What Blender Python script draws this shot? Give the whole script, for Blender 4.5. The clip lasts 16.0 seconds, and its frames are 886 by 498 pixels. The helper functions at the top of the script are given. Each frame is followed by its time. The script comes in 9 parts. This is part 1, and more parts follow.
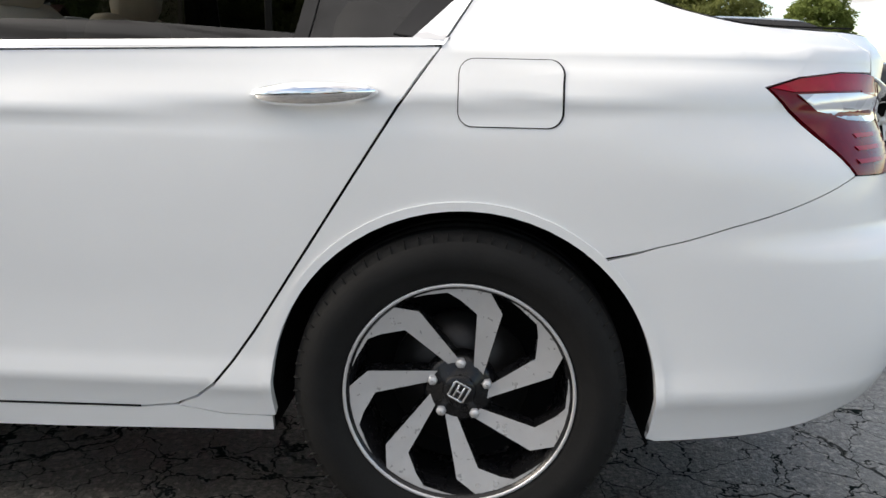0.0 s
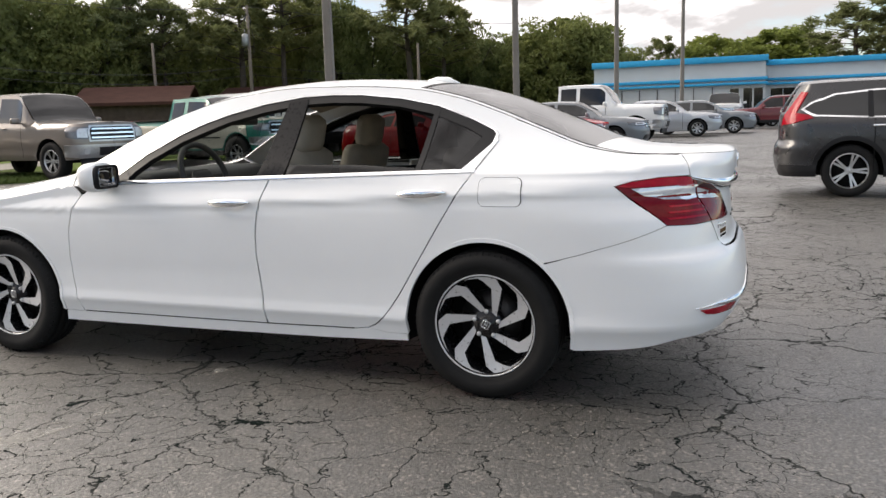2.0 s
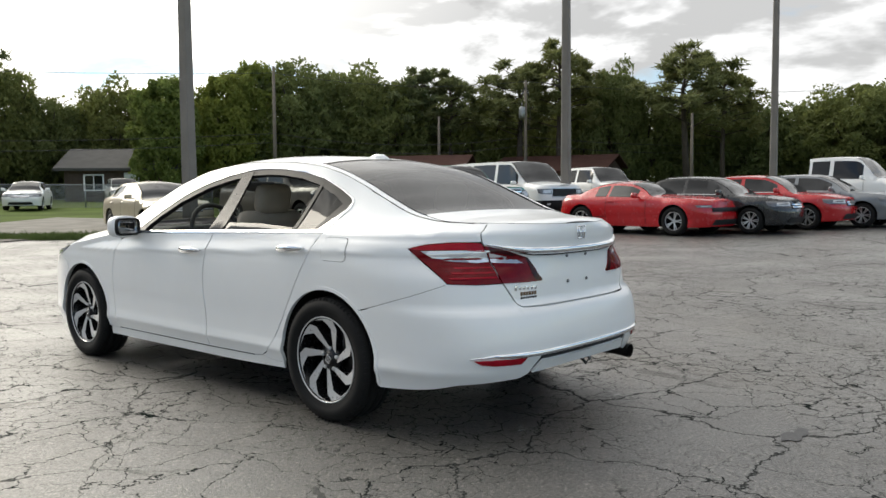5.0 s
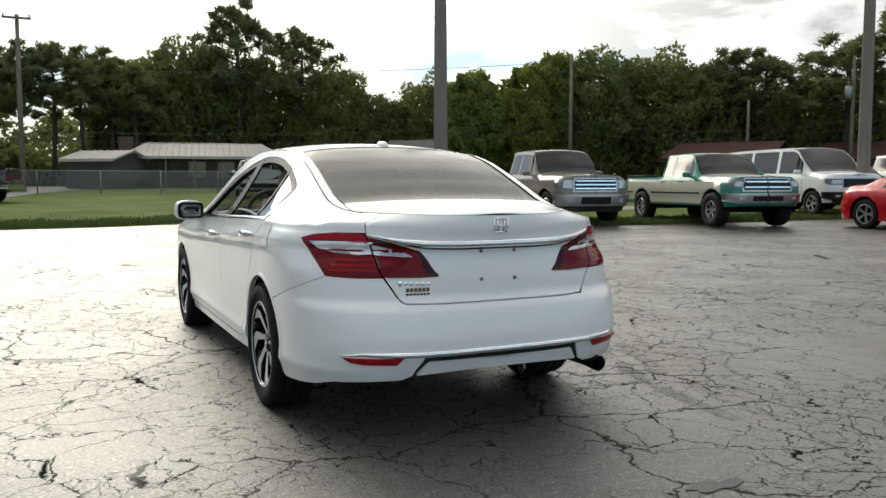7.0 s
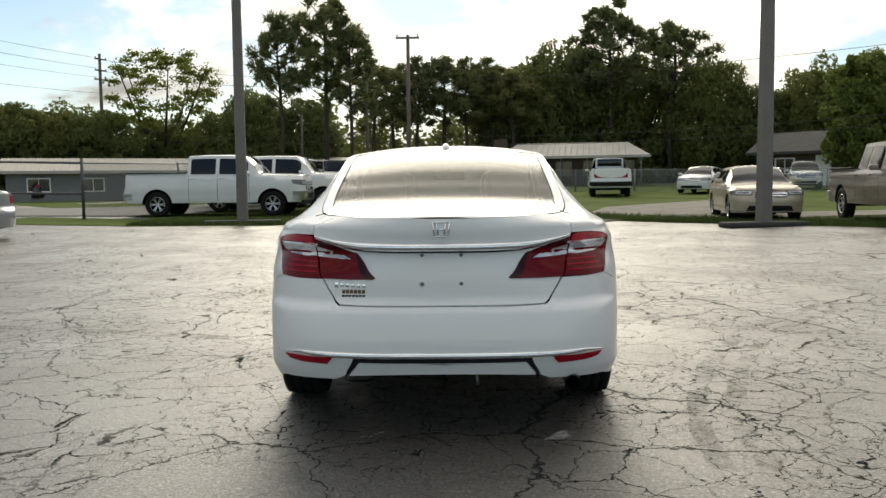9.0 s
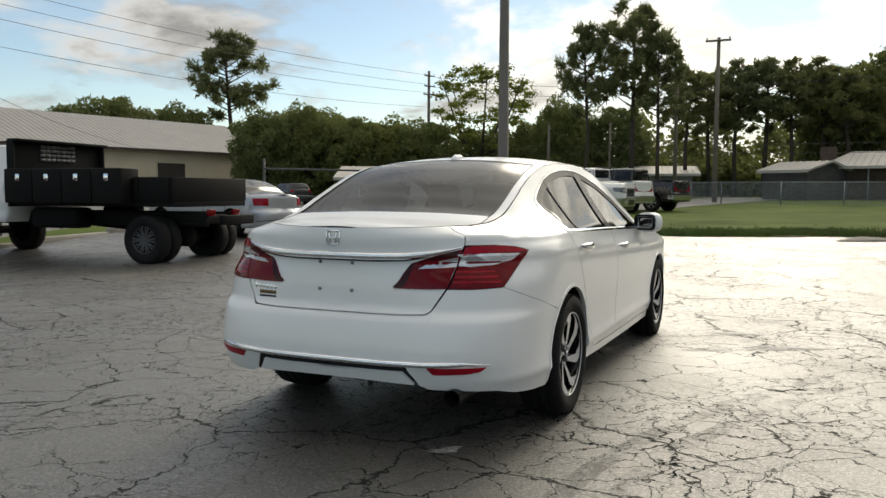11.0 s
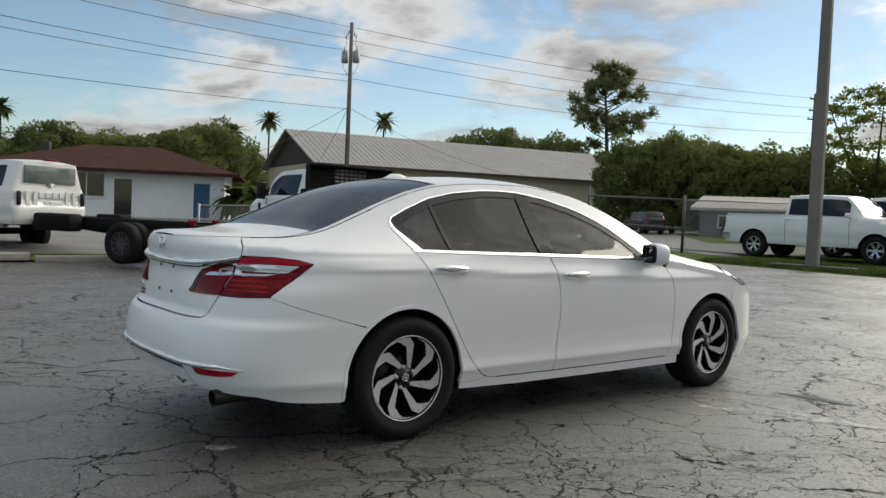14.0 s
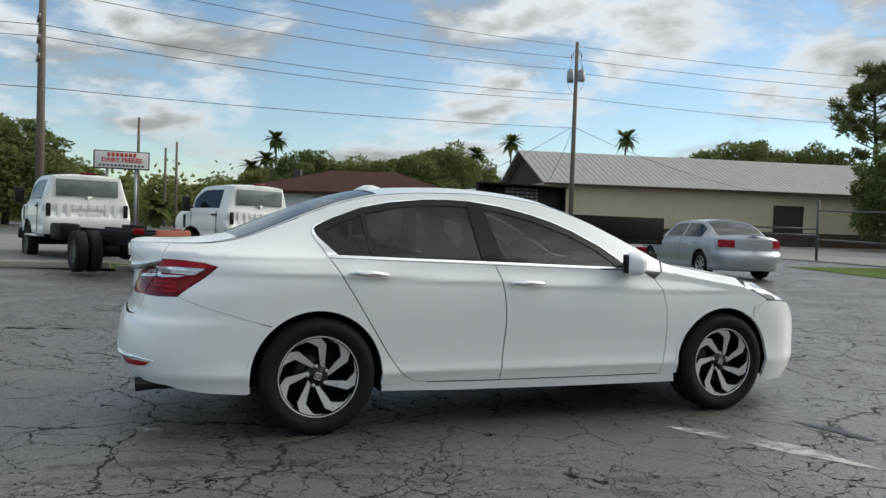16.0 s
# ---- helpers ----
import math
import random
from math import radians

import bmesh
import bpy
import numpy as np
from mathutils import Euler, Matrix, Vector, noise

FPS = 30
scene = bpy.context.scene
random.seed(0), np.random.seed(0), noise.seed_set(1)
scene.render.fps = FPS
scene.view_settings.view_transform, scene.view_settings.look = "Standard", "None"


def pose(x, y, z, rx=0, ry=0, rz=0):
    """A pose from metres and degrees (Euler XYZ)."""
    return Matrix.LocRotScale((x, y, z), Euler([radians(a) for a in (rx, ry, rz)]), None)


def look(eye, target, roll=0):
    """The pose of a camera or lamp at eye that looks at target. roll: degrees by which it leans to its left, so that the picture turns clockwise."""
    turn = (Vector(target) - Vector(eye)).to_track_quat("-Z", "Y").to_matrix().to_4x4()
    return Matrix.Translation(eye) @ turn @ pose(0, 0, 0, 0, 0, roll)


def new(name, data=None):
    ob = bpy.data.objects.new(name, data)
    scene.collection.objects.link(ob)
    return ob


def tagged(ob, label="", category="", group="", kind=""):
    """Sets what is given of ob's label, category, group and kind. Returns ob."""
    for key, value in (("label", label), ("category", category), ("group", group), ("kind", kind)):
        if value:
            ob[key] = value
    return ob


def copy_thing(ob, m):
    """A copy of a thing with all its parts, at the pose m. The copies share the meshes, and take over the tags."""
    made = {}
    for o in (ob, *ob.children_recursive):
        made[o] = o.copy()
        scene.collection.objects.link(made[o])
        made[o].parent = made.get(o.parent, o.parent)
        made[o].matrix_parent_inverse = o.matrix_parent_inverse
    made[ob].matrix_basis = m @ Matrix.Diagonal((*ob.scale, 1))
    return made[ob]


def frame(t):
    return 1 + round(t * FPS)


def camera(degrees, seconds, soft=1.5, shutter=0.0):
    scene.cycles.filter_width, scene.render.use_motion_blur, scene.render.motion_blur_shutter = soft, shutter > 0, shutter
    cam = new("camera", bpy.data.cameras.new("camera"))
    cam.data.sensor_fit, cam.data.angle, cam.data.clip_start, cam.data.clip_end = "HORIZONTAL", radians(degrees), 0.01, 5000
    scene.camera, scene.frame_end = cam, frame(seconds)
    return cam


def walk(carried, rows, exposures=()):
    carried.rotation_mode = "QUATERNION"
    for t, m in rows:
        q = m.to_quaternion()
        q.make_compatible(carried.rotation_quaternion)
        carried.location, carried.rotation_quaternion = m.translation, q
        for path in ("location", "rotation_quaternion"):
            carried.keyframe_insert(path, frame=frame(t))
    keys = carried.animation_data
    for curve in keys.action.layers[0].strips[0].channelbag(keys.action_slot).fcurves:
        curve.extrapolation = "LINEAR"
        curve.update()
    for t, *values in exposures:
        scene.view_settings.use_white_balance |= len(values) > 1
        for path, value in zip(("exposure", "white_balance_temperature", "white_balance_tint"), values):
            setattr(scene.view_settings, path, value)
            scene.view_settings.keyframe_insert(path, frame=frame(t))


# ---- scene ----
cam = camera(57.24, 16.0)
PATH = [
    (0.0, pose(-2.370, -0.039, 0.962, 77.02, -1.17, -86.81)),
    (0.5, pose(-2.857, -0.263, 1.157, 77.77, -0.74, -81.05)),
    (1.0, pose(-3.318, -0.521, 1.210, 79.01, 0.12, -76.78)),
    (1.5, pose(-3.740, -0.825, 1.221, 79.94, 1.02, -72.73)),
    (2.0, pose(-4.150, -1.089, 1.220, 80.91, 1.74, -68.99)),
    (2.5, pose(-4.383, -1.437, 1.223, 82.04, 1.99, -65.33)),
    (3.0, pose(-4.401, -1.758, 1.194, 83.13, 1.90, -61.76)),
    (3.5, pose(-4.221, -2.112, 1.203, 84.00, 1.55, -58.14)),
    (4.0, pose(-4.098, -2.478, 1.196, 84.90, 1.26, -54.81)),
    (4.5, pose(-3.893, -2.874, 1.192, 85.61, 0.88, -51.68)),
    (5.0, pose(-3.609, -3.263, 1.191, 86.08, 0.49, -48.25)),
    (5.5, pose(-3.249, -3.605, 1.190, 86.26, 0.19, -44.01)),
    (6.0, pose(-2.815, -3.864, 1.188, 86.09, 0.07, -38.47)),
    (6.5, pose(-2.357, -4.125, 1.188, 85.78, 0.07, -32.24)),
    (7.0, pose(-1.878, -4.272, 1.180, 85.39, 0.05, -25.75)),
    (7.5, pose(-1.350, -4.424, 1.212, 84.91, 0.06, -18.03)),
    (8.0, pose(-0.896, -4.537, 1.195, 84.92, 0.25, -11.89)),
    (8.5, pose(-0.431, -4.600, 1.182, 85.23, 0.50, -5.57)),
    (9.0, pose(0.090, -4.636, 1.191, 85.40, 0.64, 1.24)),
    (9.5, pose(0.582, -4.610, 1.173, 85.64, 0.55, 7.46)),
    (10.0, pose(1.099, -4.548, 1.183, 85.88, 0.39, 13.31)),
    (10.5, pose(1.587, -4.456, 1.185, 86.03, 0.15, 19.01)),
    (11.0, pose(2.042, -4.284, 1.198, 86.07, -0.26, 24.13)),
    (11.5, pose(2.467, -4.050, 1.212, 86.08, -0.76, 28.86)),
    (12.0, pose(2.864, -3.774, 1.220, 86.16, -1.25, 33.36)),
    (12.5, pose(3.236, -3.476, 1.215, 86.39, -1.66, 37.82)),
    (13.0, pose(3.629, -3.196, 1.210, 86.71, -2.02, 42.37)),
    (13.5, pose(3.957, -2.872, 1.186, 87.07, -2.32, 46.81)),
    (14.0, pose(4.299, -2.535, 1.204, 87.46, -2.29, 51.34)),
    (14.5, pose(4.592, -2.169, 1.201, 87.78, -2.21, 55.81)),
    (15.0, pose(4.863, -1.781, 1.205, 88.05, -2.11, 60.24)),
    (15.5, pose(5.118, -1.395, 1.215, 88.20, -2.05, 64.56)),
    (16.0, pose(5.317, -0.994, 1.199, 88.24, -1.90, 68.96)),
]
walk(cam, PATH, exposures=((0.0, 1.16, 6850, 12), (1.0, 1.14, 6850, 13), (2.0, 1.10, 6850, 14), (3.5, 1.02, 6850, 13), (6.0, 0.66, 6500, 6), (7.0, 0.56, 6700, 6), (9.0, 0.38, 7000, 7), (10.0, 0.36, 7000, 7), (12.5, 0.28, 6900, 8), (14.5, 0.32, 6500, 6), (16.0, 0.46, 6300, 5)))

# ---------------------------------------------------------------- sky and sun
SUN_AZ, SUN_EL = 3.0, 30.0
CLOUD_NEAR, CLOUD_FAR, SKY_CLEAR, SUN_POWER = 0.90, 0.70, 0.095, 1.3
world = bpy.data.worlds.new("sky")
scene.world = world
world.use_nodes = True
wt = world.node_tree


def wnode(kind, **inputs):
    n = wt.nodes.new(kind)
    for k, v in inputs.items():
        n.inputs[k].default_value = v
    return n


def wmath(op, a, b=None, clamp=False):
    n = wt.nodes.new("ShaderNodeMath")
    n.operation, n.use_clamp = op, clamp
    for i, v in enumerate((a, b)):
        if v is None:
            continue
        if isinstance(v, (int, float)):
            n.inputs[i].default_value = v
        else:
            wt.links.new(v, n.inputs[i])
    return n.outputs[0]


def wdot(vec, d):
    n = wt.nodes.new("ShaderNodeVectorMath")
    n.operation = "DOT_PRODUCT"
    wt.links.new(vec, n.inputs[0])
    n.inputs[1].default_value = d
    return n.outputs["Value"]


def wmap(v, a, b, lo, hi):
    n = wt.nodes.new("ShaderNodeMapRange")
    n.interpolation_type = "SMOOTHSTEP"
    wt.links.new(v, n.inputs["Value"])
    for k, q in (("From Min", a), ("From Max", b), ("To Min", lo), ("To Max", hi)):
        n.inputs[k].default_value = q
    return n.outputs["Result"]


SUN_DIR = (-math.sin(radians(SUN_AZ)) * math.cos(radians(SUN_EL)), math.cos(radians(SUN_AZ)) * math.cos(radians(SUN_EL)), math.sin(radians(SUN_EL)))
sky = wt.nodes.new("ShaderNodeTexSky")
sky.sky_type, sky.sun_disc = "NISHITA", False
sky.sun_elevation, sky.sun_rotation = radians(SUN_EL), radians(-SUN_AZ)
sky.dust_density, sky.ozone_density = 0.25, 2.0
view = wt.nodes.new("ShaderNodeTexCoord").outputs["Generated"]
sep = wt.nodes.new("ShaderNodeSeparateXYZ")
wt.links.new(view, sep.inputs[0])
up = wmath("MAXIMUM", sep.outputs["Z"], 0.0)
den = wmath("ADD", up, 0.38)
flat = wt.nodes.new("ShaderNodeCombineXYZ")
wt.links.new(wmath("DIVIDE", sep.outputs["X"], den), flat.inputs[0])
wt.links.new(wmath("DIVIDE", sep.outputs["Y"], den), flat.inputs[1])
lift = wmath("MULTIPLY", sep.outputs["Z"], 3.2)
wt.links.new(lift, flat.inputs[2])


def puff(shift, scale, detail, rough):
    """Cloud density, looked up a little way along a direction."""
    v = wt.nodes.new("ShaderNodeVectorMath")
    v.operation = "ADD"
    wt.links.new(flat.outputs[0], v.inputs[0])
    v.inputs[1].default_value = shift
    n = wnode("ShaderNodeTexNoise", Scale=scale, Detail=detail, Roughness=rough, Distortion=0.25)
    wt.links.new(v.outputs[0], n.inputs["Vector"])
    return n.outputs["Fac"]


here = puff((4.3, 1.7, 0.0), 2.6, 9.0, 0.56)
above = puff((4.3 + SUN_DIR[0] * 0.10, 1.7 + SUN_DIR[1] * 0.10, 0.16), 2.6, 5.0, 0.56)
broad = puff((9.1, 5.2, 0.0), 0.7, 3.0, 0.5)
# the cover is thin towards -x, where the blue shows
open_side = wdot(view, (-0.90, 0.43, 0.0))
cover = wmath("SUBTRACT", here, wmap(open_side, 0.05, 0.75, -0.11, 0.06))
# and towards the back of the lot, where blue sky lights the car's tail
cover = wmath("SUBTRACT", cover, wmap(wdot(view, (0.2, -0.98, 0.0)), 0.1, 0.7, 0.0, 0.25))
cover = wmath("ADD", cover, wmath("MULTIPLY", up, 0.26))
mask = wmap(cover, 0.42, 0.59, 0.0, 1.0)
# the bright veil of cloud lies round the sun
VEIL = Vector((math.sin(radians(6)) * 0.87, math.cos(radians(6)) * 0.87, 0.5))
near_sun = wmath("POWER", wmap(wdot(view, VEIL), 0.55, 1.0, 0.0, 1.0), 2.0)
# lit rims, grey undersides
rim = wmap(wmath("SUBTRACT", here, above), -0.075, 0.08, 0.0, 1.0)
deep = wmap(broad, 0.36, 0.64, 1.0, 0.55)
shade = wmath("ADD", wmath("MULTIPLY", wmath("MULTIPLY", rim, deep), 0.62), 0.55)
shade = wmath("ADD", shade, wmath("MULTIPLY", near_sun, 0.20))
glow = wmath("ADD", wmath("MULTIPLY", near_sun, CLOUD_NEAR), CLOUD_FAR)
glow = wmath("MULTIPLY", glow, wmath("ADD", wmath("MULTIPLY", up, 0.32), 0.92))
glow = wmath("MULTIPLY", glow, shade)
# thick hearts of the clouds are grey against the light
glow = wmath("MULTIPLY", glow, wmap(here, 0.54, 0.68, 1.0, 0.50))
glow = wmath("MULTIPLY", glow, wmap(open_side, -0.1, 0.8, 1.0, 0.78))
tone = wt.nodes.new("ShaderNodeMix")
tone.data_type = "RGBA"
wt.links.new(near_sun, tone.inputs["Factor"])
tone.inputs["A"].default_value = (0.97, 0.975, 1.0, 1)
tone.inputs["B"].default_value = (1.0, 0.965, 0.90, 1)
cloud = wnode("ShaderNodeBackground")
wt.links.new(tone.outputs["Result"], cloud.inputs["Color"])
wt.links.new(glow, cloud.inputs["Strength"])
clear = wt.nodes["Background"]
wt.links.new(sky.outputs["Color"], clear.inputs["Color"])
clear.inputs["Strength"].default_value = SKY_CLEAR
both_skies = wt.nodes.new("ShaderNodeMixShader")
wt.links.new(mask, both_skies.inputs["Fac"])
wt.links.new(clear.outputs[0], both_skies.inputs[1])
wt.links.new(cloud.outputs[0], both_skies.inputs[2])
wt.links.new(both_skies.outputs[0], wt.nodes["World Output"].inputs["Surface"])
sun = bpy.data.lights.new("sun", "SUN")
sun.energy, sun.angle, sun.color = SUN_POWER, radians(30), (1.0, 0.93, 0.82)
new("sun", sun).matrix_world = look((0, 0, 0), tuple(-c for c in SUN_DIR))

# ---------------------------------------------------------------- helpers
from mathutils.geometry import delaunay_2d_cdt



def part(name, bm, material, parent=None, label="", smooth=True):
    """Link a bmesh as one mesh object, under a thing or a part."""
    me = bpy.data.meshes.new(name)
    bm.to_mesh(me)
    bm.free()
    return hang(name, me, material, parent, label, smooth)


def hang(name, me, material, parent=None, label="", smooth=False):
    if smooth:
        for p in me.polygons:
            p.use_smooth = True
    for mm in (material if isinstance(material, (list, tuple)) else [material]):
        me.materials.append(mm)
    ob = new(name, me)
    if parent is not None:
        ob.parent = parent
    if label:
        ob["label"] = label
    return ob


def empty(name, m, label="", category="", group="", kind=""):
    ob = new(name)
    ob.matrix_world = m
    ob.empty_display_size = 0.2
    return tagged(ob, label, category, group, kind)


def box(bm, cx, cy, cz, sx, sy, sz, bevel=0.0, rot=None):
    """A box given by its centre and its sizes, with rounded edges."""
    tmp = bmesh.new()
    bmesh.ops.create_cube(tmp, size=1.0)
    bmesh.ops.scale(tmp, vec=(sx, sy, sz), verts=tmp.verts)
    if bevel > 0:
        bmesh.ops.bevel(tmp, geom=tmp.edges[:], offset=bevel, segments=2, affect="EDGES", profile=0.5)
    m = Matrix.Translation((cx, cy, cz)) @ (rot.to_4x4() if rot is not None else Matrix())
    bmesh.ops.transform(tmp, matrix=m, verts=tmp.verts)
    join(bm, tmp)
    return bm


def join(bm, other):
    me = bpy.data.meshes.new("tmp")
    other.to_mesh(me)
    other.free()
    bm.from_mesh(me)
    bpy.data.meshes.remove(me)


def tube(bm, pts, radii, sides=8, cap=True):
    """A tube through points, with a radius at each."""
    rings = []
    n = len(pts)
    pts = [Vector(p) for p in pts]
    if not isinstance(radii, (list, tuple)):
        radii = [radii] * n
    for i, p in enumerate(pts):
        d = (pts[min(i + 1, n - 1)] - pts[max(i - 1, 0)]).normalized()
        a = d.orthogonal().normalized() if abs(d.z) > 0.95 else d.cross(Vector((0, 0, 1))).normalized()
        b = d.cross(a)
        rings.append([bm.verts.new(p + radii[i] * (math.cos(2 * math.pi * k / sides) * a + math.sin(2 * math.pi * k / sides) * b)) for k in range(sides)])
    for r0, r1 in zip(rings, rings[1:]):
        for k in range(sides):
            bm.faces.new((r0[k], r0[(k + 1) % sides], r1[(k + 1) % sides], r1[k]))
    if cap:
        bm.faces.new(rings[0][::-1])
        bm.faces.new(rings[-1])
    return bm


def lathe_x(bm, profile, sides=48, closed=False):
    """Turn a profile of (x, radius) round the x axis."""
    rings = []
    for x, r in profile:
        rings.append([bm.verts.new((x, r * math.cos(2 * math.pi * k / sides), r * math.sin(2 * math.pi * k / sides))) for k in range(sides)])
    pairs = list(zip(rings, rings[1:]))
    if closed:
        pairs.append((rings[-1], rings[0]))
    for r0, r1 in pairs:
        for k in range(sides):
            bm.faces.new((r0[k], r0[(k + 1) % sides], r1[(k + 1) % sides], r1[k]))
    return bm


def prism(bm, poly, axis, lo, hi):
    """A flat outline drawn out along an axis (0 x, 1 y, 2 z)."""
    def at(p, v):
        q = list(p)
        q.insert(axis, v)
        return q
    a = [bm.verts.new(at(p, lo)) for p in poly]
    b = [bm.verts.new(at(p, hi)) for p in poly]
    n = len(poly)
    fs = [bm.faces.new(a), bm.faces.new(b[::-1])]
    for i in range(n):
        fs.append(bm.faces.new((a[i], b[i], b[(i + 1) % n], a[(i + 1) % n])))
    bmesh.ops.recalc_face_normals(bm, faces=fs)
    return bm


def curve(pts):
    """A smooth function through (t, v) points."""
    t = np.array([p[0] for p in pts], float)
    v = np.array([p[1] for p in pts], float)
    d = np.diff(v) / np.diff(t)
    m = np.zeros_like(v)
    m[0], m[-1] = d[0], d[-1]
    for i in range(1, len(v) - 1):
        if d[i - 1] * d[i] > 0:
            h0, h1 = t[i] - t[i - 1], t[i + 1] - t[i]
            w1, w2 = 2 * h1 + h0, h1 + 2 * h0
            m[i] = (w1 + w2) / (w1 / d[i - 1] + w2 / d[i])

    def f(q):
        q = np.clip(np.asarray(q, float), t[0], t[-1])
        i = np.clip(np.searchsorted(t, q) - 1, 0, len(t) - 2)
        h = t[i + 1] - t[i]
        s = (q - t[i]) / h
        return (2 * s ** 3 - 3 * s * s + 1) * v[i] + (s ** 3 - 2 * s * s + s) * h * m[i] + (3 * s * s - 2 * s ** 3) * v[i + 1] + (s ** 3 - s * s) * h * m[i + 1]
    return f


def inside(poly, pts):
    """Which of the points lie inside the outline."""
    x, y = pts[:, 0], pts[:, 1]
    hit = np.zeros(len(pts), bool)
    n = len(poly)
    for i in range(n):
        x0, y0 = poly[i]
        x1, y1 = poly[(i + 1) % n]
        c = (y0 > y) != (y1 > y)
        with np.errstate(divide="ignore", invalid="ignore"):
            xx = (x1 - x0) * (y - y0) / (y1 - y0 if y1 != y0 else 1e-12) + x0
        hit ^= c & (x < xx)
    return hit


def edge_gap(poly, pts):
    """The distance of each point from the outline."""
    best = np.full(len(pts), 1e9)
    n = len(poly)
    for i in range(n):
        a, b = np.array(poly[i]), np.array(poly[(i + 1) % n])
        d = b - a
        k = np.clip(((pts - a) @ d) / max(d @ d, 1e-12), 0, 1)
        best = np.minimum(best, np.linalg.norm(pts - a - k[:, None] * d, axis=1))
    return best


def inset(poly, w):
    """The outline moved inwards by w."""
    p = np.array(poly, float)
    n = len(p)
    area = 0.5 * np.sum(p[:, 0] * np.roll(p[:, 1], -1) - np.roll(p[:, 0], -1) * p[:, 1])
    s = 1 if area > 0 else -1
    out = []
    for i in range(n):
        a, b, c = p[i - 1], p[i], p[(i + 1) % n]
        d0, d1 = (b - a) / (np.linalg.norm(b - a) + 1e-9), (c - b) / (np.linalg.norm(c - b) + 1e-9)
        n0, n1 = np.array((-d0[1], d0[0])) * s, np.array((-d1[1], d1[0])) * s
        m = n0 + n1
        q = m @ n0
        out.append(b + m * w / max(q, 0.5))
    return [tuple(q) for q in out]


def dense(poly, step, closed=True):
    out = []
    n = len(poly)
    for i in range(n if closed else n - 1):
        a, b = np.array(poly[i], float), np.array(poly[(i + 1) % n], float)
        k = max(1, int(np.ceil(np.linalg.norm(b - a) / step)))
        for j in range(k):
            out.append(tuple(a + (b - a) * j / k))
    if not closed:
        out.append(tuple(poly[-1]))
    return out


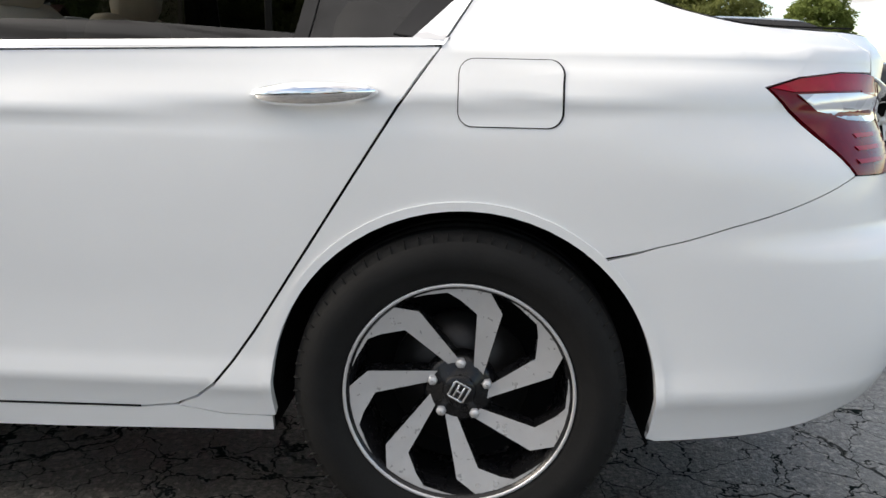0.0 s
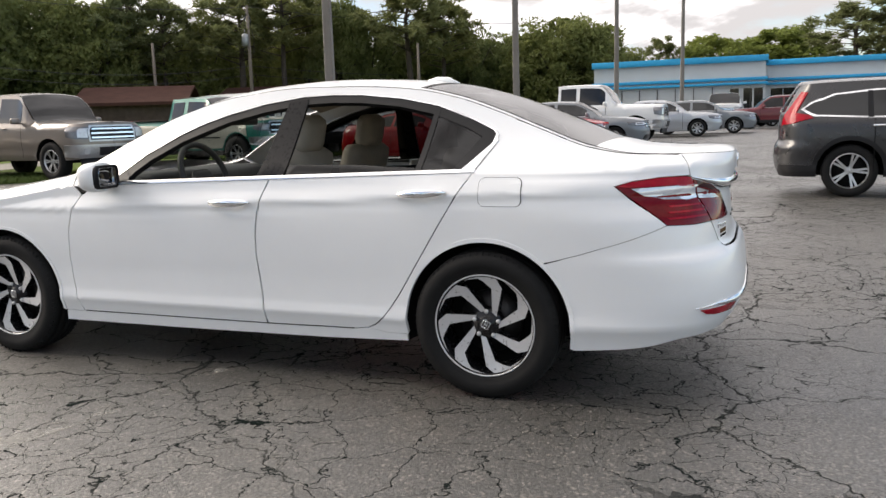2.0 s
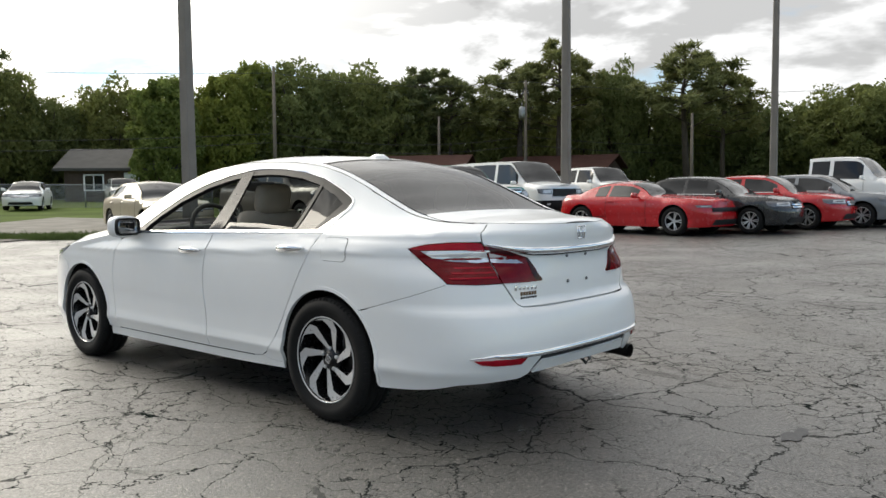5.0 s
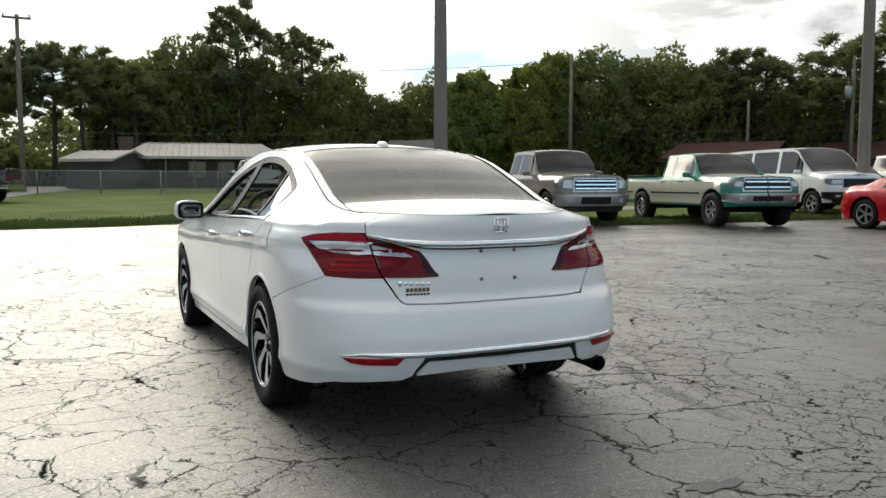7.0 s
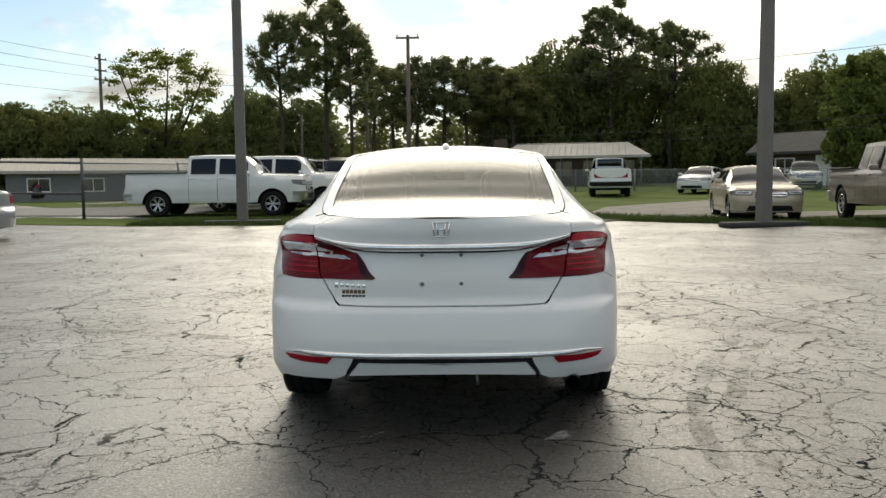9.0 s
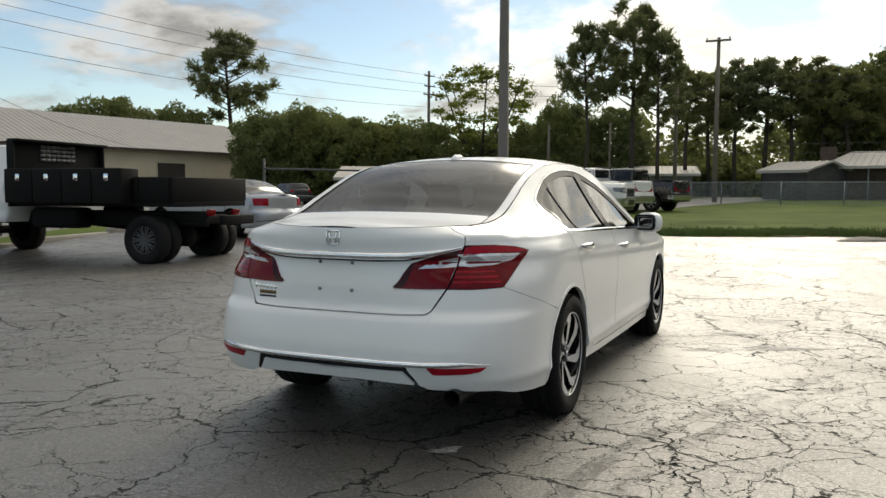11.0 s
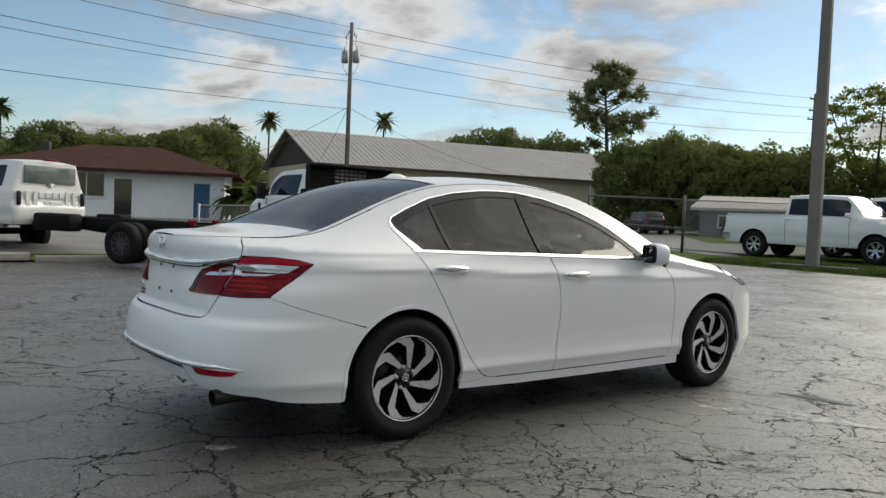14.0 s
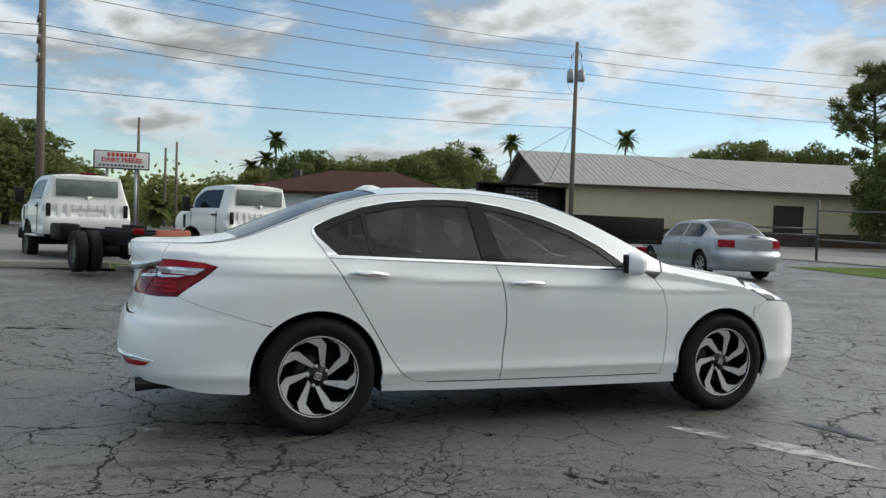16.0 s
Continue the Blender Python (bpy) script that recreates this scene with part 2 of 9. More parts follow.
class Shell:
    """A car body's skin. Across each height it runs round from the middle of the tail (u = 0) over the
    rear corner (u = 1), along the flank, over the front corner to the middle of the nose."""

    def __init__(self, width, rear, front, edge, top, belt, yc, ycf, n_r, n_f=(3.0, 3.0), lean=0.85, tilt=0.0):
        self.width, self.rear, self.front = curve(width), curve(rear), curve(front)
        self.ex, self.ez = curve([(a, b) for a, b, c in edge]), curve([(a, c) for a, b, c in edge])
        self.top, self.belt, self.yc, self.ycf = curve(top), curve(belt), yc, ycf
        self.tilt = tilt
        self.nr, self.nf, self.lean = curve(n_r), curve([(0.2, n_f[0]), (1.0, n_f[1])]), lean

    def flank(self, y, z):
        k = np.clip((z - 0.45) / 0.25, 0, 1)
        z = z + self.tilt * (np.clip(y, -0.4, 2.4) - 1.1) * k * k * (3 - 2 * k) * np.clip((self.belt(y) - z) / 0.05, 0, 1)
        zb = np.minimum(self.belt(y), self.ez(y) - 0.03)
        lo = self.width(np.minimum(z, zb))
        k = np.clip((z - zb) / np.maximum(self.ez(y) - zb, 1e-3), 0, 1.2) ** self.lean
        return lo + (np.minimum(self.ex(y), lo - 0.004) - lo) * k

    def __call__(self, u, z):
        u, z = np.asarray(u, float), np.asarray(z, float)
        uf = 1 + self.ycf - self.yc
        y = self.yc + (u - 1)
        s = np.ones_like(y)
        th = np.clip(u, 1e-12, 1) * math.pi / 2
        n = self.nr(z)
        ry, rs = self.yc - (self.yc - self.rear(z)) * np.cos(th) ** (2 / n), np.sin(th) ** (2 / n)
        y, s = np.where(u < 1, ry, y), np.where(u < 1, rs, s)
        tf = np.clip(1 - (u - uf), 1e-12, 1) * math.pi / 2
        n = self.nf(z)
        fy, fs = self.ycf + (self.front(z) - self.ycf) * np.cos(tf) ** (2 / n), np.sin(tf) ** (2 / n)
        y, s = np.where(u > uf, fy, y), np.where(u > uf, fs, s)
        return np.stack([self.flank(y, z) * s, y, z], -1)

    def at_y(self, y, z):
        """u of the place on the flank or a corner at y."""
        uf = 1 + self.ycf - self.yc
        if y < self.yc:
            k = min(1.0, (self.yc - y) / (self.yc - float(self.rear(z)))) ** (float(self.nr(z)) / 2)
            return math.acos(min(k, 1.0)) * 2 / math.pi
        if y > self.ycf:
            k = min(1.0, (y - self.ycf) / (float(self.front(z)) - self.ycf)) ** (float(self.nf(z)) / 2)
            return uf + 1 - math.acos(min(k, 1.0)) * 2 / math.pi
        return 1 + y - self.yc

    def at_x(self, x, z, nose=False):
        """u of the place on the tail (or the nose) at x."""
        n = float((self.nf if nose else self.nr)(z))
        w = float(self.flank(self.ycf if nose else self.yc, z))
        k = math.asin(min(1.0, abs(x) / w) ** (n / 2)) * 2 / math.pi
        return (2 + self.ycf - self.yc - k) if nose else k

    def outline(self, pts):
        """Turn ('y' or 'x' or 'n', place, z) marks into (u, z)."""
        out = []
        for p in pts:
            k = p[0]
            out.append((self.at_y(p[1], p[2]), p[2]) if k == "y" else (self.at_x(p[1], p[2], k == "n"), p[2]))
        return out

    def normal(self, u, z):
        e = 2e-3
        u = np.asarray(u, float)
        du = self(np.maximum(u, 0.004) + e, z) - self(np.maximum(u, 0.004) - e, z)
        dz = self(u, z + e) - self(u, z - e)
        n = np.cross(du, dz)
        return n / (np.linalg.norm(n, axis=-1, keepdims=True) + 1e-12)

    def panel(self, pts, step=0.05, gap=0.0, lift=0.0, flange=0.012, raw=False, crest=0.0):
        """Vertices, faces and normals of a piece of the skin inside an outline, on the right-hand side."""
        poly = pts if raw else self.outline(pts)
        if gap:
            poly = inset(poly, gap)
        poly = dense(poly, step)
        pa = np.array(poly)
        lo, hi = pa.min(0), pa.max(0)
        gu, gz = np.meshgrid(np.arange(lo[0] + step * 0.37, hi[0], step), np.arange(lo[1] + step * 0.41, hi[1], step))
        grid = np.stack([gu.ravel(), gz.ravel()], 1)
        if len(grid):
            grid = grid[inside(poly, grid)]
        if len(grid) and crest:
            yy = self(grid[:, 0], grid[:, 1])[:, 1]
            grid = grid[grid[:, 1] < self.ez(yy) - crest]
            us = np.arange(lo[0] + step * 0.5, hi[0], step)
            for off in [q for q in (0.006, 0.014, 0.024, 0.036, 0.050, 0.064, 0.078, 0.092, 0.106, 0.12, 0.135, 0.15, 0.17, 0.19) if q < crest - 0.01]:
                z = np.full(len(us), 1.0)
                for _ in range(6):
                    z = self.ez(self(us, z)[:, 1]) - off
                row = np.stack([us, z], 1)
                row = row[inside(poly, row)]
                if len(row):
                    grid = np.concatenate([grid, row])
        if len(grid):
            grid = grid[edge_gap(poly, grid) > min(step * 0.4, 0.005 if crest else 1.0)]
        allp = [Vector(p) for p in poly] + [Vector(p) for p in grid]
        nb = len(poly)
        v, _, f, ov, _, _ = delaunay_2d_cdt(allp, [], [list(range(nb))], 1, 1e-6)
        uv = np.array([tuple(p) for p in v])
        co = self(uv[:, 0], uv[:, 1])
        nn = self.normal(uv[:, 0], uv[:, 1])
        co = co + nn * lift
        faces = []
        for t in f:
            a, b, c = (co[i] for i in t)
            g = np.cross(b - a, c - a)
            m = nn[t[0]] + nn[t[1]] + nn[t[2]]
            faces.append(tuple(t) if g @ m > 0 else tuple(t[::-1]))
        back = {}
        for i, o in enumerate(ov):
            for k in o:
                back[k] = i
        ring = [back[i] for i in range(nb) if i in back]
        verts, norms = [tuple(p) for p in co], [tuple(p) for p in nn]
        if flange:
            base = len(verts)
            for i in ring:
                verts.append(tuple(co[i]))
                verts.append(tuple(co[i] - nn[i] * flange))
            m = len(ring)
            for j in range(m):
                k = (j + 1) % m
                d = co[ring[k]] - co[ring[j]]
                out = np.cross(d, nn[ring[j]])
                for _ in (0, 1):
                    norms.append(tuple(out / (np.linalg.norm(out) + 1e-9)))
                faces.append((base + 2 * j, base + 2 * j + 1, base + 2 * k + 1, base + 2 * k))
        return verts, faces, norms

    def deck(self, y0, y1, ny=16, nx=12, inner=0.0, lift=0.0, span=(-1, 1)):
        """A piece of the top skin between two stations."""
        ys = np.linspace(y0, y1, ny + 1)
        ss = np.linspace(span[0], span[1], nx + 1)

        def place(y, s):
            y, s = np.broadcast_arrays(np.asarray(y, float), np.asarray(s, float))
            z = self.ez(y)
            lim = self.limit(y)
            xe = lim * (1 - inner)
            q = s * (1 - inner)
            zz = z + (self.top(y) - z) * (1 - np.abs(q) ** 2.2)
            return np.stack([xe * s, y, zz], -1)
        yy, sx = np.meshgrid(ys, ss, indexing="ij")
        co = place(yy, sx)
        e = 1e-3
        n = np.cross(place(yy, np.clip(sx + e, -1, 1)) - place(yy, np.clip(sx - e, -1, 1)), place(yy + e, sx) - place(yy - e, sx))
        n /= np.linalg.norm(n, axis=-1, keepdims=True) + 1e-12
        n[n[..., 2] < 0] *= -1
        co = co + n * lift
        verts = [tuple(p) for p in co.reshape(-1, 3)]
        w = nx + 1
        faces = [(i * w + j, i * w + j + 1, (i + 1) * w + j + 1, (i + 1) * w + j) for i in range(ny) for j in range(nx)]
        return verts, faces, [tuple(p) for p in n.reshape(-1, 3)]

    def limit(self, y):
        """Half width of the top skin at y."""
        z = self.ez(y)
        out = self.ex(y)
        kr = np.clip((self.yc - y) / (self.yc - self.rear(z)), 0, 1)
        kf = np.clip((y - self.ycf) / (self.front(z) - self.ycf), 0, 1)
        return np.maximum(out * (1 - kr ** self.nr(z)) ** (1 / self.nr(z)) * (1 - kf ** self.nf(z)) ** (1 / self.nf(z)), 0.002)


def mirrored(piece):
    v, f, n = piece
    return [(-x, y, z) for x, y, z in v], [t[::-1] for t in f], [(-x, y, z) for x, y, z in n]


def joined(*pieces):
    V, F, N = [], [], []
    for v, f, n in pieces:
        b = len(V)
        V += v
        N += n
        F += [tuple(i + b for i in t) for t in f]
    return V, F, N


def skin(name, piece, material, parent, label=""):
    v, f, n = piece
    me = bpy.data.meshes.new(name)
    me.from_pydata(v, [], f)
    me.update()
    for p in me.polygons:
        p.use_smooth = True
    me.normals_split_custom_set_from_vertices(n)
    return hang(name, me, material, parent, label)

# ---------------------------------------------------------------- materials
def nodes_of(name):
    m = bpy.data.materials.new(name)
    m.use_nodes = True
    nt = m.node_tree
    return m, nt, nt.nodes["Principled BSDF"]


def link(nt, a, b):
    nt.links.new(a, b)


def tex(nt, kind, scale, detail=4.0, rough=0.55, coords="Object", vec=None):
    n = nt.nodes.new(kind)
    n.inputs["Scale"].default_value = scale
    if kind == "ShaderNodeTexNoise":
        n.inputs["Detail"].default_value = detail
        n.inputs["Roughness"].default_value = rough
    if vec is None:
        c = nt.nodes.new("ShaderNodeTexCoord")
        vec = c.outputs[coords]
    link(nt, vec, n.inputs["Vector"])
    return n


def ramp(nt, fac, stops):
    r = nt.nodes.new("ShaderNodeValToRGB")
    e = r.color_ramp.elements
    while len(e) < len(stops):
        e.new(0.5)
    for el, (p, c) in zip(e, stops):
        el.position = p
        el.color = (*c, 1) if isinstance(c, (tuple, list)) else (c, c, c, 1)
    link(nt, fac, r.inputs["Fac"])
    return r.outputs["Color"]


def mix(nt, fac, a, b, mode="MIX"):
    n = nt.nodes.new("ShaderNodeMix")
    n.data_type, n.blend_type = "RGBA", mode
    for sock, val in ((n.inputs["Factor"], fac), (n.inputs["A"], a), (n.inputs["B"], b)):
        if hasattr(val, "links"):
            link(nt, val, sock)
        elif isinstance(val, (tuple, list)):
            sock.default_value = (*val, 1)
        else:
            sock.default_value = val
    return n.outputs["Result"]


def bump(nt, bsdf, height, strength=0.3, distance=0.01):
    b = nt.nodes.new("ShaderNodeBump")
    b.inputs["Strength"].default_value = strength
    b.inputs["Distance"].default_value = distance
    link(nt, height, b.inputs["Height"])
    link(nt, b.outputs["Normal"], bsdf.inputs["Normal"])


def plain(name, colour, rough=0.5, metal=0.0, vary=0.12, scale=6.0, coat=0.0, relief=0.0, fine=60.0, spec=0.5):
    """A surface with mottling at two scales."""
    m, nt, p = nodes_of(name)
    a = tex(nt, "ShaderNodeTexNoise", scale)
    b = tex(nt, "ShaderNodeTexNoise", fine, 3.0)
    lo = tuple(c * (1 - vary) for c in colour)
    hi = tuple(min(1.0, c * (1 + vary)) for c in colour)
    col = ramp(nt, a.outputs["Fac"], [(0.3, lo), (0.7, hi)])
    col2 = mix(nt, 0.35, col, ramp(nt, b.outputs["Fac"], [(0.3, lo), (0.7, hi)]))
    link(nt, col2, p.inputs["Base Color"])
    rr = ramp(nt, b.outputs["Fac"], [(0.3, max(0.0, rough - 0.06)), (0.7, min(1.0, rough + 0.06))])
    link(nt, rr, p.inputs["Roughness"])
    p.inputs["Metallic"].default_value = metal
    p.inputs["Coat Weight"].default_value = coat
    p.inputs["Coat Roughness"].default_value = 0.03
    p.inputs["Specular IOR Level"].default_value = spec
    if relief:
        bump(nt, p, b.outputs["Fac"], 0.5, relief)
    return m


def car_paint(name, colour, metal=0.0, rough=0.35, flake=True):
    """Clear-coated paint with faint flake and road film."""
    m, nt, p = nodes_of(name)
    a = tex(nt, "ShaderNodeTexNoise", 1.7)
    col = ramp(nt, a.outputs["Fac"], [(0.3, tuple(c * 0.95 for c in colour)), (0.7, colour)])
    link(nt, col, p.inputs["Base Color"])
    p.inputs["Metallic"].default_value = metal
    d = tex(nt, "ShaderNodeTexNoise", 9.0, 5.0)
    link(nt, ramp(nt, d.outputs["Fac"], [(0.35, rough - 0.05), (0.75, rough + 0.12)]), p.inputs["Roughness"])
    p.inputs["Coat Weight"].default_value = 0.6
    link(nt, ramp(nt, d.outputs["Fac"], [(0.3, 0.05), (0.8, 0.14)]), p.inputs["Coat Roughness"])
    return m


def tinted(name, tint, gloss_rough=0.01, through=1.0):
    """A pane: tinted clear body with a mirror-like surface."""
    m = bpy.data.materials.new(name)
    m.use_nodes = True
    nt = m.node_tree
    nt.nodes.clear()
    out = nt.nodes.new("ShaderNodeOutputMaterial")
    tr = nt.nodes.new("ShaderNodeBsdfTransparent")
    tr.inputs["Color"].default_value = (*tint, 1)
    gl = nt.nodes.new("ShaderNodeBsdfGlossy")
    gl.inputs["Roughness"].default_value = gloss_rough
    lw = nt.nodes.new("ShaderNodeLayerWeight")
    lw.inputs["Blend"].default_value = 0.5
    pw = nt.nodes.new("ShaderNodeMath")
    pw.operation = "POWER"
    pw.inputs[1].default_value = 4.8
    link(nt, lw.outputs["Facing"], pw.inputs[0])
    fr = nt.nodes.new("ShaderNodeMath")
    fr.operation = "MULTIPLY_ADD"
    fr.inputs[1].default_value, fr.inputs[2].default_value = 0.92, 0.045
    link(nt, pw.outputs[0], fr.inputs[0])
    mx = nt.nodes.new("ShaderNodeMixShader")
    link(nt, fr.outputs[0], mx.inputs["Fac"])
    link(nt, tr.outputs["BSDF"], mx.inputs[1])
    link(nt, gl.outputs["BSDF"], mx.inputs[2])
    link(nt, mx.outputs["Shader"], out.inputs["Surface"])
    return m


def lamp_lens():
    """A clear lens over a faceted bright bowl."""
    m, nt, p = nodes_of("clear_lens")
    co = nt.nodes.new("ShaderNodeTexCoord").outputs["Object"]
    mp = nt.nodes.new("ShaderNodeMapping")
    mp.inputs["Scale"].default_value = (7.0, 7.0, 20.0)
    link(nt, co, mp.inputs["Vector"])
    a = tex(nt, "ShaderNodeTexVoronoi", 1.6, vec=mp.outputs["Vector"])
    link(nt, ramp(nt, a.outputs["Color"], [(0.12, (0.30, 0.30, 0.33)), (0.5, (0.66, 0.67, 0.70)), (0.85, (0.88, 0.89, 0.92))]), p.inputs["Base Color"])
    p.inputs["Metallic"].default_value = 0.35
    p.inputs["Roughness"].default_value = 0.12
    p.inputs["Coat Weight"].default_value = 1.0
    return m


PAINT_WHITE = car_paint("pearl_white_paint", (0.80, 0.81, 0.812))
FLEET_WHITE = car_paint("plain_white_paint", (0.78, 0.78, 0.77), rough=0.4)
CHROME = plain("chrome", (0.86, 0.87, 0.88), 0.06, 1.0, 0.03)
MIRROR_GLASS = plain("mirror_silvering", (0.20, 0.205, 0.21), 0.02, 1.0, 0.02)
BLACK_TRIM = plain("black_trim", (0.010, 0.010, 0.011), 0.45, 0.0, 0.2, spec=0.25)
GLOSS_BLACK = plain("gloss_black_trim", (0.007, 0.007, 0.008), 0.30, 0.0, 0.1, spec=0.18)
RUBBER = plain("tyre_rubber", (0.009, 0.009, 0.009), 0.75, 0.0, 0.25, 20.0, relief=0.0015, fine=160, spec=0.22)
UNDERBODY = plain("underbody", (0.008, 0.008, 0.008), 0.9, spec=0.1)
ALLOY = plain("machined_alloy", (0.58, 0.58, 0.585), 0.32, 0.45, 0.06, 12)
RIM_BLACK = plain("gloss_black_wheel", (0.008, 0.008, 0.009), 0.25, 0.0, 0.2, coat=0.1, spec=0.3)
ALLOY_PLAIN = plain("silver_alloy", (0.55, 0.56, 0.57), 0.32, 0.85, 0.08, 12)
DARK_STEEL = plain("sooty_steel", (0.045, 0.043, 0.042), 0.4, 0.8, 0.3)
RIM_DARK = plain("dark_wheel_steel", (0.085, 0.085, 0.088), 0.5, 0.5, 0.3)
STEEL_DULL = plain("dull_steel", (0.22, 0.22, 0.22), 0.5, 0.8, 0.3)
GLASS_DARK = tinted("privacy_glass", (0.05, 0.053, 0.056))
GLASS_FRONT = tinted("front_door_glass", (0.15, 0.16, 0.155))
GLASS_CLEAR = tinted("clear_glass", (0.38, 0.41, 0.40))
GLASS_MID = tinted("tinted_glass", (0.06, 0.063, 0.065))
BUMPER_CHROME = plain("worn_chrome", (0.50, 0.50, 0.51), 0.32, 1.0, 0.08)
GLASS_REAR = tinted("rear_glass", (0.16, 0.16, 0.15), 0.18)
RED_LENS = plain("red_lens", (0.14, 0.0016, 0.005), 0.10, 0.0, 0.25, 18, spec=0.22)
RED_BRIGHT = plain("bright_red_lens", (0.30, 0.004, 0.014), 0.10, 0.0, 0.25, 18, spec=0.22)
RED_DEEP = plain("deep_red_lens", (0.032, 0.0012, 0.003), 0.12, 0.0, 0.25, 18, spec=0.25)
CLEAR_LENS = lamp_lens()
BEIGE_CLOTH = plain("beige_cloth", (0.42, 0.37, 0.30), 0.9, 0.0, 0.1, 12, relief=0.001, fine=220)
DASH_GREY = plain("dark_dash_plastic", (0.05, 0.05, 0.05), 0.6, 0.0, 0.15)
BADGE_GOLD = plain("gold_badge", (0.15, 0.085, 0.035), 0.35, 0.6, 0.1)

# ---------------------------------------------------------------- the white sedan
def spoked_wheel(name, m, parent, turned=0.0):
    """A wheel with seven twisted spokes; its outer side faces local +x."""
    hub = new(name)
    hub.parent = parent
    hub.matrix_basis = m @ Matrix.Rotation(radians(turned), 4, "X")
    bm = bmesh.new()
    lathe_x(bm, [(-0.100, 0.225), (-0.112, 0.25), (-0.113, 0.285), (-0.104, 0.315), (-0.086, 0.3265), (-0.056, 0.330), (-0.053, 0.323),
                 (-0.046, 0.323), (-0.043, 0.331), (-0.006, 0.332), (-0.004, 0.324), (0.004, 0.324), (0.006, 0.332), (0.043, 0.331),
                 (0.046, 0.323), (0.053, 0.323), (0.056, 0.330), (0.086, 0.3265), (0.100, 0.317), (0.104, 0.311), (0.108, 0.309), (0.113, 0.285),
                 (0.114, 0.262), (0.110, 0.258), (0.108, 0.240), (0.100, 0.229), (0.092, 0.225)], 72)
    for k in range(72):
        a = 2 * math.pi * k / 72
        for s in (-1, 1):
            box(bm, s * 0.0965, 0.3175 * math.cos(a), 0.3175 * math.sin(a), 0.018, 0.014, 0.0015, 0, Matrix.Rotation(a, 3, "X"))
    bmesh.ops.recalc_face_normals(bm, faces=bm.faces)
    part("tyre", bm, RUBBER, hub)
    bm = bmesh.new()
    lathe_x(bm, [(0.093, 0.226), (0.100, 0.2285), (0.1035, 0.2275), (0.1035, 0.2232), (0.100, 0.2215)], 72)
    part("rim_lip", bm, ALLOY, hub, "machined silver rim edge")
    bm = bmesh.new()
    lathe_x(bm, [(0.0995, 0.2216), (0.09, 0.2135), (0.02, 0.203), (-0.09, 0.205), (-0.10, 0.224)], 48)
    part("barrel", bm, RIM_BLACK, hub)
    bm = bmesh.new()
    lathe_x(bm, [(0.0, 0.03), (0.0, 0.142), (-0.022, 0.142), (-0.022, 0.03)], 40)
    part("brake_disc", bm, DARK_STEEL, hub)
    bm = bmesh.new()
    lathe_x(bm, [(-0.05, 0.001), (-0.05, 0.2045)], 40)
    part("hub_backing", bm, UNDERBODY, hub)
    shape = [(0.19, 0.08), (0.352, 0.735), (0.235, 0.948), (0.14, 0.972), (0.04, 0.982), (-0.07, 0.980), (-0.19, 0.964), (-0.30, 0.936), (-0.41, 0.893), (-0.53, 0.830), (-0.32, 0.887), (-0.118, 0.918), (-0.015, 0.857), (0.138, 0.72), (0.118, 0.128)]
    tris = delaunay_2d_cdt([Vector(p) for p in shape], [], [list(range(len(shape)))], 1, 1e-6)[2]
    for k in range(7):
        a = 2 * math.pi * k / 7
        c, s = math.cos(a), math.sin(a)
        bm, edge = bmesh.new(), bmesh.new()
        ring0, ring1 = [], []
        for px, pz in shape:
            q = (c * px - s * pz, s * px + c * pz)
            r = math.hypot(px, pz)
            depth = 0.064 + 0.030 * min(1.0, max(0.0, (r - 0.12) / 0.8)) - 0.006 * math.sin(math.pi * min(r, 1))
            R = 0.2262
            ring0.append((depth, q[0] * R, q[1] * R))
            g = (0.21, 0.50)
            gq = (c * g[0] - s * g[1], s * g[0] + c * g[1])
            w = 1.03 if 0.3 < r < 0.93 else 1.0
            ring1.append((depth - 0.045, (gq[0] + (q[0] - gq[0]) * w) * R, (gq[1] + (q[1] - gq[1]) * w) * R))
        f = [bm.verts.new(p) for p in ring0]
        for tri in tris:
            bm.faces.new([f[i] for i in tri])
        bmesh.ops.recalc_face_normals(bm, faces=bm.faces)
        a0 = [edge.verts.new((p[0] - 0.0004, p[1], p[2])) for p in ring0]
        a1 = [edge.verts.new(p) for p in ring1]
        for i in range(len(shape)):
            j = (i + 1) % len(shape)
            edge.faces.new((a0[i], a1[i], a1[j], a0[j]))
        bmesh.ops.recalc_face_normals(edge, faces=edge.faces)
        spoke = part("spoke", bm, ALLOY, hub, "machined silver spoke face", smooth=False)
        part("spoke_side", edge, RIM_BLACK, spoke, "gloss black spoke side", smooth=False)
    bm = bmesh.new()
    lathe_x(bm, [(0.03, 0.075), (0.058, 0.072), (0.066, 0.060), (0.068, 0.034), (0.070, 0.033), (0.0745, 0.030), (0.0765, 0.016), (0.077, 0.001)], 40)
    part("centre_cap", bm, RIM_BLACK, hub)
    bm = bmesh.new()
    for dy, dz, sy, sz in ((0, 0.017, 0.034, 0.004), (0, -0.017, 0.03, 0.004), (0.0165, 0, 0.004, 0.034), (-0.0165, 0, 0.004, 0.034), (0.006, 0, 0.004, 0.026), (-0.006, 0, 0.004, 0.026), (0, 0, 0.012, 0.004)):
        box(bm, 0.0775, dy, dz, 0.004, sy, sz, 0.001)
    bmesh.ops.rotate(bm, verts=bm.verts, cent=(0, 0, 0), matrix=Matrix.Rotation(radians(-28), 3, "X"))
    part("cap_badge", bm, CHROME, hub, "silver badge outline")
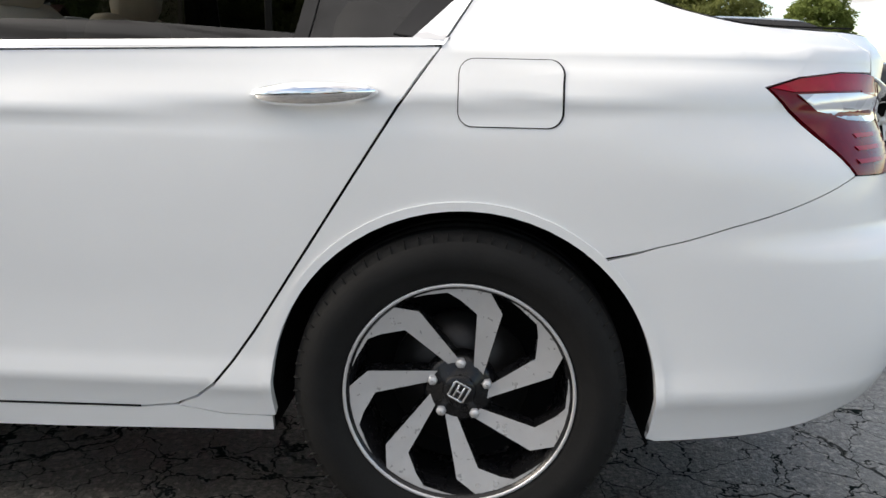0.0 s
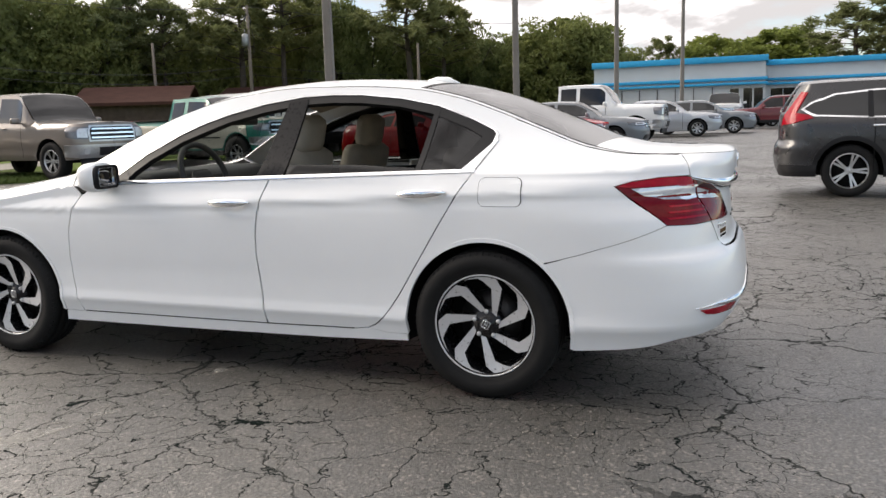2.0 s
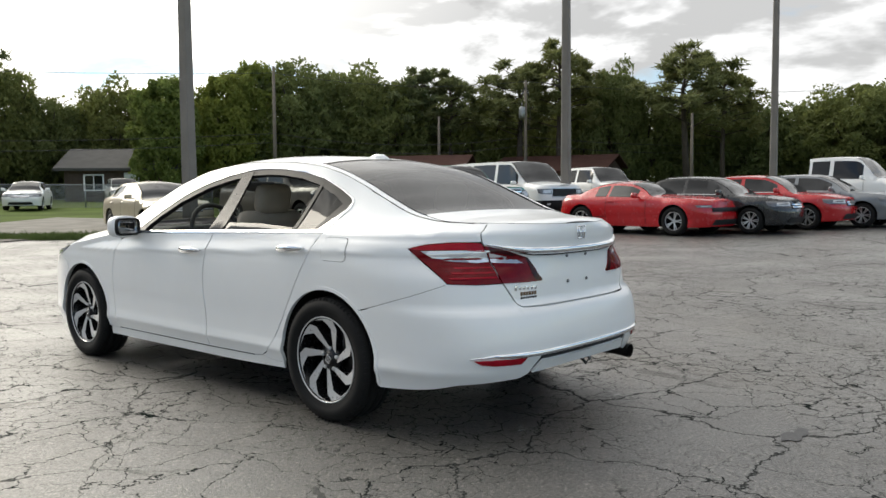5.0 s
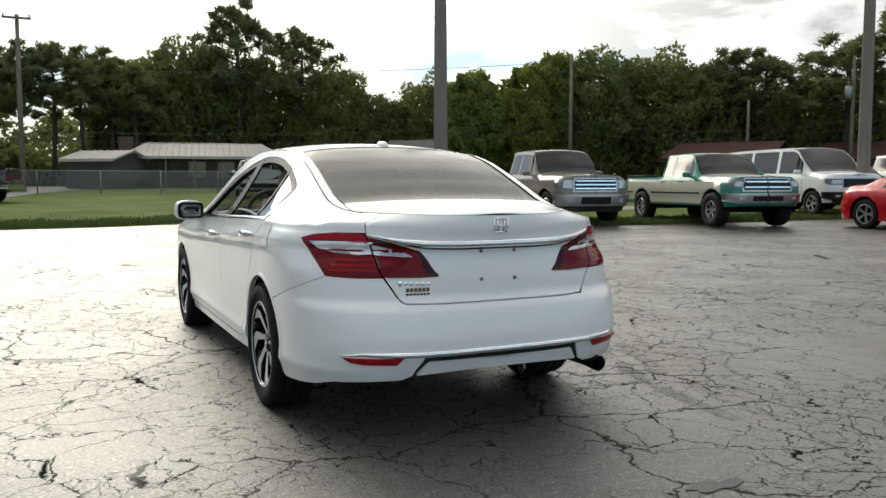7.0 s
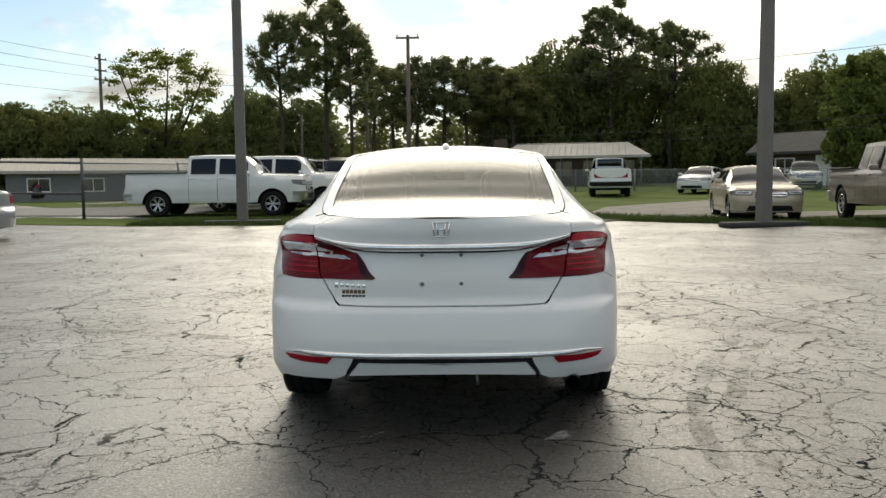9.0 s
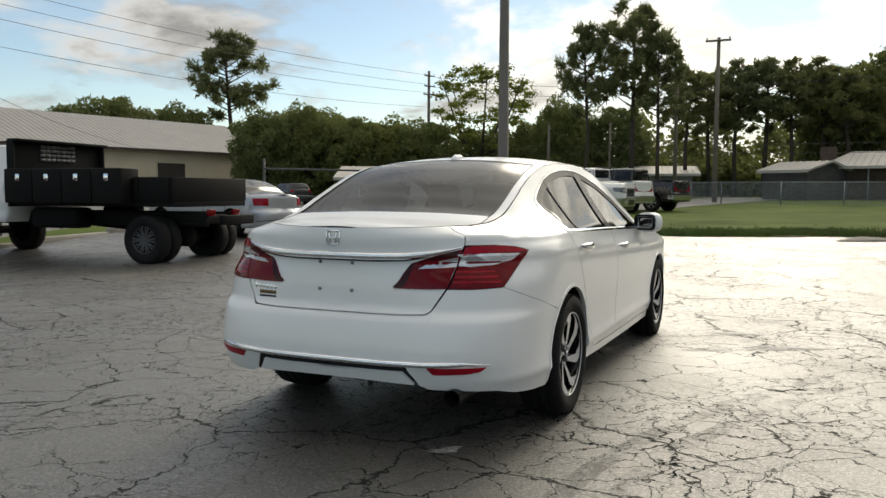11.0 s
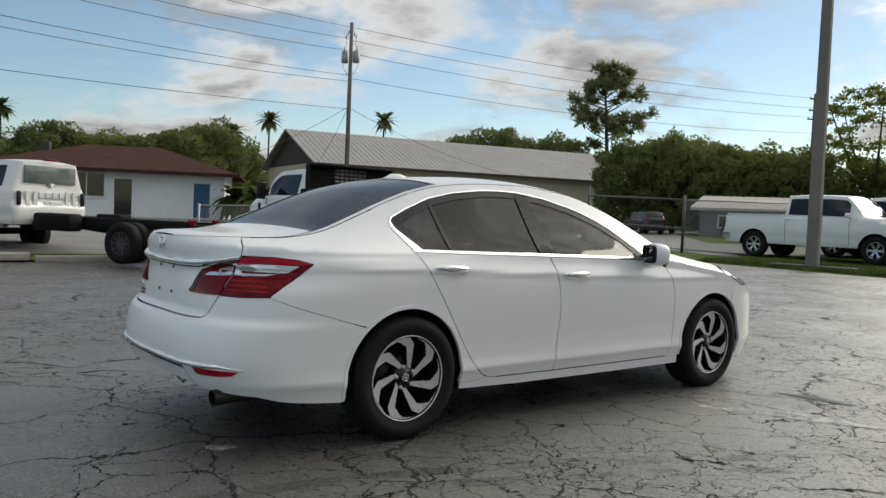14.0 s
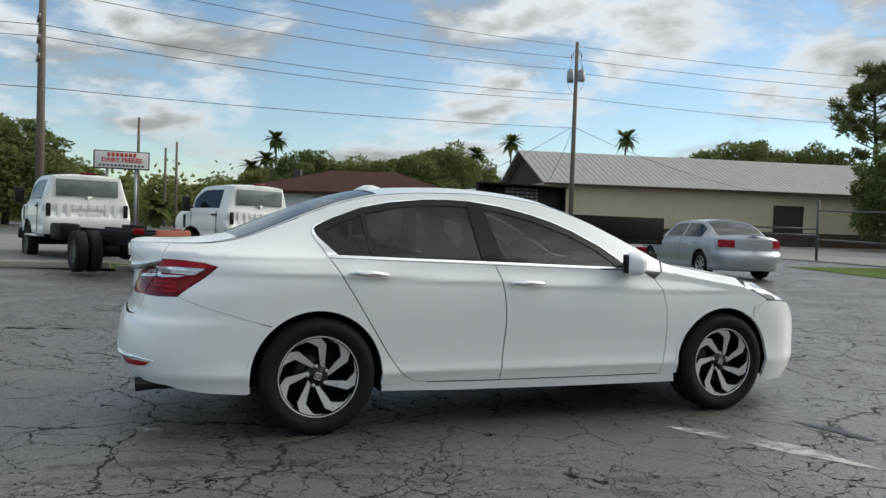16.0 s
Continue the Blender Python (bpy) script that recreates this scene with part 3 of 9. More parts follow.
    for k in range(5):
        a = 2 * math.pi * k / 5 + radians(88)
        bm = bmesh.new()
        lathe_x(bm, [(0.05, 0.0105), (0.072, 0.0105), (0.076, 0.008), (0.077, 0.001)], 6)
        bmesh.ops.translate(bm, verts=bm.verts, vec=(0, 0.057 * math.cos(a), 0.057 * math.sin(a)))
        part("lug_nut", bm, ALLOY, hub)
    return hub


def arch(cy, cz, r, a0, a1, n=18):
    return [("y", cy + r * math.cos(radians(a0 + (a1 - a0) * i / n)), cz + r * math.sin(radians(a0 + (a1 - a0) * i / n))) for i in range(n + 1)]


def sides(sh, car, name, pts, material, label="", only=None, **kw):
    p = sh.panel(pts, **kw)
    made = []
    for s in (1, -1):
        if only in (None, s):
            made.append(skin(name, p if s > 0 else mirrored(p), material, car, label))
    return made


def sedan():
    car = empty("white_sedan", Matrix(), "pearl white four-door sedan with tinted glass, parked on cracked asphalt", "car")
    sh = Shell(
        width=[(0.17, 0.855), (0.22, 0.866), (0.27, 0.877), (0.31, 0.889), (0.335, 0.8985), (0.355, 0.896), (0.40, 0.8895), (0.48, 0.890), (0.60, 0.8965), (0.72, 0.8995),
               (0.79, 0.897), (0.835, 0.8925), (0.857, 0.8955), (0.875, 0.889), (0.92, 0.8695), (0.975, 0.856), (1.0, 0.845)],
        rear=[(0.20, -0.93), (0.26, -0.965), (0.31, -0.998), (0.36, -1.022), (0.41, -1.047), (0.46, -1.052), (0.53, -1.046), (0.59, -1.035), (0.63, -1.018), (0.645, -0.995), (0.67, -0.975),
              (0.74, -0.973), (0.82, -0.968), (0.875, -0.966), (0.90, -0.978), (0.93, -0.986), (0.985, -0.996), (1.02, -0.995), (1.045, -0.990), (1.07, -0.982)],
        front=[(0.17, 3.62), (0.25, 3.68), (0.35, 3.71), (0.5, 3.72), (0.6, 3.71), (0.7, 3.66), (0.78, 3.58), (0.85, 3.42), (0.95, 3.3)],
        edge=[(-1.0, 0.64, 1.035), (-0.9, 0.645, 1.041), (-0.6, 0.645, 1.050), (-0.43, 0.640, 1.078), (-0.2, 0.622, 1.165), (0.0, 0.607, 1.248), (0.2, 0.598, 1.318), (0.4, 0.59, 1.362),
              (0.7, 0.588, 1.388), (1.0, 0.592, 1.394), (1.4, 0.612, 1.360), (1.7, 0.642, 1.284), (2.0, 0.690, 1.160), (2.2, 0.735, 1.06), (2.35, 0.765, 0.990), (2.6, 0.775, 0.945),
              (3.0, 0.77, 0.885), (3.3, 0.75, 0.815), (3.6, 0.68, 0.735)],
        top=[(-1.0, 1.036), (-0.985, 1.042), (-0.955, 1.054), (-0.90, 1.060), (-0.8, 1.058), (-0.6, 1.066), (-0.43, 1.097), (-0.2, 1.190), (0.0, 1.280), (0.2, 1.356), (0.4, 1.405), (0.7, 1.436), (1.0, 1.446), (1.3, 1.434), (1.6, 1.392),
             (2.0, 1.245), (2.3, 1.095), (2.45, 1.02), (2.6, 0.985), (3.0, 0.925), (3.4, 0.83), (3.6, 0.75)],
        belt=[(-1.0, 1.0), (0.0, 0.998), (1.05, 0.973), (2.0, 0.947), (2.3, 0.93), (3.6, 0.70)],
        yc=-0.1, ycf=2.95, n_r=[(0.2, 3.6), (0.45, 3.7), (0.77, 3.2), (0.86, 2.7), (0.95, 2.5), (1.05, 2.6)], n_f=(3.0, 2.6), tilt=0.035)
    # flanks
    sides(sh, car, "front_door", [("y", 2.262, 0.262), ("y", 2.287, 0.338), ("y", 2.305, 0.45), ("y", 2.308, 0.56), ("y", 2.297, 0.7), ("y", 2.273, 0.80), ("y", 2.215, 0.885), ("y", 2.12, 0.938),
                                  ("y", 1.065, 0.966), ("y", 1.095, 0.90), ("y", 1.122, 0.81), ("y", 1.137, 0.70), ("y", 1.140, 0.60), ("y", 1.125, 0.44), ("y", 1.112, 0.264)], PAINT_WHITE, gap=0.0040, step=0.024)
    sides(sh, car, "rear_door", [("y", 1.112, 0.264), ("y", 1.125, 0.44), ("y", 1.140, 0.60), ("y", 1.137, 0.70), ("y", 1.122, 0.81), ("y", 1.095, 0.90), ("y", 1.065, 0.966), ("y", 0.045, 0.992),
                                 ("y", 0.083, 0.94), ("y", 0.134, 0.865), ("y", 0.260, 0.665), ("y", 0.330, 0.555), ("y", 0.399, 0.445), ("y", 0.445, 0.38), ("y", 0.482, 0.334), ("y", 0.52, 0.302), ("y", 0.566, 0.280), ("y", 0.64, 0.270)], PAINT_WHITE, gap=0.0040, step=0.024)
    sides(sh, car, "rocker_panel", [("y", 2.40, 0.205), ("y", 2.385, 0.262), ("y", 2.262, 0.262), ("y", 1.112, 0.264), ("y", 0.64, 0.270), ("y", 0.566, 0.280), ("y", 0.47, 0.262), ("y", 0.372, 0.262), ("y", 0.372, 0.228), ("y", 0.81, 0.215), ("y", 1.63, 0.207)], PAINT_WHITE, gap=0.001)
    cuts = [("y", 2.03, 0.955), ("y", 1.955, 1.02), ("y", 1.86, 1.088), ("y", 1.672, 1.185), ("y", 1.55, 1.233), ("y", 1.407, 1.276), ("y", 1.2, 1.323), ("y", 0.988, 1.350), ("y", 0.83, 1.354), ("y", 0.675, 1.348),
            ("y", 0.464, 1.324), ("y", 0.279, 1.285), ("y", 0.097, 1.215), ("y", 0.0, 1.169), ("y", -0.020, 1.146), ("y", -0.026, 1.118), ("y", 0.045, 0.995)]
    door_cut = [("y", 0.083, 0.94), ("y", 0.134, 0.865), ("y", 0.260, 0.665), ("y", 0.330, 0.555), ("y", 0.399, 0.445), ("y", 0.445, 0.38), ("y", 0.482, 0.334), ("y", 0.52, 0.302), ("y", 0.566, 0.280), ("y", 0.47, 0.262), ("y", 0.372, 0.262)]
    arch_q = arch(-0.005, 0.322, 0.375, -9, 130, 18)
    edge_pts = [("y", y, float(sh.ez(y)) - 0.002) for y in np.linspace(-0.80, 2.32, 79)]
    lamp_top = [("y", -0.548, 0.928), ("y", -0.62, 0.947), ("y", -0.72, 0.957), ("y", -0.815, 0.957)]
    quarter = cuts + door_cut + arch_q + [("y", -0.36, 0.636), ("y", -0.496, 0.676), ("y", -0.663, 0.728), ("y", -0.752, 0.764)] + lamp_top + [("x", 0.603, 0.957), ("x", 0.603, 1.0), ("x", 0.603, 1.036)] + edge_pts + [("y", 2.26, 0.93), ("y", 2.14, 0.942)]
    sides(sh, car, "body_side", quarter, PAINT_WHITE, gap=0.0015, step=0.022, crest=0.065)
    flap = []
    for cy, cz, a0 in ((-0.012, 0.942, 0), (-0.148, 0.942, 90), (-0.148, 0.876, 180), (-0.012, 0.876, 270)):
        flap += [("y", cy + 0.028 * math.cos(radians(a0 + 15 * i)), cz + 0.028 * math.sin(radians(a0 + 15 * i))) for i in range(7)]
    sides(sh, car, "fuel_door", flap, PAINT_WHITE, only=-1, lift=0.0022, gap=0.0018, flange=0.006, step=0.02)
    sides(sh, car, "fuel_door_gap", flap, UNDERBODY, only=-1, lift=0.0010, flange=0, step=0.02)
    sides(sh, car, "front_fender", [("y", 2.385, 0.262)] + arch(2.775, 0.322, 0.375, 189, 52, 16) + [("y", 3.02, 0.70), ("y", 3.14, 0.75), ("y", 2.99, 0.815), ("y", 2.95, 0.842)] +
          [("y", y, float(sh.ez(y)) - 0.002) for y in np.linspace(2.95, 2.33, 26)] + [("y", 2.27, 0.93), ("y", 2.215, 0.885), ("y", 2.273, 0.80), ("y", 2.297, 0.7), ("y", 2.308, 0.56), ("y", 2.305, 0.45), ("y", 2.287, 0.338), ("y", 2.262, 0.262)], PAINT_WHITE, gap=0.0018, step=0.02, crest=0.205)
    for a in (arch(-0.005, 0.322, 0.374, -8, 190, 34) + arch(-0.005, 0.322, 0.391, 190, -8, 34), arch(2.775, 0.322, 0.374, 188, -14, 34) + arch(2.775, 0.322, 0.390, -14, 188, 34)):
        sides(sh, car, "arch_lip", a, PAINT_WHITE, "rolled wheel arch lip", lift=0.0045, step=0.02, flange=0.02)
    # tail
    def both(name, pts, material, label="", **kw):
        p = sh.panel(pts, **kw)
        return skin(name, joined(p, mirrored(p)), material, car, label)
    both("rear_bumper", [("x", 0.0, 0.418), ("x", 0.12, 0.418), ("x", 0.25, 0.418), ("x", 0.40, 0.418), ("x", 0.415, 0.38), ("x", 0.447, 0.320), ("x", 0.49, 0.300), ("x", 0.60, 0.297), ("y", -0.80, 0.288), ("y", -0.7, 0.264), ("y", -0.6, 0.252), ("y", -0.48, 0.244), ("y", -0.39, 0.238)] +
         arch(-0.005, 0.322, 0.375, 192, 131, 9)[::1] + [("y", -0.27, 0.608), ("y", -0.36, 0.635), ("y", -0.496, 0.675), ("y", -0.663, 0.727), ("y", -0.752, 0.763), ("y", -0.85, 0.757), ("x", 0.66, 0.757), ("x", 0.555, 0.757), ("x", 0.52, 0.70), ("x", 0.49, 0.652), ("x", 0.472, 0.641), ("x", 0.35, 0.637), ("x", 0.2, 0.636), ("x", 0.0, 0.636)], PAINT_WHITE, gap=0.0, step=0.035)
    def lid_edge(x):
        y = -0.9
        for _ in range(8):
            z = float(sh.ez(y)) - 0.002
            y = float(sh(np.array(sh.at_x(x, z)), np.array(z))[1])
        return y, z
    rim = [("x", x, lid_edge(x)[1]) for x in (0.600, 0.58, 0.55, 0.5, 0.45, 0.4, 0.3, 0.2, 0.1, 0.0)]
    both("trunk_lid", [("x", 0.0, 0.642), ("x", 0.2, 0.642), ("x", 0.35, 0.643), ("x", 0.468, 0.647), ("x", 0.487, 0.662), ("x", 0.517, 0.71), ("x", 0.549, 0.763), ("x", 0.575, 0.86), ("x", 0.590, 0.93), ("x", 0.600, 0.955), ("x", 0.600, 1.0)] + rim, PAINT_WHITE, step=0.03)
    skin("deck_lid", sh.deck(-0.986, -0.425, 44, 20), PAINT_WHITE, car)
    ye, _ = lid_edge(0.602)
    for sd in (1, -1):
        bm = bmesh.new()
        row = []
        for i in range(9):
            y = ye + (-0.43 - ye) * i / 8
            x = 0.602 + (0.925 * float(sh.limit(-0.43)) - 0.602) * i / 8
            e = float(sh.ez(y))
            q = min(1.0, x / float(sh.limit(y)))
            row.append((sd * x, y, e + (float(sh.top(y)) - e) * (1 - q ** 2.2) + 0.0003))
        tube(bm, row, 0.0019, 8)
        part("lid_gap", bm, UNDERBODY, car)
    skin("rear_window", sh.deck(-0.424, 0.40, 18, 14, inner=0.075, lift=-0.002), GLASS_REAR, car, "dark tinted rear window")
    for span in ((-1, -0.922), (0.922, 1)):
        skin("rear_pillar", sh.deck(-0.4245, 0.3995, 24, 4, span=span), PAINT_WHITE, car)
    for sd in (1, -1):
        bm = bmesh.new()
        row = []
        for y in np.linspace(-0.44, 0.40, 15):
            e = float(sh.ez(y))
            row.append((sd * 0.9235 * float(sh.limit(y)), y, e + (float(sh.top(y)) - e) * (1 - 0.9235 ** 2.2)))
        tube(bm, row, 0.0035, 6)
        part("rear_window_gap", bm, GLOSS_BLACK, car)
    skin("roof", sh.deck(0.40, 1.56, 18, 14), PAINT_WHITE, car)
    skin("headliner", sh.deck(0.3, 1.6, 8, 8, inner=0.04, lift=-0.04), BEIGE_CLOTH, car)
    skin("windscreen", sh.deck(1.565, 2.44, 14, 12, inner=0.03, lift=-0.003), GLASS_CLEAR, car)
    skin("hood", sh.deck(2.47, 3.45, 16, 14, inner=0.004), PAINT_WHITE, car)
    both("front_bumper", [("n", 0.0, 0.19), ("n", 0.4, 0.185), ("y", 3.45, 0.18), ("y", 3.21, 0.178)] + arch(2.775, 0.322, 0.375, -18, 50, 9) + [("y", 3.02, 0.70), ("y", 3.13, 0.745), ("y", 3.3, 0.735), ("y", 3.5, 0.70), ("n", 0.3, 0.72), ("n", 0.0, 0.72)], PAINT_WHITE, gap=0.001)
    sides(sh, car, "headlight", [("y", 2.955, 0.838), ("y", 3.14, 0.752), ("y", 3.3, 0.738), ("y", 3.48, 0.71), ("y", 3.47, 0.768), ("y", 3.4, 0.788), ("y", 3.3, 0.812), ("y", 3.2, 0.838), ("y", 3.1, 0.859), ("y", 3.0, 0.868)], CLEAR_LENS, "clear headlight lens", lift=0.002)
    skin("rear_window_seal", sh.deck(0.390, 0.402, 2, 14, inner=0.075, lift=0.0015), GLOSS_BLACK, car)
    # lamps at the tail
    outer = [("y", -0.552, 0.926), ("y", -0.65, 0.848), ("y", -0.752, 0.765), ("y", -0.84, 0.760), ("x", 0.66, 0.760), ("x", 0.558, 0.762), ("x", 0.583, 0.86), ("x", 0.604, 0.950), ("y", -0.80, 0.955), ("y", -0.72, 0.955), ("y", -0.62, 0.945)]
    for ob in sides(sh, car, "tail_lamp", outer, RED_LENS, "red tail lamp with a clear band", lift=0.004, step=0.03, flange=0.02):
        s = 1 if ob.data.vertices[0].co.x > 0 else -1
        def lens(nm, pts, mat, lift):
            p = sh.panel(pts, lift=lift, step=0.016, flange=0.002)
            skin(nm, p if s > 0 else mirrored(p), mat, ob)
        lens("clear_band", [("y", -0.612, 0.915), ("y", -0.66, 0.884), ("y", -0.74, 0.865), ("y", -0.83, 0.858), ("x", 0.66, 0.856), ("x", 0.583, 0.862), ("x", 0.594, 0.905), ("y", -0.86, 0.916), ("y", -0.78, 0.918), ("y", -0.70, 0.917)], CLEAR_LENS, 0.0055)
        lens("upper_lens", [("y", -0.556, 0.926), ("y", -0.60, 0.919), ("y", -0.70, 0.921), ("y", -0.78, 0.922), ("x", 0.66, 0.916), ("x", 0.596, 0.910), ("x", 0.603, 0.948), ("y", -0.80, 0.953), ("y", -0.72, 0.953), ("y", -0.62, 0.943)], RED_BRIGHT, 0.0055)
        for z in (0.785, 0.808, 0.831):
            lens("led_bar", [("y", -0.76, z), ("x", 0.66, z), ("x", 0.575, z), ("x", 0.577, z + 0.008), ("x", 0.66, z + 0.008), ("y", -0.75, z + 0.008)], RED_BRIGHT, 0.0058)
    inner = [("x", 0.594, 0.940), ("x", 0.50, 0.915), ("x", 0.385, 0.876), ("x", 0.345, 0.82), ("x", 0.303, 0.765), ("x", 0.31, 0.758), ("x", 0.42, 0.757), ("x", 0.551, 0.760), ("x", 0.565, 0.82), ("x", 0.577, 0.865)]
    for ob in sides(sh, car, "lid_lamp", inner, RED_LENS, "red lamp on the boot lid with a clear band", lift=0.005, step=0.03):
        s = 1 if ob.data.vertices[0].co.x > 0 else -1
        for nm, pts, mat in (("clear_band", [("x", 0.576, 0.858), ("x", 0.50, 0.852), ("x", 0.415, 0.848), ("x", 0.45, 0.868), ("x", 0.51, 0.888), ("x", 0.584, 0.905)], CLEAR_LENS),
                             ("dark_corner", [("x", 0.400, 0.876), ("x", 0.385, 0.876), ("x", 0.303, 0.763), ("x", 0.345, 0.760), ("x", 0.375, 0.80)], RED_DEEP),
                             ("upper_lens", [("x", 0.580, 0.935), ("x", 0.50, 0.912), ("x", 0.40, 0.878), ("x", 0.43, 0.875), ("x", 0.50, 0.895), ("x", 0.576, 0.908)], RED_DEEP)):
            p = sh.panel(pts, lift=0.0065, step=0.014, flange=0.002)
            skin(nm, p if s > 0 else mirrored(p), mat, ob)
    def bead(name, marks, radius, flat, label, material=CHROME):
        """A rounded bright strip laid along the skin, tapering at its ends."""
        us = sh.outline(marks)
        half = dense([(u, z) for u, z in us], 0.02, closed=False)
        bm = bmesh.new()
        cs = [sh(np.array(u), np.array(z)) for u, z in half]
        pts = [Vector((-c[0], c[1], c[2])) for c in cs[::-1]] + [Vector(c) for c in cs[1:]]
        n = len(pts)
        rings = []
        for i, p in enumerate(pts):
            d = (pts[min(i + 1, n - 1)] - pts[max(i - 1, 0)]).normalized()
            out = d.cross(Vector((0, 0, 1))).normalized()
            k = min(1.0, 0.15 + 3.2 * min(i, n - 1 - i) / n)
            rings.append([bm.verts.new(p + k * (radius * math.sin(t) * Vector((0, 0, 1)) + flat * math.cos(t) * out)) for t in [2 * math.pi * j / 12 for j in range(12)]])
        for r0, r1 in zip(rings, rings[1:]):
            for j in range(12):
                bm.faces.new((r0[j], r0[(j + 1) % 12], r1[(j + 1) % 12], r1[j]))
        bmesh.ops.recalc_face_normals(bm, faces=bm.faces)
        return part(name, bm, material, car, label)
    # black bead that paints the bar's shade on the lid; no recess there
    bead("bar_shadow_gap", [("x", 0.0, 0.884), ("x", 0.2, 0.884), ("x", 0.36, 0.888), ("x", 0.46, 0.902)], 0.007, 0.012, "black bead painting the shade under the chrome bar", GLOSS_BLACK)
    bead("chrome_bar", [("x", 0.0, 0.905), ("x", 0.2, 0.905), ("x", 0.36, 0.909), ("x", 0.46, 0.921), ("x", 0.53, 0.934), ("x", 0.596, 0.949)], 0.0205, 0.024, "chrome bar across the boot lid")
    bead("bumper_strip", [("x", 0.0, 0.421), ("x", 0.3, 0.422), ("x", 0.5, 0.424), ("x", 0.66, 0.430), ("y", -0.93, 0.426), ("y", -0.87, 0.419)], 0.0145, 0.014, "chrome strip along the bumper")
    sides(sh, car, "reflector", [("x", 0.525, 0.380), ("x", 0.66, 0.384), ("y", -0.905, 0.392), ("y", -0.885, 0.411), ("x", 0.66, 0.411), ("x", 0.50, 0.409)], RED_BRIGHT, "red bumper reflector", lift=0.006, step=0.03)
    both("bumper_slot", [("x", 0.0, 0.375), ("x", 0.2, 0.375), ("x", 0.385, 0.375), ("x", 0.41, 0.345), ("x", 0.435, 0.318), ("x", 0.452, 0.316), ("x", 0.418, 0.38), ("x", 0.40, 0.418), ("x", 0.2, 0.419), ("x", 0.0, 0.419)], BLACK_TRIM, "black slot under the bumper strip", lift=-0.008, step=0.03)
    both("lower_valance", [("x", 0.0, 0.330), ("x", 0.2, 0.329), ("x", 0.425, 0.322), ("x", 0.40, 0.355), ("x", 0.38, 0.381), ("x", 0.2, 0.378), ("x", 0.0, 0.378)], PAINT_WHITE, lift=0.004, step=0.03, flange=0.05)
    sides(sh, car, "sill_gap", [("y", 2.25, 0.2635), ("y", 1.112, 0.2655), ("y", 0.64, 0.2715), ("y", 0.64, 0.2765), ("y", 1.112, 0.2705), ("y", 2.25, 0.2685)], UNDERBODY, lift=0.0012, flange=0)
    # glass house
    sides(sh, car, "belt_moulding", [("y", 2.05, 0.938), ("y", 1.065, 0.964), ("y", 0.045, 0.990), ("y", 0.035, 1.003), ("y", 1.065, 0.978), ("y", 2.04, 0.952)], CHROME, "chrome window moulding", lift=0.004, flange=0.01)
    rail = [q for q in cuts[:16]]
    rail_in = [("y", 2.01, 0.962), ("y", 1.945, 1.012), ("y", 1.85, 1.076), ("y", 1.665, 1.170), ("y", 1.545, 1.218), ("y", 1.403, 1.260), ("y", 1.198, 1.306), ("y", 0.988, 1.334), ("y", 0.83, 1.338), ("y", 0.675, 1.332),
               ("y", 0.466, 1.308), ("y", 0.286, 1.270), ("y", 0.11, 1.202), ("y", 0.018, 1.158), ("y", 0.004, 1.146), ("y", 0.045, 1.09)]
    tail_tri = [("y", 0.045, 0.998)]
    rail_mid = [("y", a[1] * 0.66 + b[1] * 0.34, a[2] * 0.66 + b[2] * 0.34) for a, b in zip(rail, rail_in)]
    sides(sh, car, "window_surround", rail + tail_tri + [("y", 0.105, 1.0)] + rail_mid[::-1], CHROME, "chrome window surround", lift=0.0035, step=0.04, flange=0.01)
    pillar = [("y", 1.145, 0.966), ("y", 1.065, 1.322), ("y", 0.960, 1.334), ("y", 0.995, 0.972)]
    sides(sh, car, "door_pillar", pillar, GLOSS_BLACK, "black pillar cover", lift=0.002)
    sides(sh, car, "window_frame", rail + [("y", 0.050, 1.0), ("y", 0.14, 1.012), ("y", 0.050, 1.14), ("y", 0.13, 1.181), ("y", 0.30, 1.246), ("y", 0.475, 1.285), ("y", 0.675, 1.308), ("y", 0.83, 1.314), ("y", 0.988, 1.309), ("y", 1.19, 1.281), ("y", 1.395, 1.236), ("y", 1.65, 1.147), ("y", 1.82, 1.058), ("y", 1.90, 0.998), ("y", 1.92, 0.966)], BLACK_TRIM, "black window seal", lift=0.0, step=0.04, flange=0.03)
    sides(sh, car, "window_divider", [("y", 0.325, 0.985), ("y", 0.292, 1.268), ("y", 0.268, 1.262), ("y", 0.298, 0.985)], BLACK_TRIM, "black window divider", lift=0.001)
    sides(sh, car, "quarter_window", [("y", 0.31, 0.985), ("y", 0.285, 1.262), ("y", 0.12, 1.19), ("y", 0.03, 1.147), ("y", 0.135, 0.99)], GLASS_DARK, "dark tinted quarter window", lift=-0.004, flange=0)
    rear_pane = [("y", 1.0, 0.95), ("y", 0.96, 1.33), ("y", 0.83, 1.327), ("y", 0.675, 1.322), ("y", 0.47, 1.298), ("y", 0.28, 1.258), ("y", 0.31, 0.95)]
    front_pane = [("y", 1.97, 0.945), ("y", 1.83, 1.070), ("y", 1.66, 1.160), ("y", 1.40, 1.250), ("y", 1.2, 1.295), ("y", 1.03, 1.318), ("y", 1.08, 0.945)]
    sides(sh, car, "rear_door_window", rear_pane, GLASS_MID, "closed tinted window", only=1, lift=-0.005, flange=0)
    sides(sh, car, "rear_door_window", [("y", 1.0, 0.95), ("y", 0.99, 1.030), ("y", 0.65, 1.030), ("y", 0.31, 1.012), ("y", 0.31, 0.95)], GLASS_DARK, "dark tinted window wound down", only=-1, lift=-0.005, flange=0)
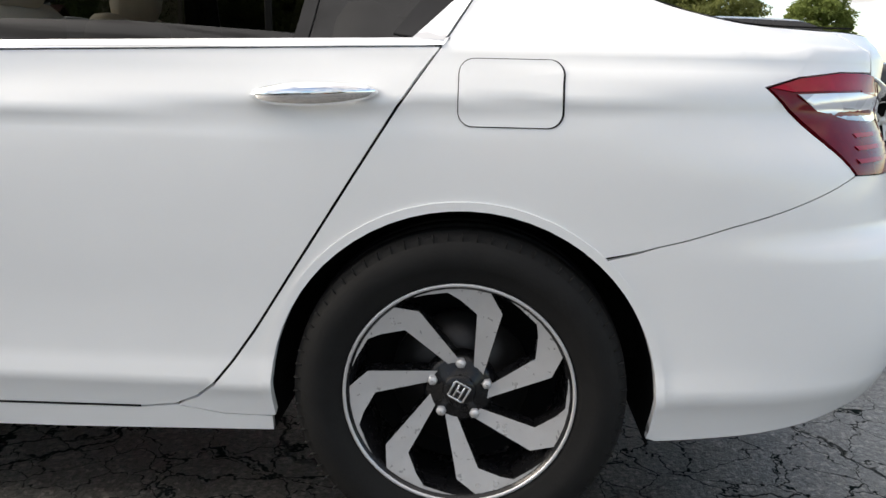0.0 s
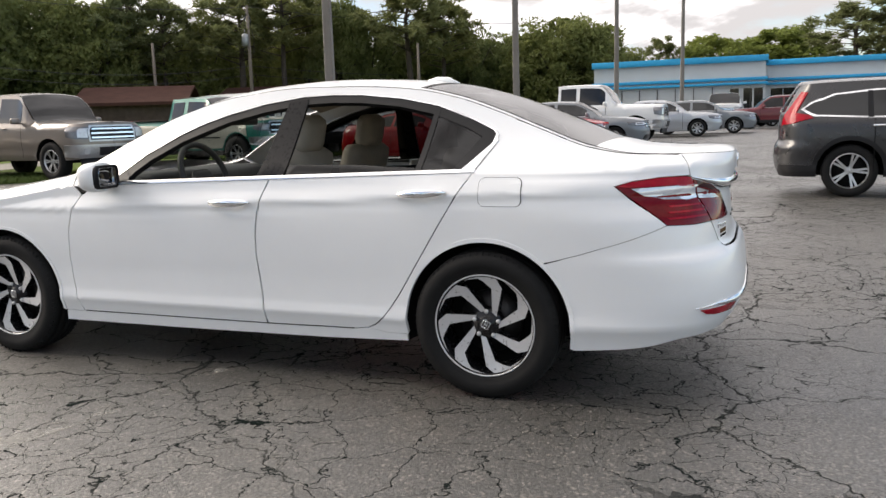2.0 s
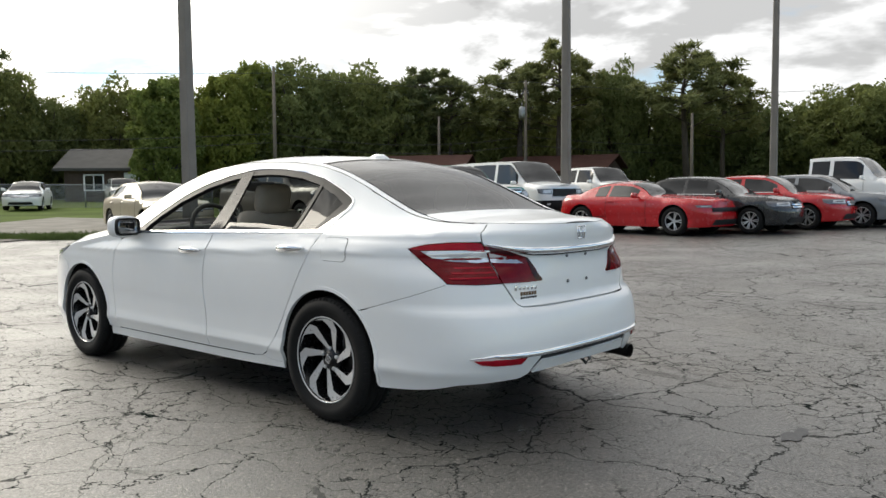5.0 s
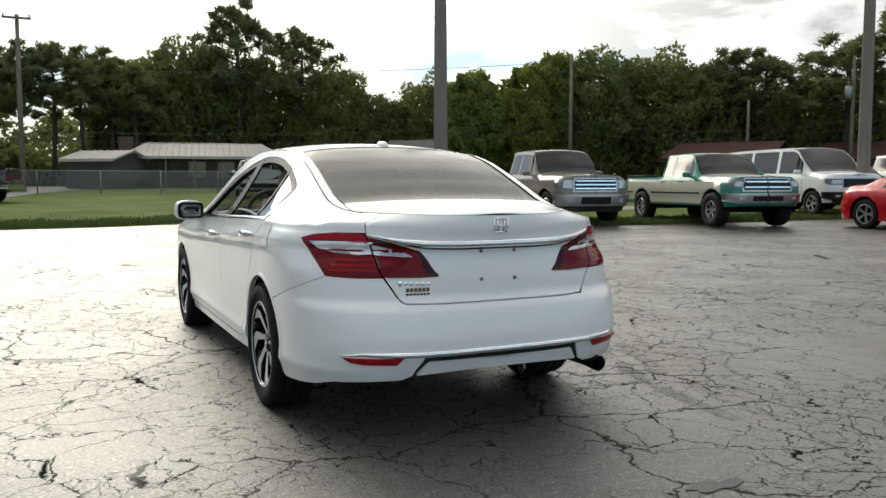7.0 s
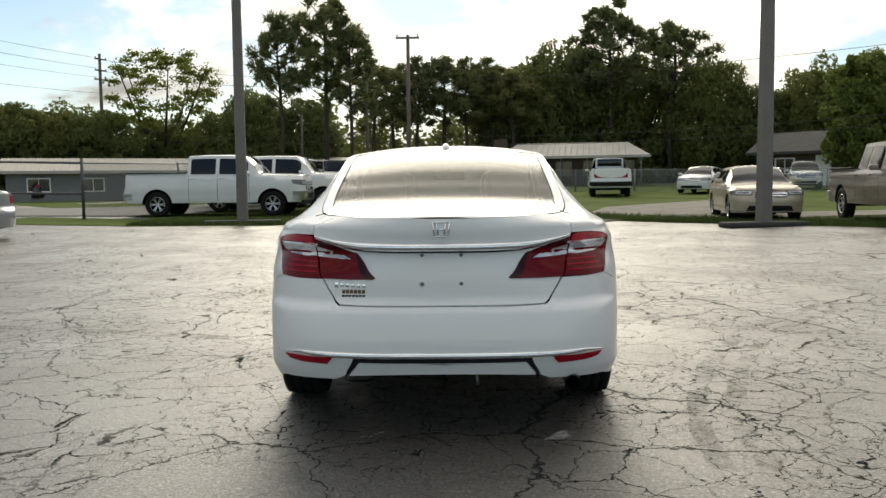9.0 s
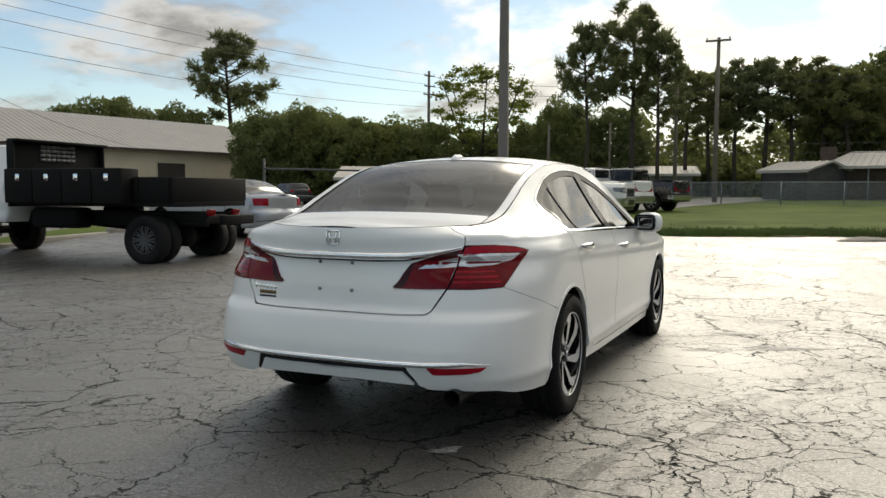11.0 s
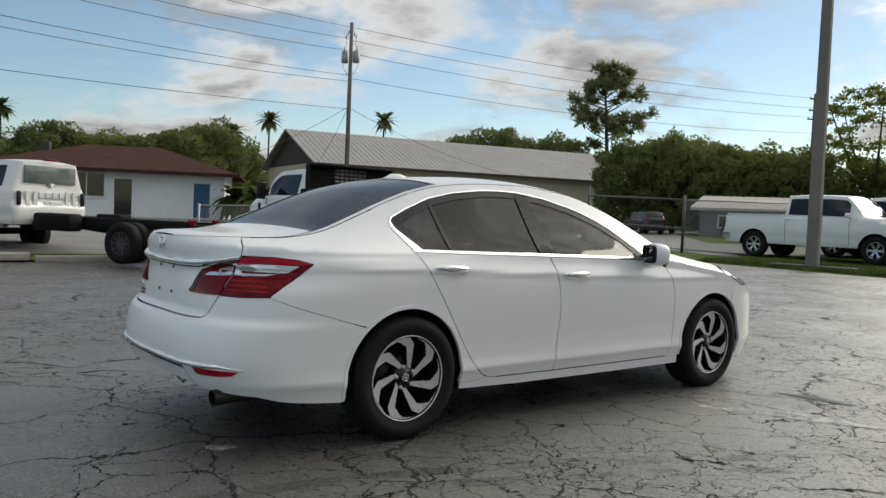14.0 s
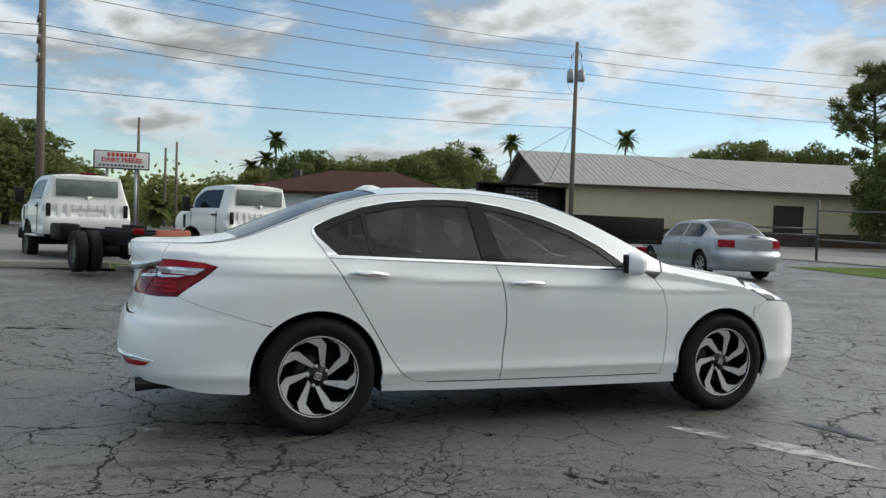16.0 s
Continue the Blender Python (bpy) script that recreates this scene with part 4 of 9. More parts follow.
    sides(sh, car, "front_door_window", front_pane, GLASS_FRONT, "closed lightly tinted window", only=1, lift=-0.005, flange=0)
    sides(sh, car, "mirror_sail", [("y", 2.03, 0.955), ("y", 1.955, 1.015), ("y", 1.90, 0.955)], BLACK_TRIM, "black mirror base", lift=0.003)
    # handles and mirrors
    for s in (1, -1):
        for y0, y1, z0, z1 in ((0.158, 0.391, 0.908, 0.897), (1.158, 1.393, 0.857, 0.852)):
            bm = bmesh.new()
            n = 12
            rings = []
            for i in range(n + 1):
                k = i / n
                y, z = y0 + (y1 - y0) * k, z0 + (z1 - z0) * k
                x0 = float(sh.flank(y, z))
                w = 0.005 + 0.016 * math.sin(math.pi * min(1, max(0, k))) ** 0.5
                o = 0.006 + 0.034 * math.sin(math.pi * k) ** 0.6
                rings.append([bm.verts.new((s * (x0 + o + 0.010 * math.cos(a)), y, z + w * math.sin(a))) for a in [2 * math.pi * j / 10 for j in range(10)]])
            for a, b in zip(rings, rings[1:]):
                for j in range(10):
                    bm.faces.new((a[j], a[(j + 1) % 10], b[(j + 1) % 10], b[j]))
            bm.faces.new(rings[0])
            bm.faces.new(rings[-1])
            for k in (0.14, 0.86):
                y, z = y0 + (y1 - y0) * k, z0 + (z1 - z0) * k
                box(bm, s * (float(sh.flank(y, z)) + 0.008), y, z - 0.002, 0.026, 0.026, 0.016, 0.004)
            bmesh.ops.recalc_face_normals(bm, faces=bm.faces)
            part("door_handle", bm, CHROME, car, "chrome door handle")
        bm = bmesh.new()
        bmesh.ops.create_uvsphere(bm, u_segments=20, v_segments=12, radius=1.0)
        for v in bm.verts:
            v.co = Vector((math.copysign(abs(v.co.x) ** 0.7, v.co.x), math.copysign(abs(v.co.y) ** 0.8, v.co.y), math.copysign(abs(v.co.z) ** 0.65, v.co.z)))
            if v.co.y < -0.35:
                v.co.y = -0.35
        bmesh.ops.scale(bm, vec=(0.102, 0.085, 0.074), verts=bm.verts)
        bmesh.ops.translate(bm, verts=bm.verts, vec=(s * 0.955, 2.02, 0.985))
        mir = part("side_mirror", bm, PAINT_WHITE, car, "white side mirror")
        mir.matrix_basis = Matrix.Translation((s * 0.90, 2.02, 0)) @ Matrix.Rotation(radians(-32 if s > 0 else 12), 4, "Z") @ Matrix.Translation((s * -0.90, -2.02, 0))
        bm = bmesh.new()
        box(bm, s * 0.957, 1.985, 0.985, 0.182, 0.006, 0.116, 0.03)
        part("mirror_bezel", bm, BLACK_TRIM, mir)
        bm = bmesh.new()
        box(bm, s * 0.957, 1.981, 0.985, 0.150, 0.006, 0.092, 0.02)
        part("mirror_glass", bm, MIRROR_GLASS, mir, "mirror glass")
        bm = bmesh.new()
        box(bm, s * 0.845, 2.01, 0.945, 0.10, 0.07, 0.03, 0.01)
        part("mirror_foot", bm, BLACK_TRIM, mir)
    def tail_y(x, z):
        return float(sh(np.array(sh.at_x(x, z)), np.array(z))[1]) - 0.001
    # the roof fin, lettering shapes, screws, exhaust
    bm = bmesh.new()
    tube(bm, [(0, 0.40, 1.398), (0, 0.47, 1.419), (0, 0.53, 1.424), (0, 0.60, 1.420)], [0.010, 0.024, 0.022, 0.006], 10)
    part("roof_antenna", bm, PAINT_WHITE, car, "white roof antenna")
    bm = bmesh.new()
    yy = -0.998
    for x0, z0, x1, z1 in ((-0.034, 1.018, 0.034, 1.018), (-0.030, 0.955, 0.030, 0.955), (-0.037, 1.016, -0.031, 0.957), (0.037, 1.016, 0.031, 0.957), (-0.020, 1.012, -0.013, 0.962), (0.020, 1.012, 0.013, 0.962), (-0.014, 0.985, 0.014, 0.985)):
        tube(bm, [(x0, yy, z0), (x1, yy, z1)], 0.0042, 8)
    part("boot_badge", bm, CHROME, car, "silver badge outline")
    bm = bmesh.new()
    for i in range(6):
        box(bm, -0.485 + i * 0.026, tail_y(0.485 - i * 0.026, 0.733), 0.733 - 0.0008 * i, 0.017, 0.006, 0.017 if i else 0.026, 0.002)
    part("model_badge", bm, CHROME, car, "silver bars of the model badge")
    bm = bmesh.new()
    for i in range(6):
        box(bm, -0.451 + i * 0.0185, tail_y(0.451 - i * 0.0185, 0.703), 0.703, 0.015, 0.004, 0.017, 0.001)
    part("dealer_badge", bm, BADGE_GOLD, car, "gold bars of a dealer badge")
    bm = bmesh.new()
    for i in range(7):
        box(bm, -0.453 + i * 0.0160, tail_y(0.453 - i * 0.0160, 0.683), 0.683, 0.0125, 0.004, 0.010, 0.001)
    part("dealer_badge_lower", bm, BLACK_TRIM, car, "black bars of a dealer badge")
    for x, z in ((-0.089, 0.738), (0.089, 0.738), (-0.089, 0.868), (0.089, 0.868)):
        bm = bmesh.new()
        lathe_x(bm, [(0.0, 0.009), (0.006, 0.008), (0.008, 0.001)], 10)
        bmesh.ops.rotate(bm, verts=bm.verts, cent=(0, 0, 0), matrix=Matrix.Rotation(radians(-90), 3, "Z"))
        bmesh.ops.translate(bm, verts=bm.verts, vec=(x, float(sh.rear(z)) - 0.001, z))
        part("plate_screw", bm, STEEL_DULL, car)
    bm = bmesh.new()
    tube(bm, [(0.60, -0.55, 0.27), (0.60, -0.85, 0.275), (0.60, -0.955, 0.268)], [0.036, 0.038, 0.040], 24, False)
    tube(bm, [(0.60, -0.955, 0.268), (0.60, -0.85, 0.275)], [0.036, 0.034], 24, False)
    part("exhaust_tip", bm, DARK_STEEL, car, "dark metal exhaust tip")
    bm = bmesh.new()
    box(bm, 0.50, -0.50, 0.365, 0.36, 0.5, 0.13, 0.05)
    part("silencer", bm, UNDERBODY, car)
    bm = bmesh.new()
    tube(bm, [(0.16, -0.93, 0.34), (0.16, -0.955, 0.29), (0.16, -0.93, 0.265), (0.16, -0.90, 0.29)], 0.009, 8)
    part("tow_hook", bm, STEEL_DULL, car)
    # dark inside of the body
    blank = [("y", 2.39, 0.24)] + arch(2.775, 0.322, 0.40, 187, 20, 12) + [("y", 3.3, 0.5), ("y", 3.25, 0.72), ("y", 2.9, 0.80), ("y", 2.2, 0.90), ("y", 0.1, 0.955), ("y", -0.3, 0.97), ("y", -0.75, 0.94), ("y", -0.80, 0.6), ("y", -0.75, 0.31), ("y", -0.40, 0.27)] + arch(0, 0.322, 0.40, 188, -10, 14) + [("y", 0.40, 0.24)]
    sides(sh, car, "inner_panel", blank, UNDERBODY, "black inner panel", lift=-0.022, step=0.08, flange=0)
    p = sh.panel([("x", 0.0, 0.40), ("x", 0.35, 0.40), ("x", 0.6, 0.33), ("y", -0.75, 0.31), ("y", -0.70, 0.94), ("x", 0.5, 1.02), ("x", 0.0, 1.03)], lift=-0.03, step=0.06, flange=0)
    skin("inner_tail", joined(p, mirrored(p)), UNDERBODY, car)
    bm = bmesh.new()
    box(bm, 0, 1.36, 0.25, 1.5, 1.96, 0.10, 0.03)
    box(bm, 0, -0.6, 0.40, 1.3, 0.62, 0.16, 0.04)
    box(bm, 0, 3.2, 0.30, 1.2, 0.7, 0.16, 0.04)
    box(bm, 0, 0, 0.33, 1.45, 0.12, 0.10, 0.03)
    box(bm, 0, 2.775, 0.33, 1.45, 0.12, 0.10, 0.03)
    part("underfloor", bm, UNDERBODY, car)
    for s in (1, -1):
        for cy in (0.0, 2.775):
            bm = bmesh.new()
            r, n = 0.385, 20
            a = [bm.verts.new((s * 0.868, cy + r * math.cos(math.pi * (-0.08 + 1.16 * i / n)), 0.322 + r * math.sin(math.pi * (-0.08 + 1.16 * i / n)))) for i in range(n + 1)]
            b = [bm.verts.new((s * 0.60, v.co.y, v.co.z)) for v in a]
            for i in range(n):
                bm.faces.new((a[i], a[i + 1], b[i + 1], b[i]))
            bm.faces.new(b)
            part("wheel_housing", bm, UNDERBODY, car)
    # inside
    def seat(x, y, w, front=True):
        st = new("front_seat" if front else "rear_seat")
        st.parent = car
        st.matrix_basis = pose(x, y, 0)
        bm = bmesh.new()
        box(bm, 0, 0.05, 0.42, w, 0.5, 0.16, 0.05)
        part("cushion", bm, BEIGE_CLOTH, st)
        bm = bmesh.new()
        box(bm, 0, -0.27, 0.77, w - 0.02, 0.13, 0.66, 0.055, Matrix.Rotation(radians(16), 3, "X"))
        part("backrest", bm, BEIGE_CLOTH, st)
        for dx in ((0,) if front else (-0.36, 0.36)):
            bm = bmesh.new()
            box(bm, dx, -0.375, 1.165, 0.26, 0.105, 0.20, 0.05, Matrix.Rotation(radians(12), 3, "X"))
            part("headrest", bm, BEIGE_CLOTH, st)
    seat(-0.37, 1.50, 0.50)
    seat(0.37, 1.50, 0.50)
    seat(0.0, 0.58, 1.22, False)
    bm = bmesh.new()
    box(bm, 0, 2.27, 0.80, 1.42, 0.50, 0.32, 0.09)
    box(bm, -0.37, 2.10, 0.94, 0.40, 0.22, 0.07, 0.03)
    part("dashboard", bm, DASH_GREY, car)
    bm = bmesh.new()
    ring = [(0.185 * math.cos(2 * math.pi * i / 28), 0.185 * math.sin(2 * math.pi * i / 28)) for i in range(28)]
    prev = None
    loops = []
    for a, b in ring:
        d = Vector((a, 0, b)).normalized()
        loops.append([bm.verts.new(Vector((a, 0, b)) + 0.017 * (math.cos(t) * d + math.sin(t) * Vector((0, 1, 0)))) for t in [2 * math.pi * j / 8 for j in range(8)]])
    for i in range(28):
        p, q = loops[i], loops[(i + 1) % 28]
        for j in range(8):
            bm.faces.new((p[j], p[(j + 1) % 8], q[(j + 1) % 8], q[j]))
    box(bm, 0, 0.02, -0.02, 0.16, 0.05, 0.12, 0.03)
    box(bm, 0, 0.02, -0.01, 0.34, 0.02, 0.035, 0.008)
    bmesh.ops.transform(bm, matrix=pose(-0.37, 1.80, 0.95, -22), verts=bm.verts)
    part("steering_wheel", bm, DASH_GREY, car)
    bm = bmesh.new()
    box(bm, 0, 1.77, 1.255, 0.25, 0.03, 0.07, 0.014)
    tube(bm, [(0, 1.78, 1.275), (0, 1.86, 1.335)], 0.01, 8)
    part("inner_mirror", bm, DASH_GREY, car)
    bm = bmesh.new()
    box(bm, 0, -0.22, 0.96, 1.2, 0.45, 0.03, 0.01)
    part("parcel_shelf", bm, DASH_GREY, car)
    for s, y, turned in ((1, 0.0, 13), (-1, 0.0, 0), (1, 2.775, 5), (-1, 2.775, 20)):
        spoked_wheel("wheel", pose(s * 0.792, y, 0.327, 0, 0, 0 if s > 0 else 180), car, turned)
    return car


sedan()

# ---------------------------------------------------------------- other vehicles
AUTO_GLASS = plain("auto_glass", (0.010, 0.011, 0.012), 0.05, 0.0, 0.2, 3, spec=0.5)
# opaque; the pale colour stands in for daylight seen through the cab
CAB_GLASS = plain("cab_glass_painted_light", (0.15, 0.175, 0.165), 0.08, 0.0, 0.35, 4, spec=0.5)
LAMP_CLEAR = plain("headlamp_lens", (0.55, 0.56, 0.57), 0.12, 0.2, 0.25, 14, coat=1.0)
LAMP_SMOKE = plain("smoked_lens", (0.16, 0.16, 0.17), 0.10, 0.2, 0.25, 14)
GRILLE_BLACK = plain("grille_black", (0.010, 0.010, 0.011), 0.45, spec=0.3)
P_BRONZE = car_paint("bronze_paint", (0.18, 0.155, 0.135), 0.3, 0.35)
P_CREAM = car_paint("cream_paint", (0.50, 0.48, 0.40), 0.1, 0.4)
P_GREEN = car_paint("green_paint", (0.0, 0.16, 0.115), 0.1, 0.35)
P_RED = car_paint("red_paint", (0.43, 0.006, 0.010), 0.0, 0.22)
P_MAROON = car_paint("maroon_paint", (0.13, 0.012, 0.018), 0.2, 0.35)
P_BLACK = car_paint("black_paint", (0.012, 0.012, 0.013), 0.0, 0.25)
P_GOLD = car_paint("gold_beige_paint", (0.50, 0.43, 0.32), 0.25, 0.35)
P_SILVER = car_paint("silver_paint", (0.42, 0.44, 0.47), 0.6, 0.35)
P_GREY = car_paint("grey_paint", (0.17, 0.185, 0.20), 0.4, 0.35)
P_DARKGREY = car_paint("dark_grey_paint", (0.022, 0.022, 0.024), 0.2, 0.3)
FRAME_BLACK = plain("chassis_black", (0.008, 0.008, 0.008), 0.65, spec=0.12)
RUST_PLATE = plain("salmon_primer", (0.38, 0.12, 0.075), 0.7, 0.0, 0.25)


def lawn_rise(x, y):
    """The lawn behind the lot climbs gently."""
    a = np.clip((np.asarray(y, float) - 18) / 55, 0, 1)
    b = np.clip((np.asarray(x, float) + 22) / 16, 0, 1)
    return 0.75 * a * a * (3 - 2 * a) * b * b * (3 - 2 * b)


def ground_z(x, y):
    d = math.hypot(x, y - 1.0)
    s = min(1.0, max(0.0, (d - 8) / 20))
    return 0.24 * s * s * (3 - 2 * s) - 0.23 * math.exp(-((x + 13) / 5) ** 2 - ((y - 3) / 7) ** 2) + lawn_rise(x, y)


def stand(x, y, rz):
    return pose(x, y, ground_z(x, y), 0, 0, rz)


def road_wheel(parent, x, y, r, w, out, rim=ALLOY_PLAIN, spokes=6, rr=0.66):
    hub = new("wheel")
    hub.parent = parent
    hub.matrix_basis = pose(x, y, r, 0, 0, 0 if out > 0 else 180)
    bm = bmesh.new()
    h = w / 2
    lathe_x(bm, [(-h * 0.9, r * rr), (-h, r * 0.82), (-h * 0.85, r * 0.97), (-h * 0.5, r), (h * 0.5, r), (h * 0.85, r * 0.97), (h, r * 0.82), (h * 0.9, r * rr), (h * 0.75, r * rr * 0.97)], 32)
    part("tyre", bm, RUBBER, hub)
    bm = bmesh.new()
    R = r * rr
    lathe_x(bm, [(h * 0.88, R), (h * 0.92, R * 0.97), (h * 0.7, R * 0.92)], 32)
    for k in range(spokes):
        a = 2 * math.pi * k / spokes
        for da in (-0.13, 0.13):
            c, s = math.cos(a + da), math.sin(a + da)
            c2, s2 = math.cos(a + da * 0.4), math.sin(a + da * 0.4)
            t = 0.06 * R
            v = [bm.verts.new(p) for p in ((h * 0.62, 0.12 * R * c2 - t * s2, 0.12 * R * s2 + t * c2), (h * 0.62, 0.12 * R * c2 + t * s2, 0.12 * R * s2 - t * c2),
                                           (h * 0.82, 0.94 * R * c + t * s, 0.94 * R * s - t * c), (h * 0.82, 0.94 * R * c - t * s, 0.94 * R * s + t * c))]
            bm.faces.new(v)
    lathe_x(bm, [(h * 0.5, R * 0.24), (h * 0.66, R * 0.2), (h * 0.7, 0.001)], 16)
    bmesh.ops.recalc_face_normals(bm, faces=bm.faces)
    part("rim", bm, rim, hub, smooth=False)
    bm = bmesh.new()
    lathe_x(bm, [(h * 0.3, 0.001), (h * 0.3, R * 0.95), (-h * 0.8, R * 0.98)], 24)
    part("wheel_back", bm, UNDERBODY, hub)
    return hub


def gen_shell(s):
    """Body tables from a short description."""
    w, yr, yf = s["w"], s["rear"], s["front"]
    zb, zr, zh, zd = s["belt"], s["roof"], s["hood"], s["deck"]
    a, b, c, d = s["glass0"], s["glass1"], s["screen1"], s["cowl"]
    lo = s.get("sill", 0.24)
    rx = s.get("roofx", 0.70) * w
    dx = s.get("deckx", 0.80) * w
    width = [(lo - 0.04, w * 0.955), (lo + 0.10, w * 0.985), (lo + 0.16, w * 0.975), ((lo + zb) / 2, w), (zb - 0.12, w * 0.985), (zb - 0.05, w * 0.965), (zb, w * 0.94), (zb + 0.3, w * 0.90)]
    rear = [(lo - 0.04, yr + 0.10), (lo + 0.10, yr + 0.03), (lo + 0.28, yr), (lo + 0.42, yr + 0.02), (lo + 0.46, yr + 0.06), (zd - 0.05, yr + 0.07), (zd + 0.03, yr + 0.10), (zr, yr + s.get("rake", 0.25))]
    front = [(lo - 0.04, yf - 0.08), (lo + 0.15, yf - 0.02), (lo + 0.3, yf), (zh - 0.25, yf - s.get("nose", 0.04)), (zh - 0.05, yf - s.get("nose", 0.04) * 2), (zh + 0.2, yf - s.get("nose", 0.04) * 4)]
    rz = zr - 0.055
    edge = [(yr, dx * 0.97, zd - 0.02), (a - 0.02, dx, zd - 0.01), (a + (b - a) * 0.5, (dx + rx) / 2, (zd + rz) / 2 + 0.03), (b, rx, rz - 0.01), ((b + c) / 2, rx, rz + 0.012), (c, rx * 1.03, rz - 0.015),
            (c + (d - c) * 0.55, (rx + dx) / 2 * 1.02, (rz + zh) / 2 + 0.02), (d, w * 0.85, zh + 0.0), (d + 0.15, w * 0.86, zh - 0.02), ((d + yf) / 2, w * 0.86, zh - 0.045), (yf, w * 0.80, zh - s.get("drop", 0.16))]
    top = [(y, z + (0.055 if b - 0.05 <= y <= c + 0.05 else 0.035 if y < b else 0.045)) for y, x, z in edge]
    belt = [(yr, zb), (a, zb), (d, zb - 0.03), (d + 0.2, zh - 0.10), (yf, zh - 0.22)]
    n = s.get("corner", 4.5)
    return Shell(width, rear, front, edge, top, belt, yr + s.get("rc", 0.75), yf - s.get("fc", 0.75), [(0.2, n), (1.0, n * 0.9), (2.0, n)], (s.get("fcorner", 3.2), s.get("fcorner", 3.2)), lean=0.95)


def vehicle(name, s, m, paint, label, category, group="", low_paint=None, seg=0.12):
    car = empty(name, m, label, category, group)
    sh = gen_shell(s)
    wb, r, ar = s["wb"], s["r"], s["r"] + s.get("archgap", 0.06)
    lo, zb, zd = s.get("sill", 0.24), s["belt"], s["deck"]
    yr, yf, a, b, c, d = s["rear"], s["front"], s["glass0"], s["glass1"], s["screen1"], s["cowl"]
    ez = lambda y: float(sh.ez(y)) - 0.004
    an = math.degrees(math.asin(max(-0.9, min(0.9, (lo - r) / ar))))
    pickup = s.get("bed", False)
    # flank: tail to nose along the sill with both arches, back along the upper edge
    low = [("x", 0.0, lo + 0.02), ("x", s["w"] * 0.6, lo + 0.01), ("y", yr + 0.4, lo)]
    low += [p for p in arch(0.0, r, ar, 180 - an, an, 14)]
    low += [p for p in arch(wb, r, ar, 180 - an, an, 14)]
    low += [("y", yf - 0.4, lo), ("n", s["w"] * 0.6, lo + 0.02), ("n", 0.0, lo + 0.02)]
    nose_z = float(sh.ez(yf)) + 0.02
    if pickup:
        up = [("n", 0.0, nose_z), ("n", s["w"] * 0.6, nose_z)] + [("y", y, ez(y)) for y in np.linspace(yf - 0.12, b, 26)] + [("y", b - 0.02, zd), ("y", yr + 0.25, zd), ("x", s["w"] * 0.7, zd), ("x", 0.0, zd)]
    else:
        up = [("n", 0.0, nose_z), ("n", s["w"] * 0.6, nose_z)] + [("y", y, ez(y)) for y in np.linspace(yf - 0.12, yr + 0.35, 30)] + [("x", s["w"] * 0.6, ez(yr + 0.1)), ("x", 0.0, ez(yr + 0.1))]
    poly = low + up
    p = sh.panel(poly, step=seg)
    if low_paint is None:
        skin("body", joined(p, mirrored(p)), paint, car)
    else:
        skin("body", joined(p, mirrored(p)), paint, car)
        q1 = sh.panel([("y", yf - 0.5, zb - 0.12), ("y", b, zb - 0.1), ("y", yr + 0.3, zd - 0.10), ("y", yr + 0.3, lo + 0.10), ("y", -ar - 0.03, lo + 0.10)] + arch(0, r, ar + 0.03, 160, 20, 8) + [("y", ar + 0.03, lo + 0.05), ("y", wb - ar - 0.03, lo + 0.05)] + arch(wb, r, ar + 0.03, 160, 20, 8) + [("y", yf - 0.45, lo + 0.30)], step=seg, lift=0.003, flange=0)
        skin("side_band", joined(q1, mirrored(q1)), low_paint, car, "cream lower body side")
        for y0, y1 in ((ar + 0.05, wb - ar - 0.05), (yr + 0.3, -ar - 0.05)):
            q = sh.panel([("y", y0, lo + 0.30), ("y", y1, lo + 0.30), ("y", y1, lo + 0.335), ("y", y0, lo + 0.335)], step=seg, lift=0.008, flange=0.004)
            for pc in (q, mirrored(q)):
                skin("rub_strip", pc, BLACK_TRIM, car, "dark rub strip along the side")
    skin("roof", sh.deck(b, c, 8, 10), paint, car)
    skin("hood", sh.deck(d, yf - 0.02, 10, 10), paint if low_paint is None else low_paint, car)
    skin("windscreen", sh.deck(c, d, 8, 10, inner=0.03), AUTO_GLASS, car)
    if pickup:
        bm = bmesh.new()
        wi = s["w"] * 0.82
        fl = r + 0.38
        for x in (-1, 1):
            box(bm, x * (wi + 0.03), (yr + 0.12 + b) / 2, (fl + zd) / 2, 0.06, b - yr - 0.2, zd - fl)
            box(bm, x * (s["w"] * 0.90), (yr + 0.10 + b) / 2, zd - 0.005, s["w"] * 0.18, b - yr - 0.16, 0.03, 0.008)
        box(bm, 0, (yr + b) / 2, fl, wi * 2, b - yr - 0.1, 0.05)
        box(bm, 0, yr + 0.12, (fl + zd) / 2, wi * 2, 0.06, zd - fl)
        box(bm, 0, b - 0.05, (fl + zd) / 2, wi * 2, 0.05, zd - fl)
        part("bed", bm, s.get("bedmat", FRAME_BLACK), car)
        bm = bmesh.new()
        box(bm, 0, b - 0.01, (zd + s["roof"]) / 2 - 0.02, s["w"] * 1.40, 0.05, s["roof"] - zd - 0.04, 0.015)
        part("cab_back", bm, paint, car)
        bm = bmesh.new()
        box(bm, 0, b - 0.04, (zd + s["roof"]) / 2 + 0.03, s["w"] * 1.22, 0.02, s["roof"] - zd - 0.22, 0.008)
        part("rear_window", bm, AUTO_GLASS, car)
    else:
        skin("rear_window", sh.deck(a, b, 8, 10, inner=0.06, lift=0.004), AUTO_GLASS, car)
        skin("rear_window_surround", sh.deck(a - 0.01, b, 8, 10), paint, car)
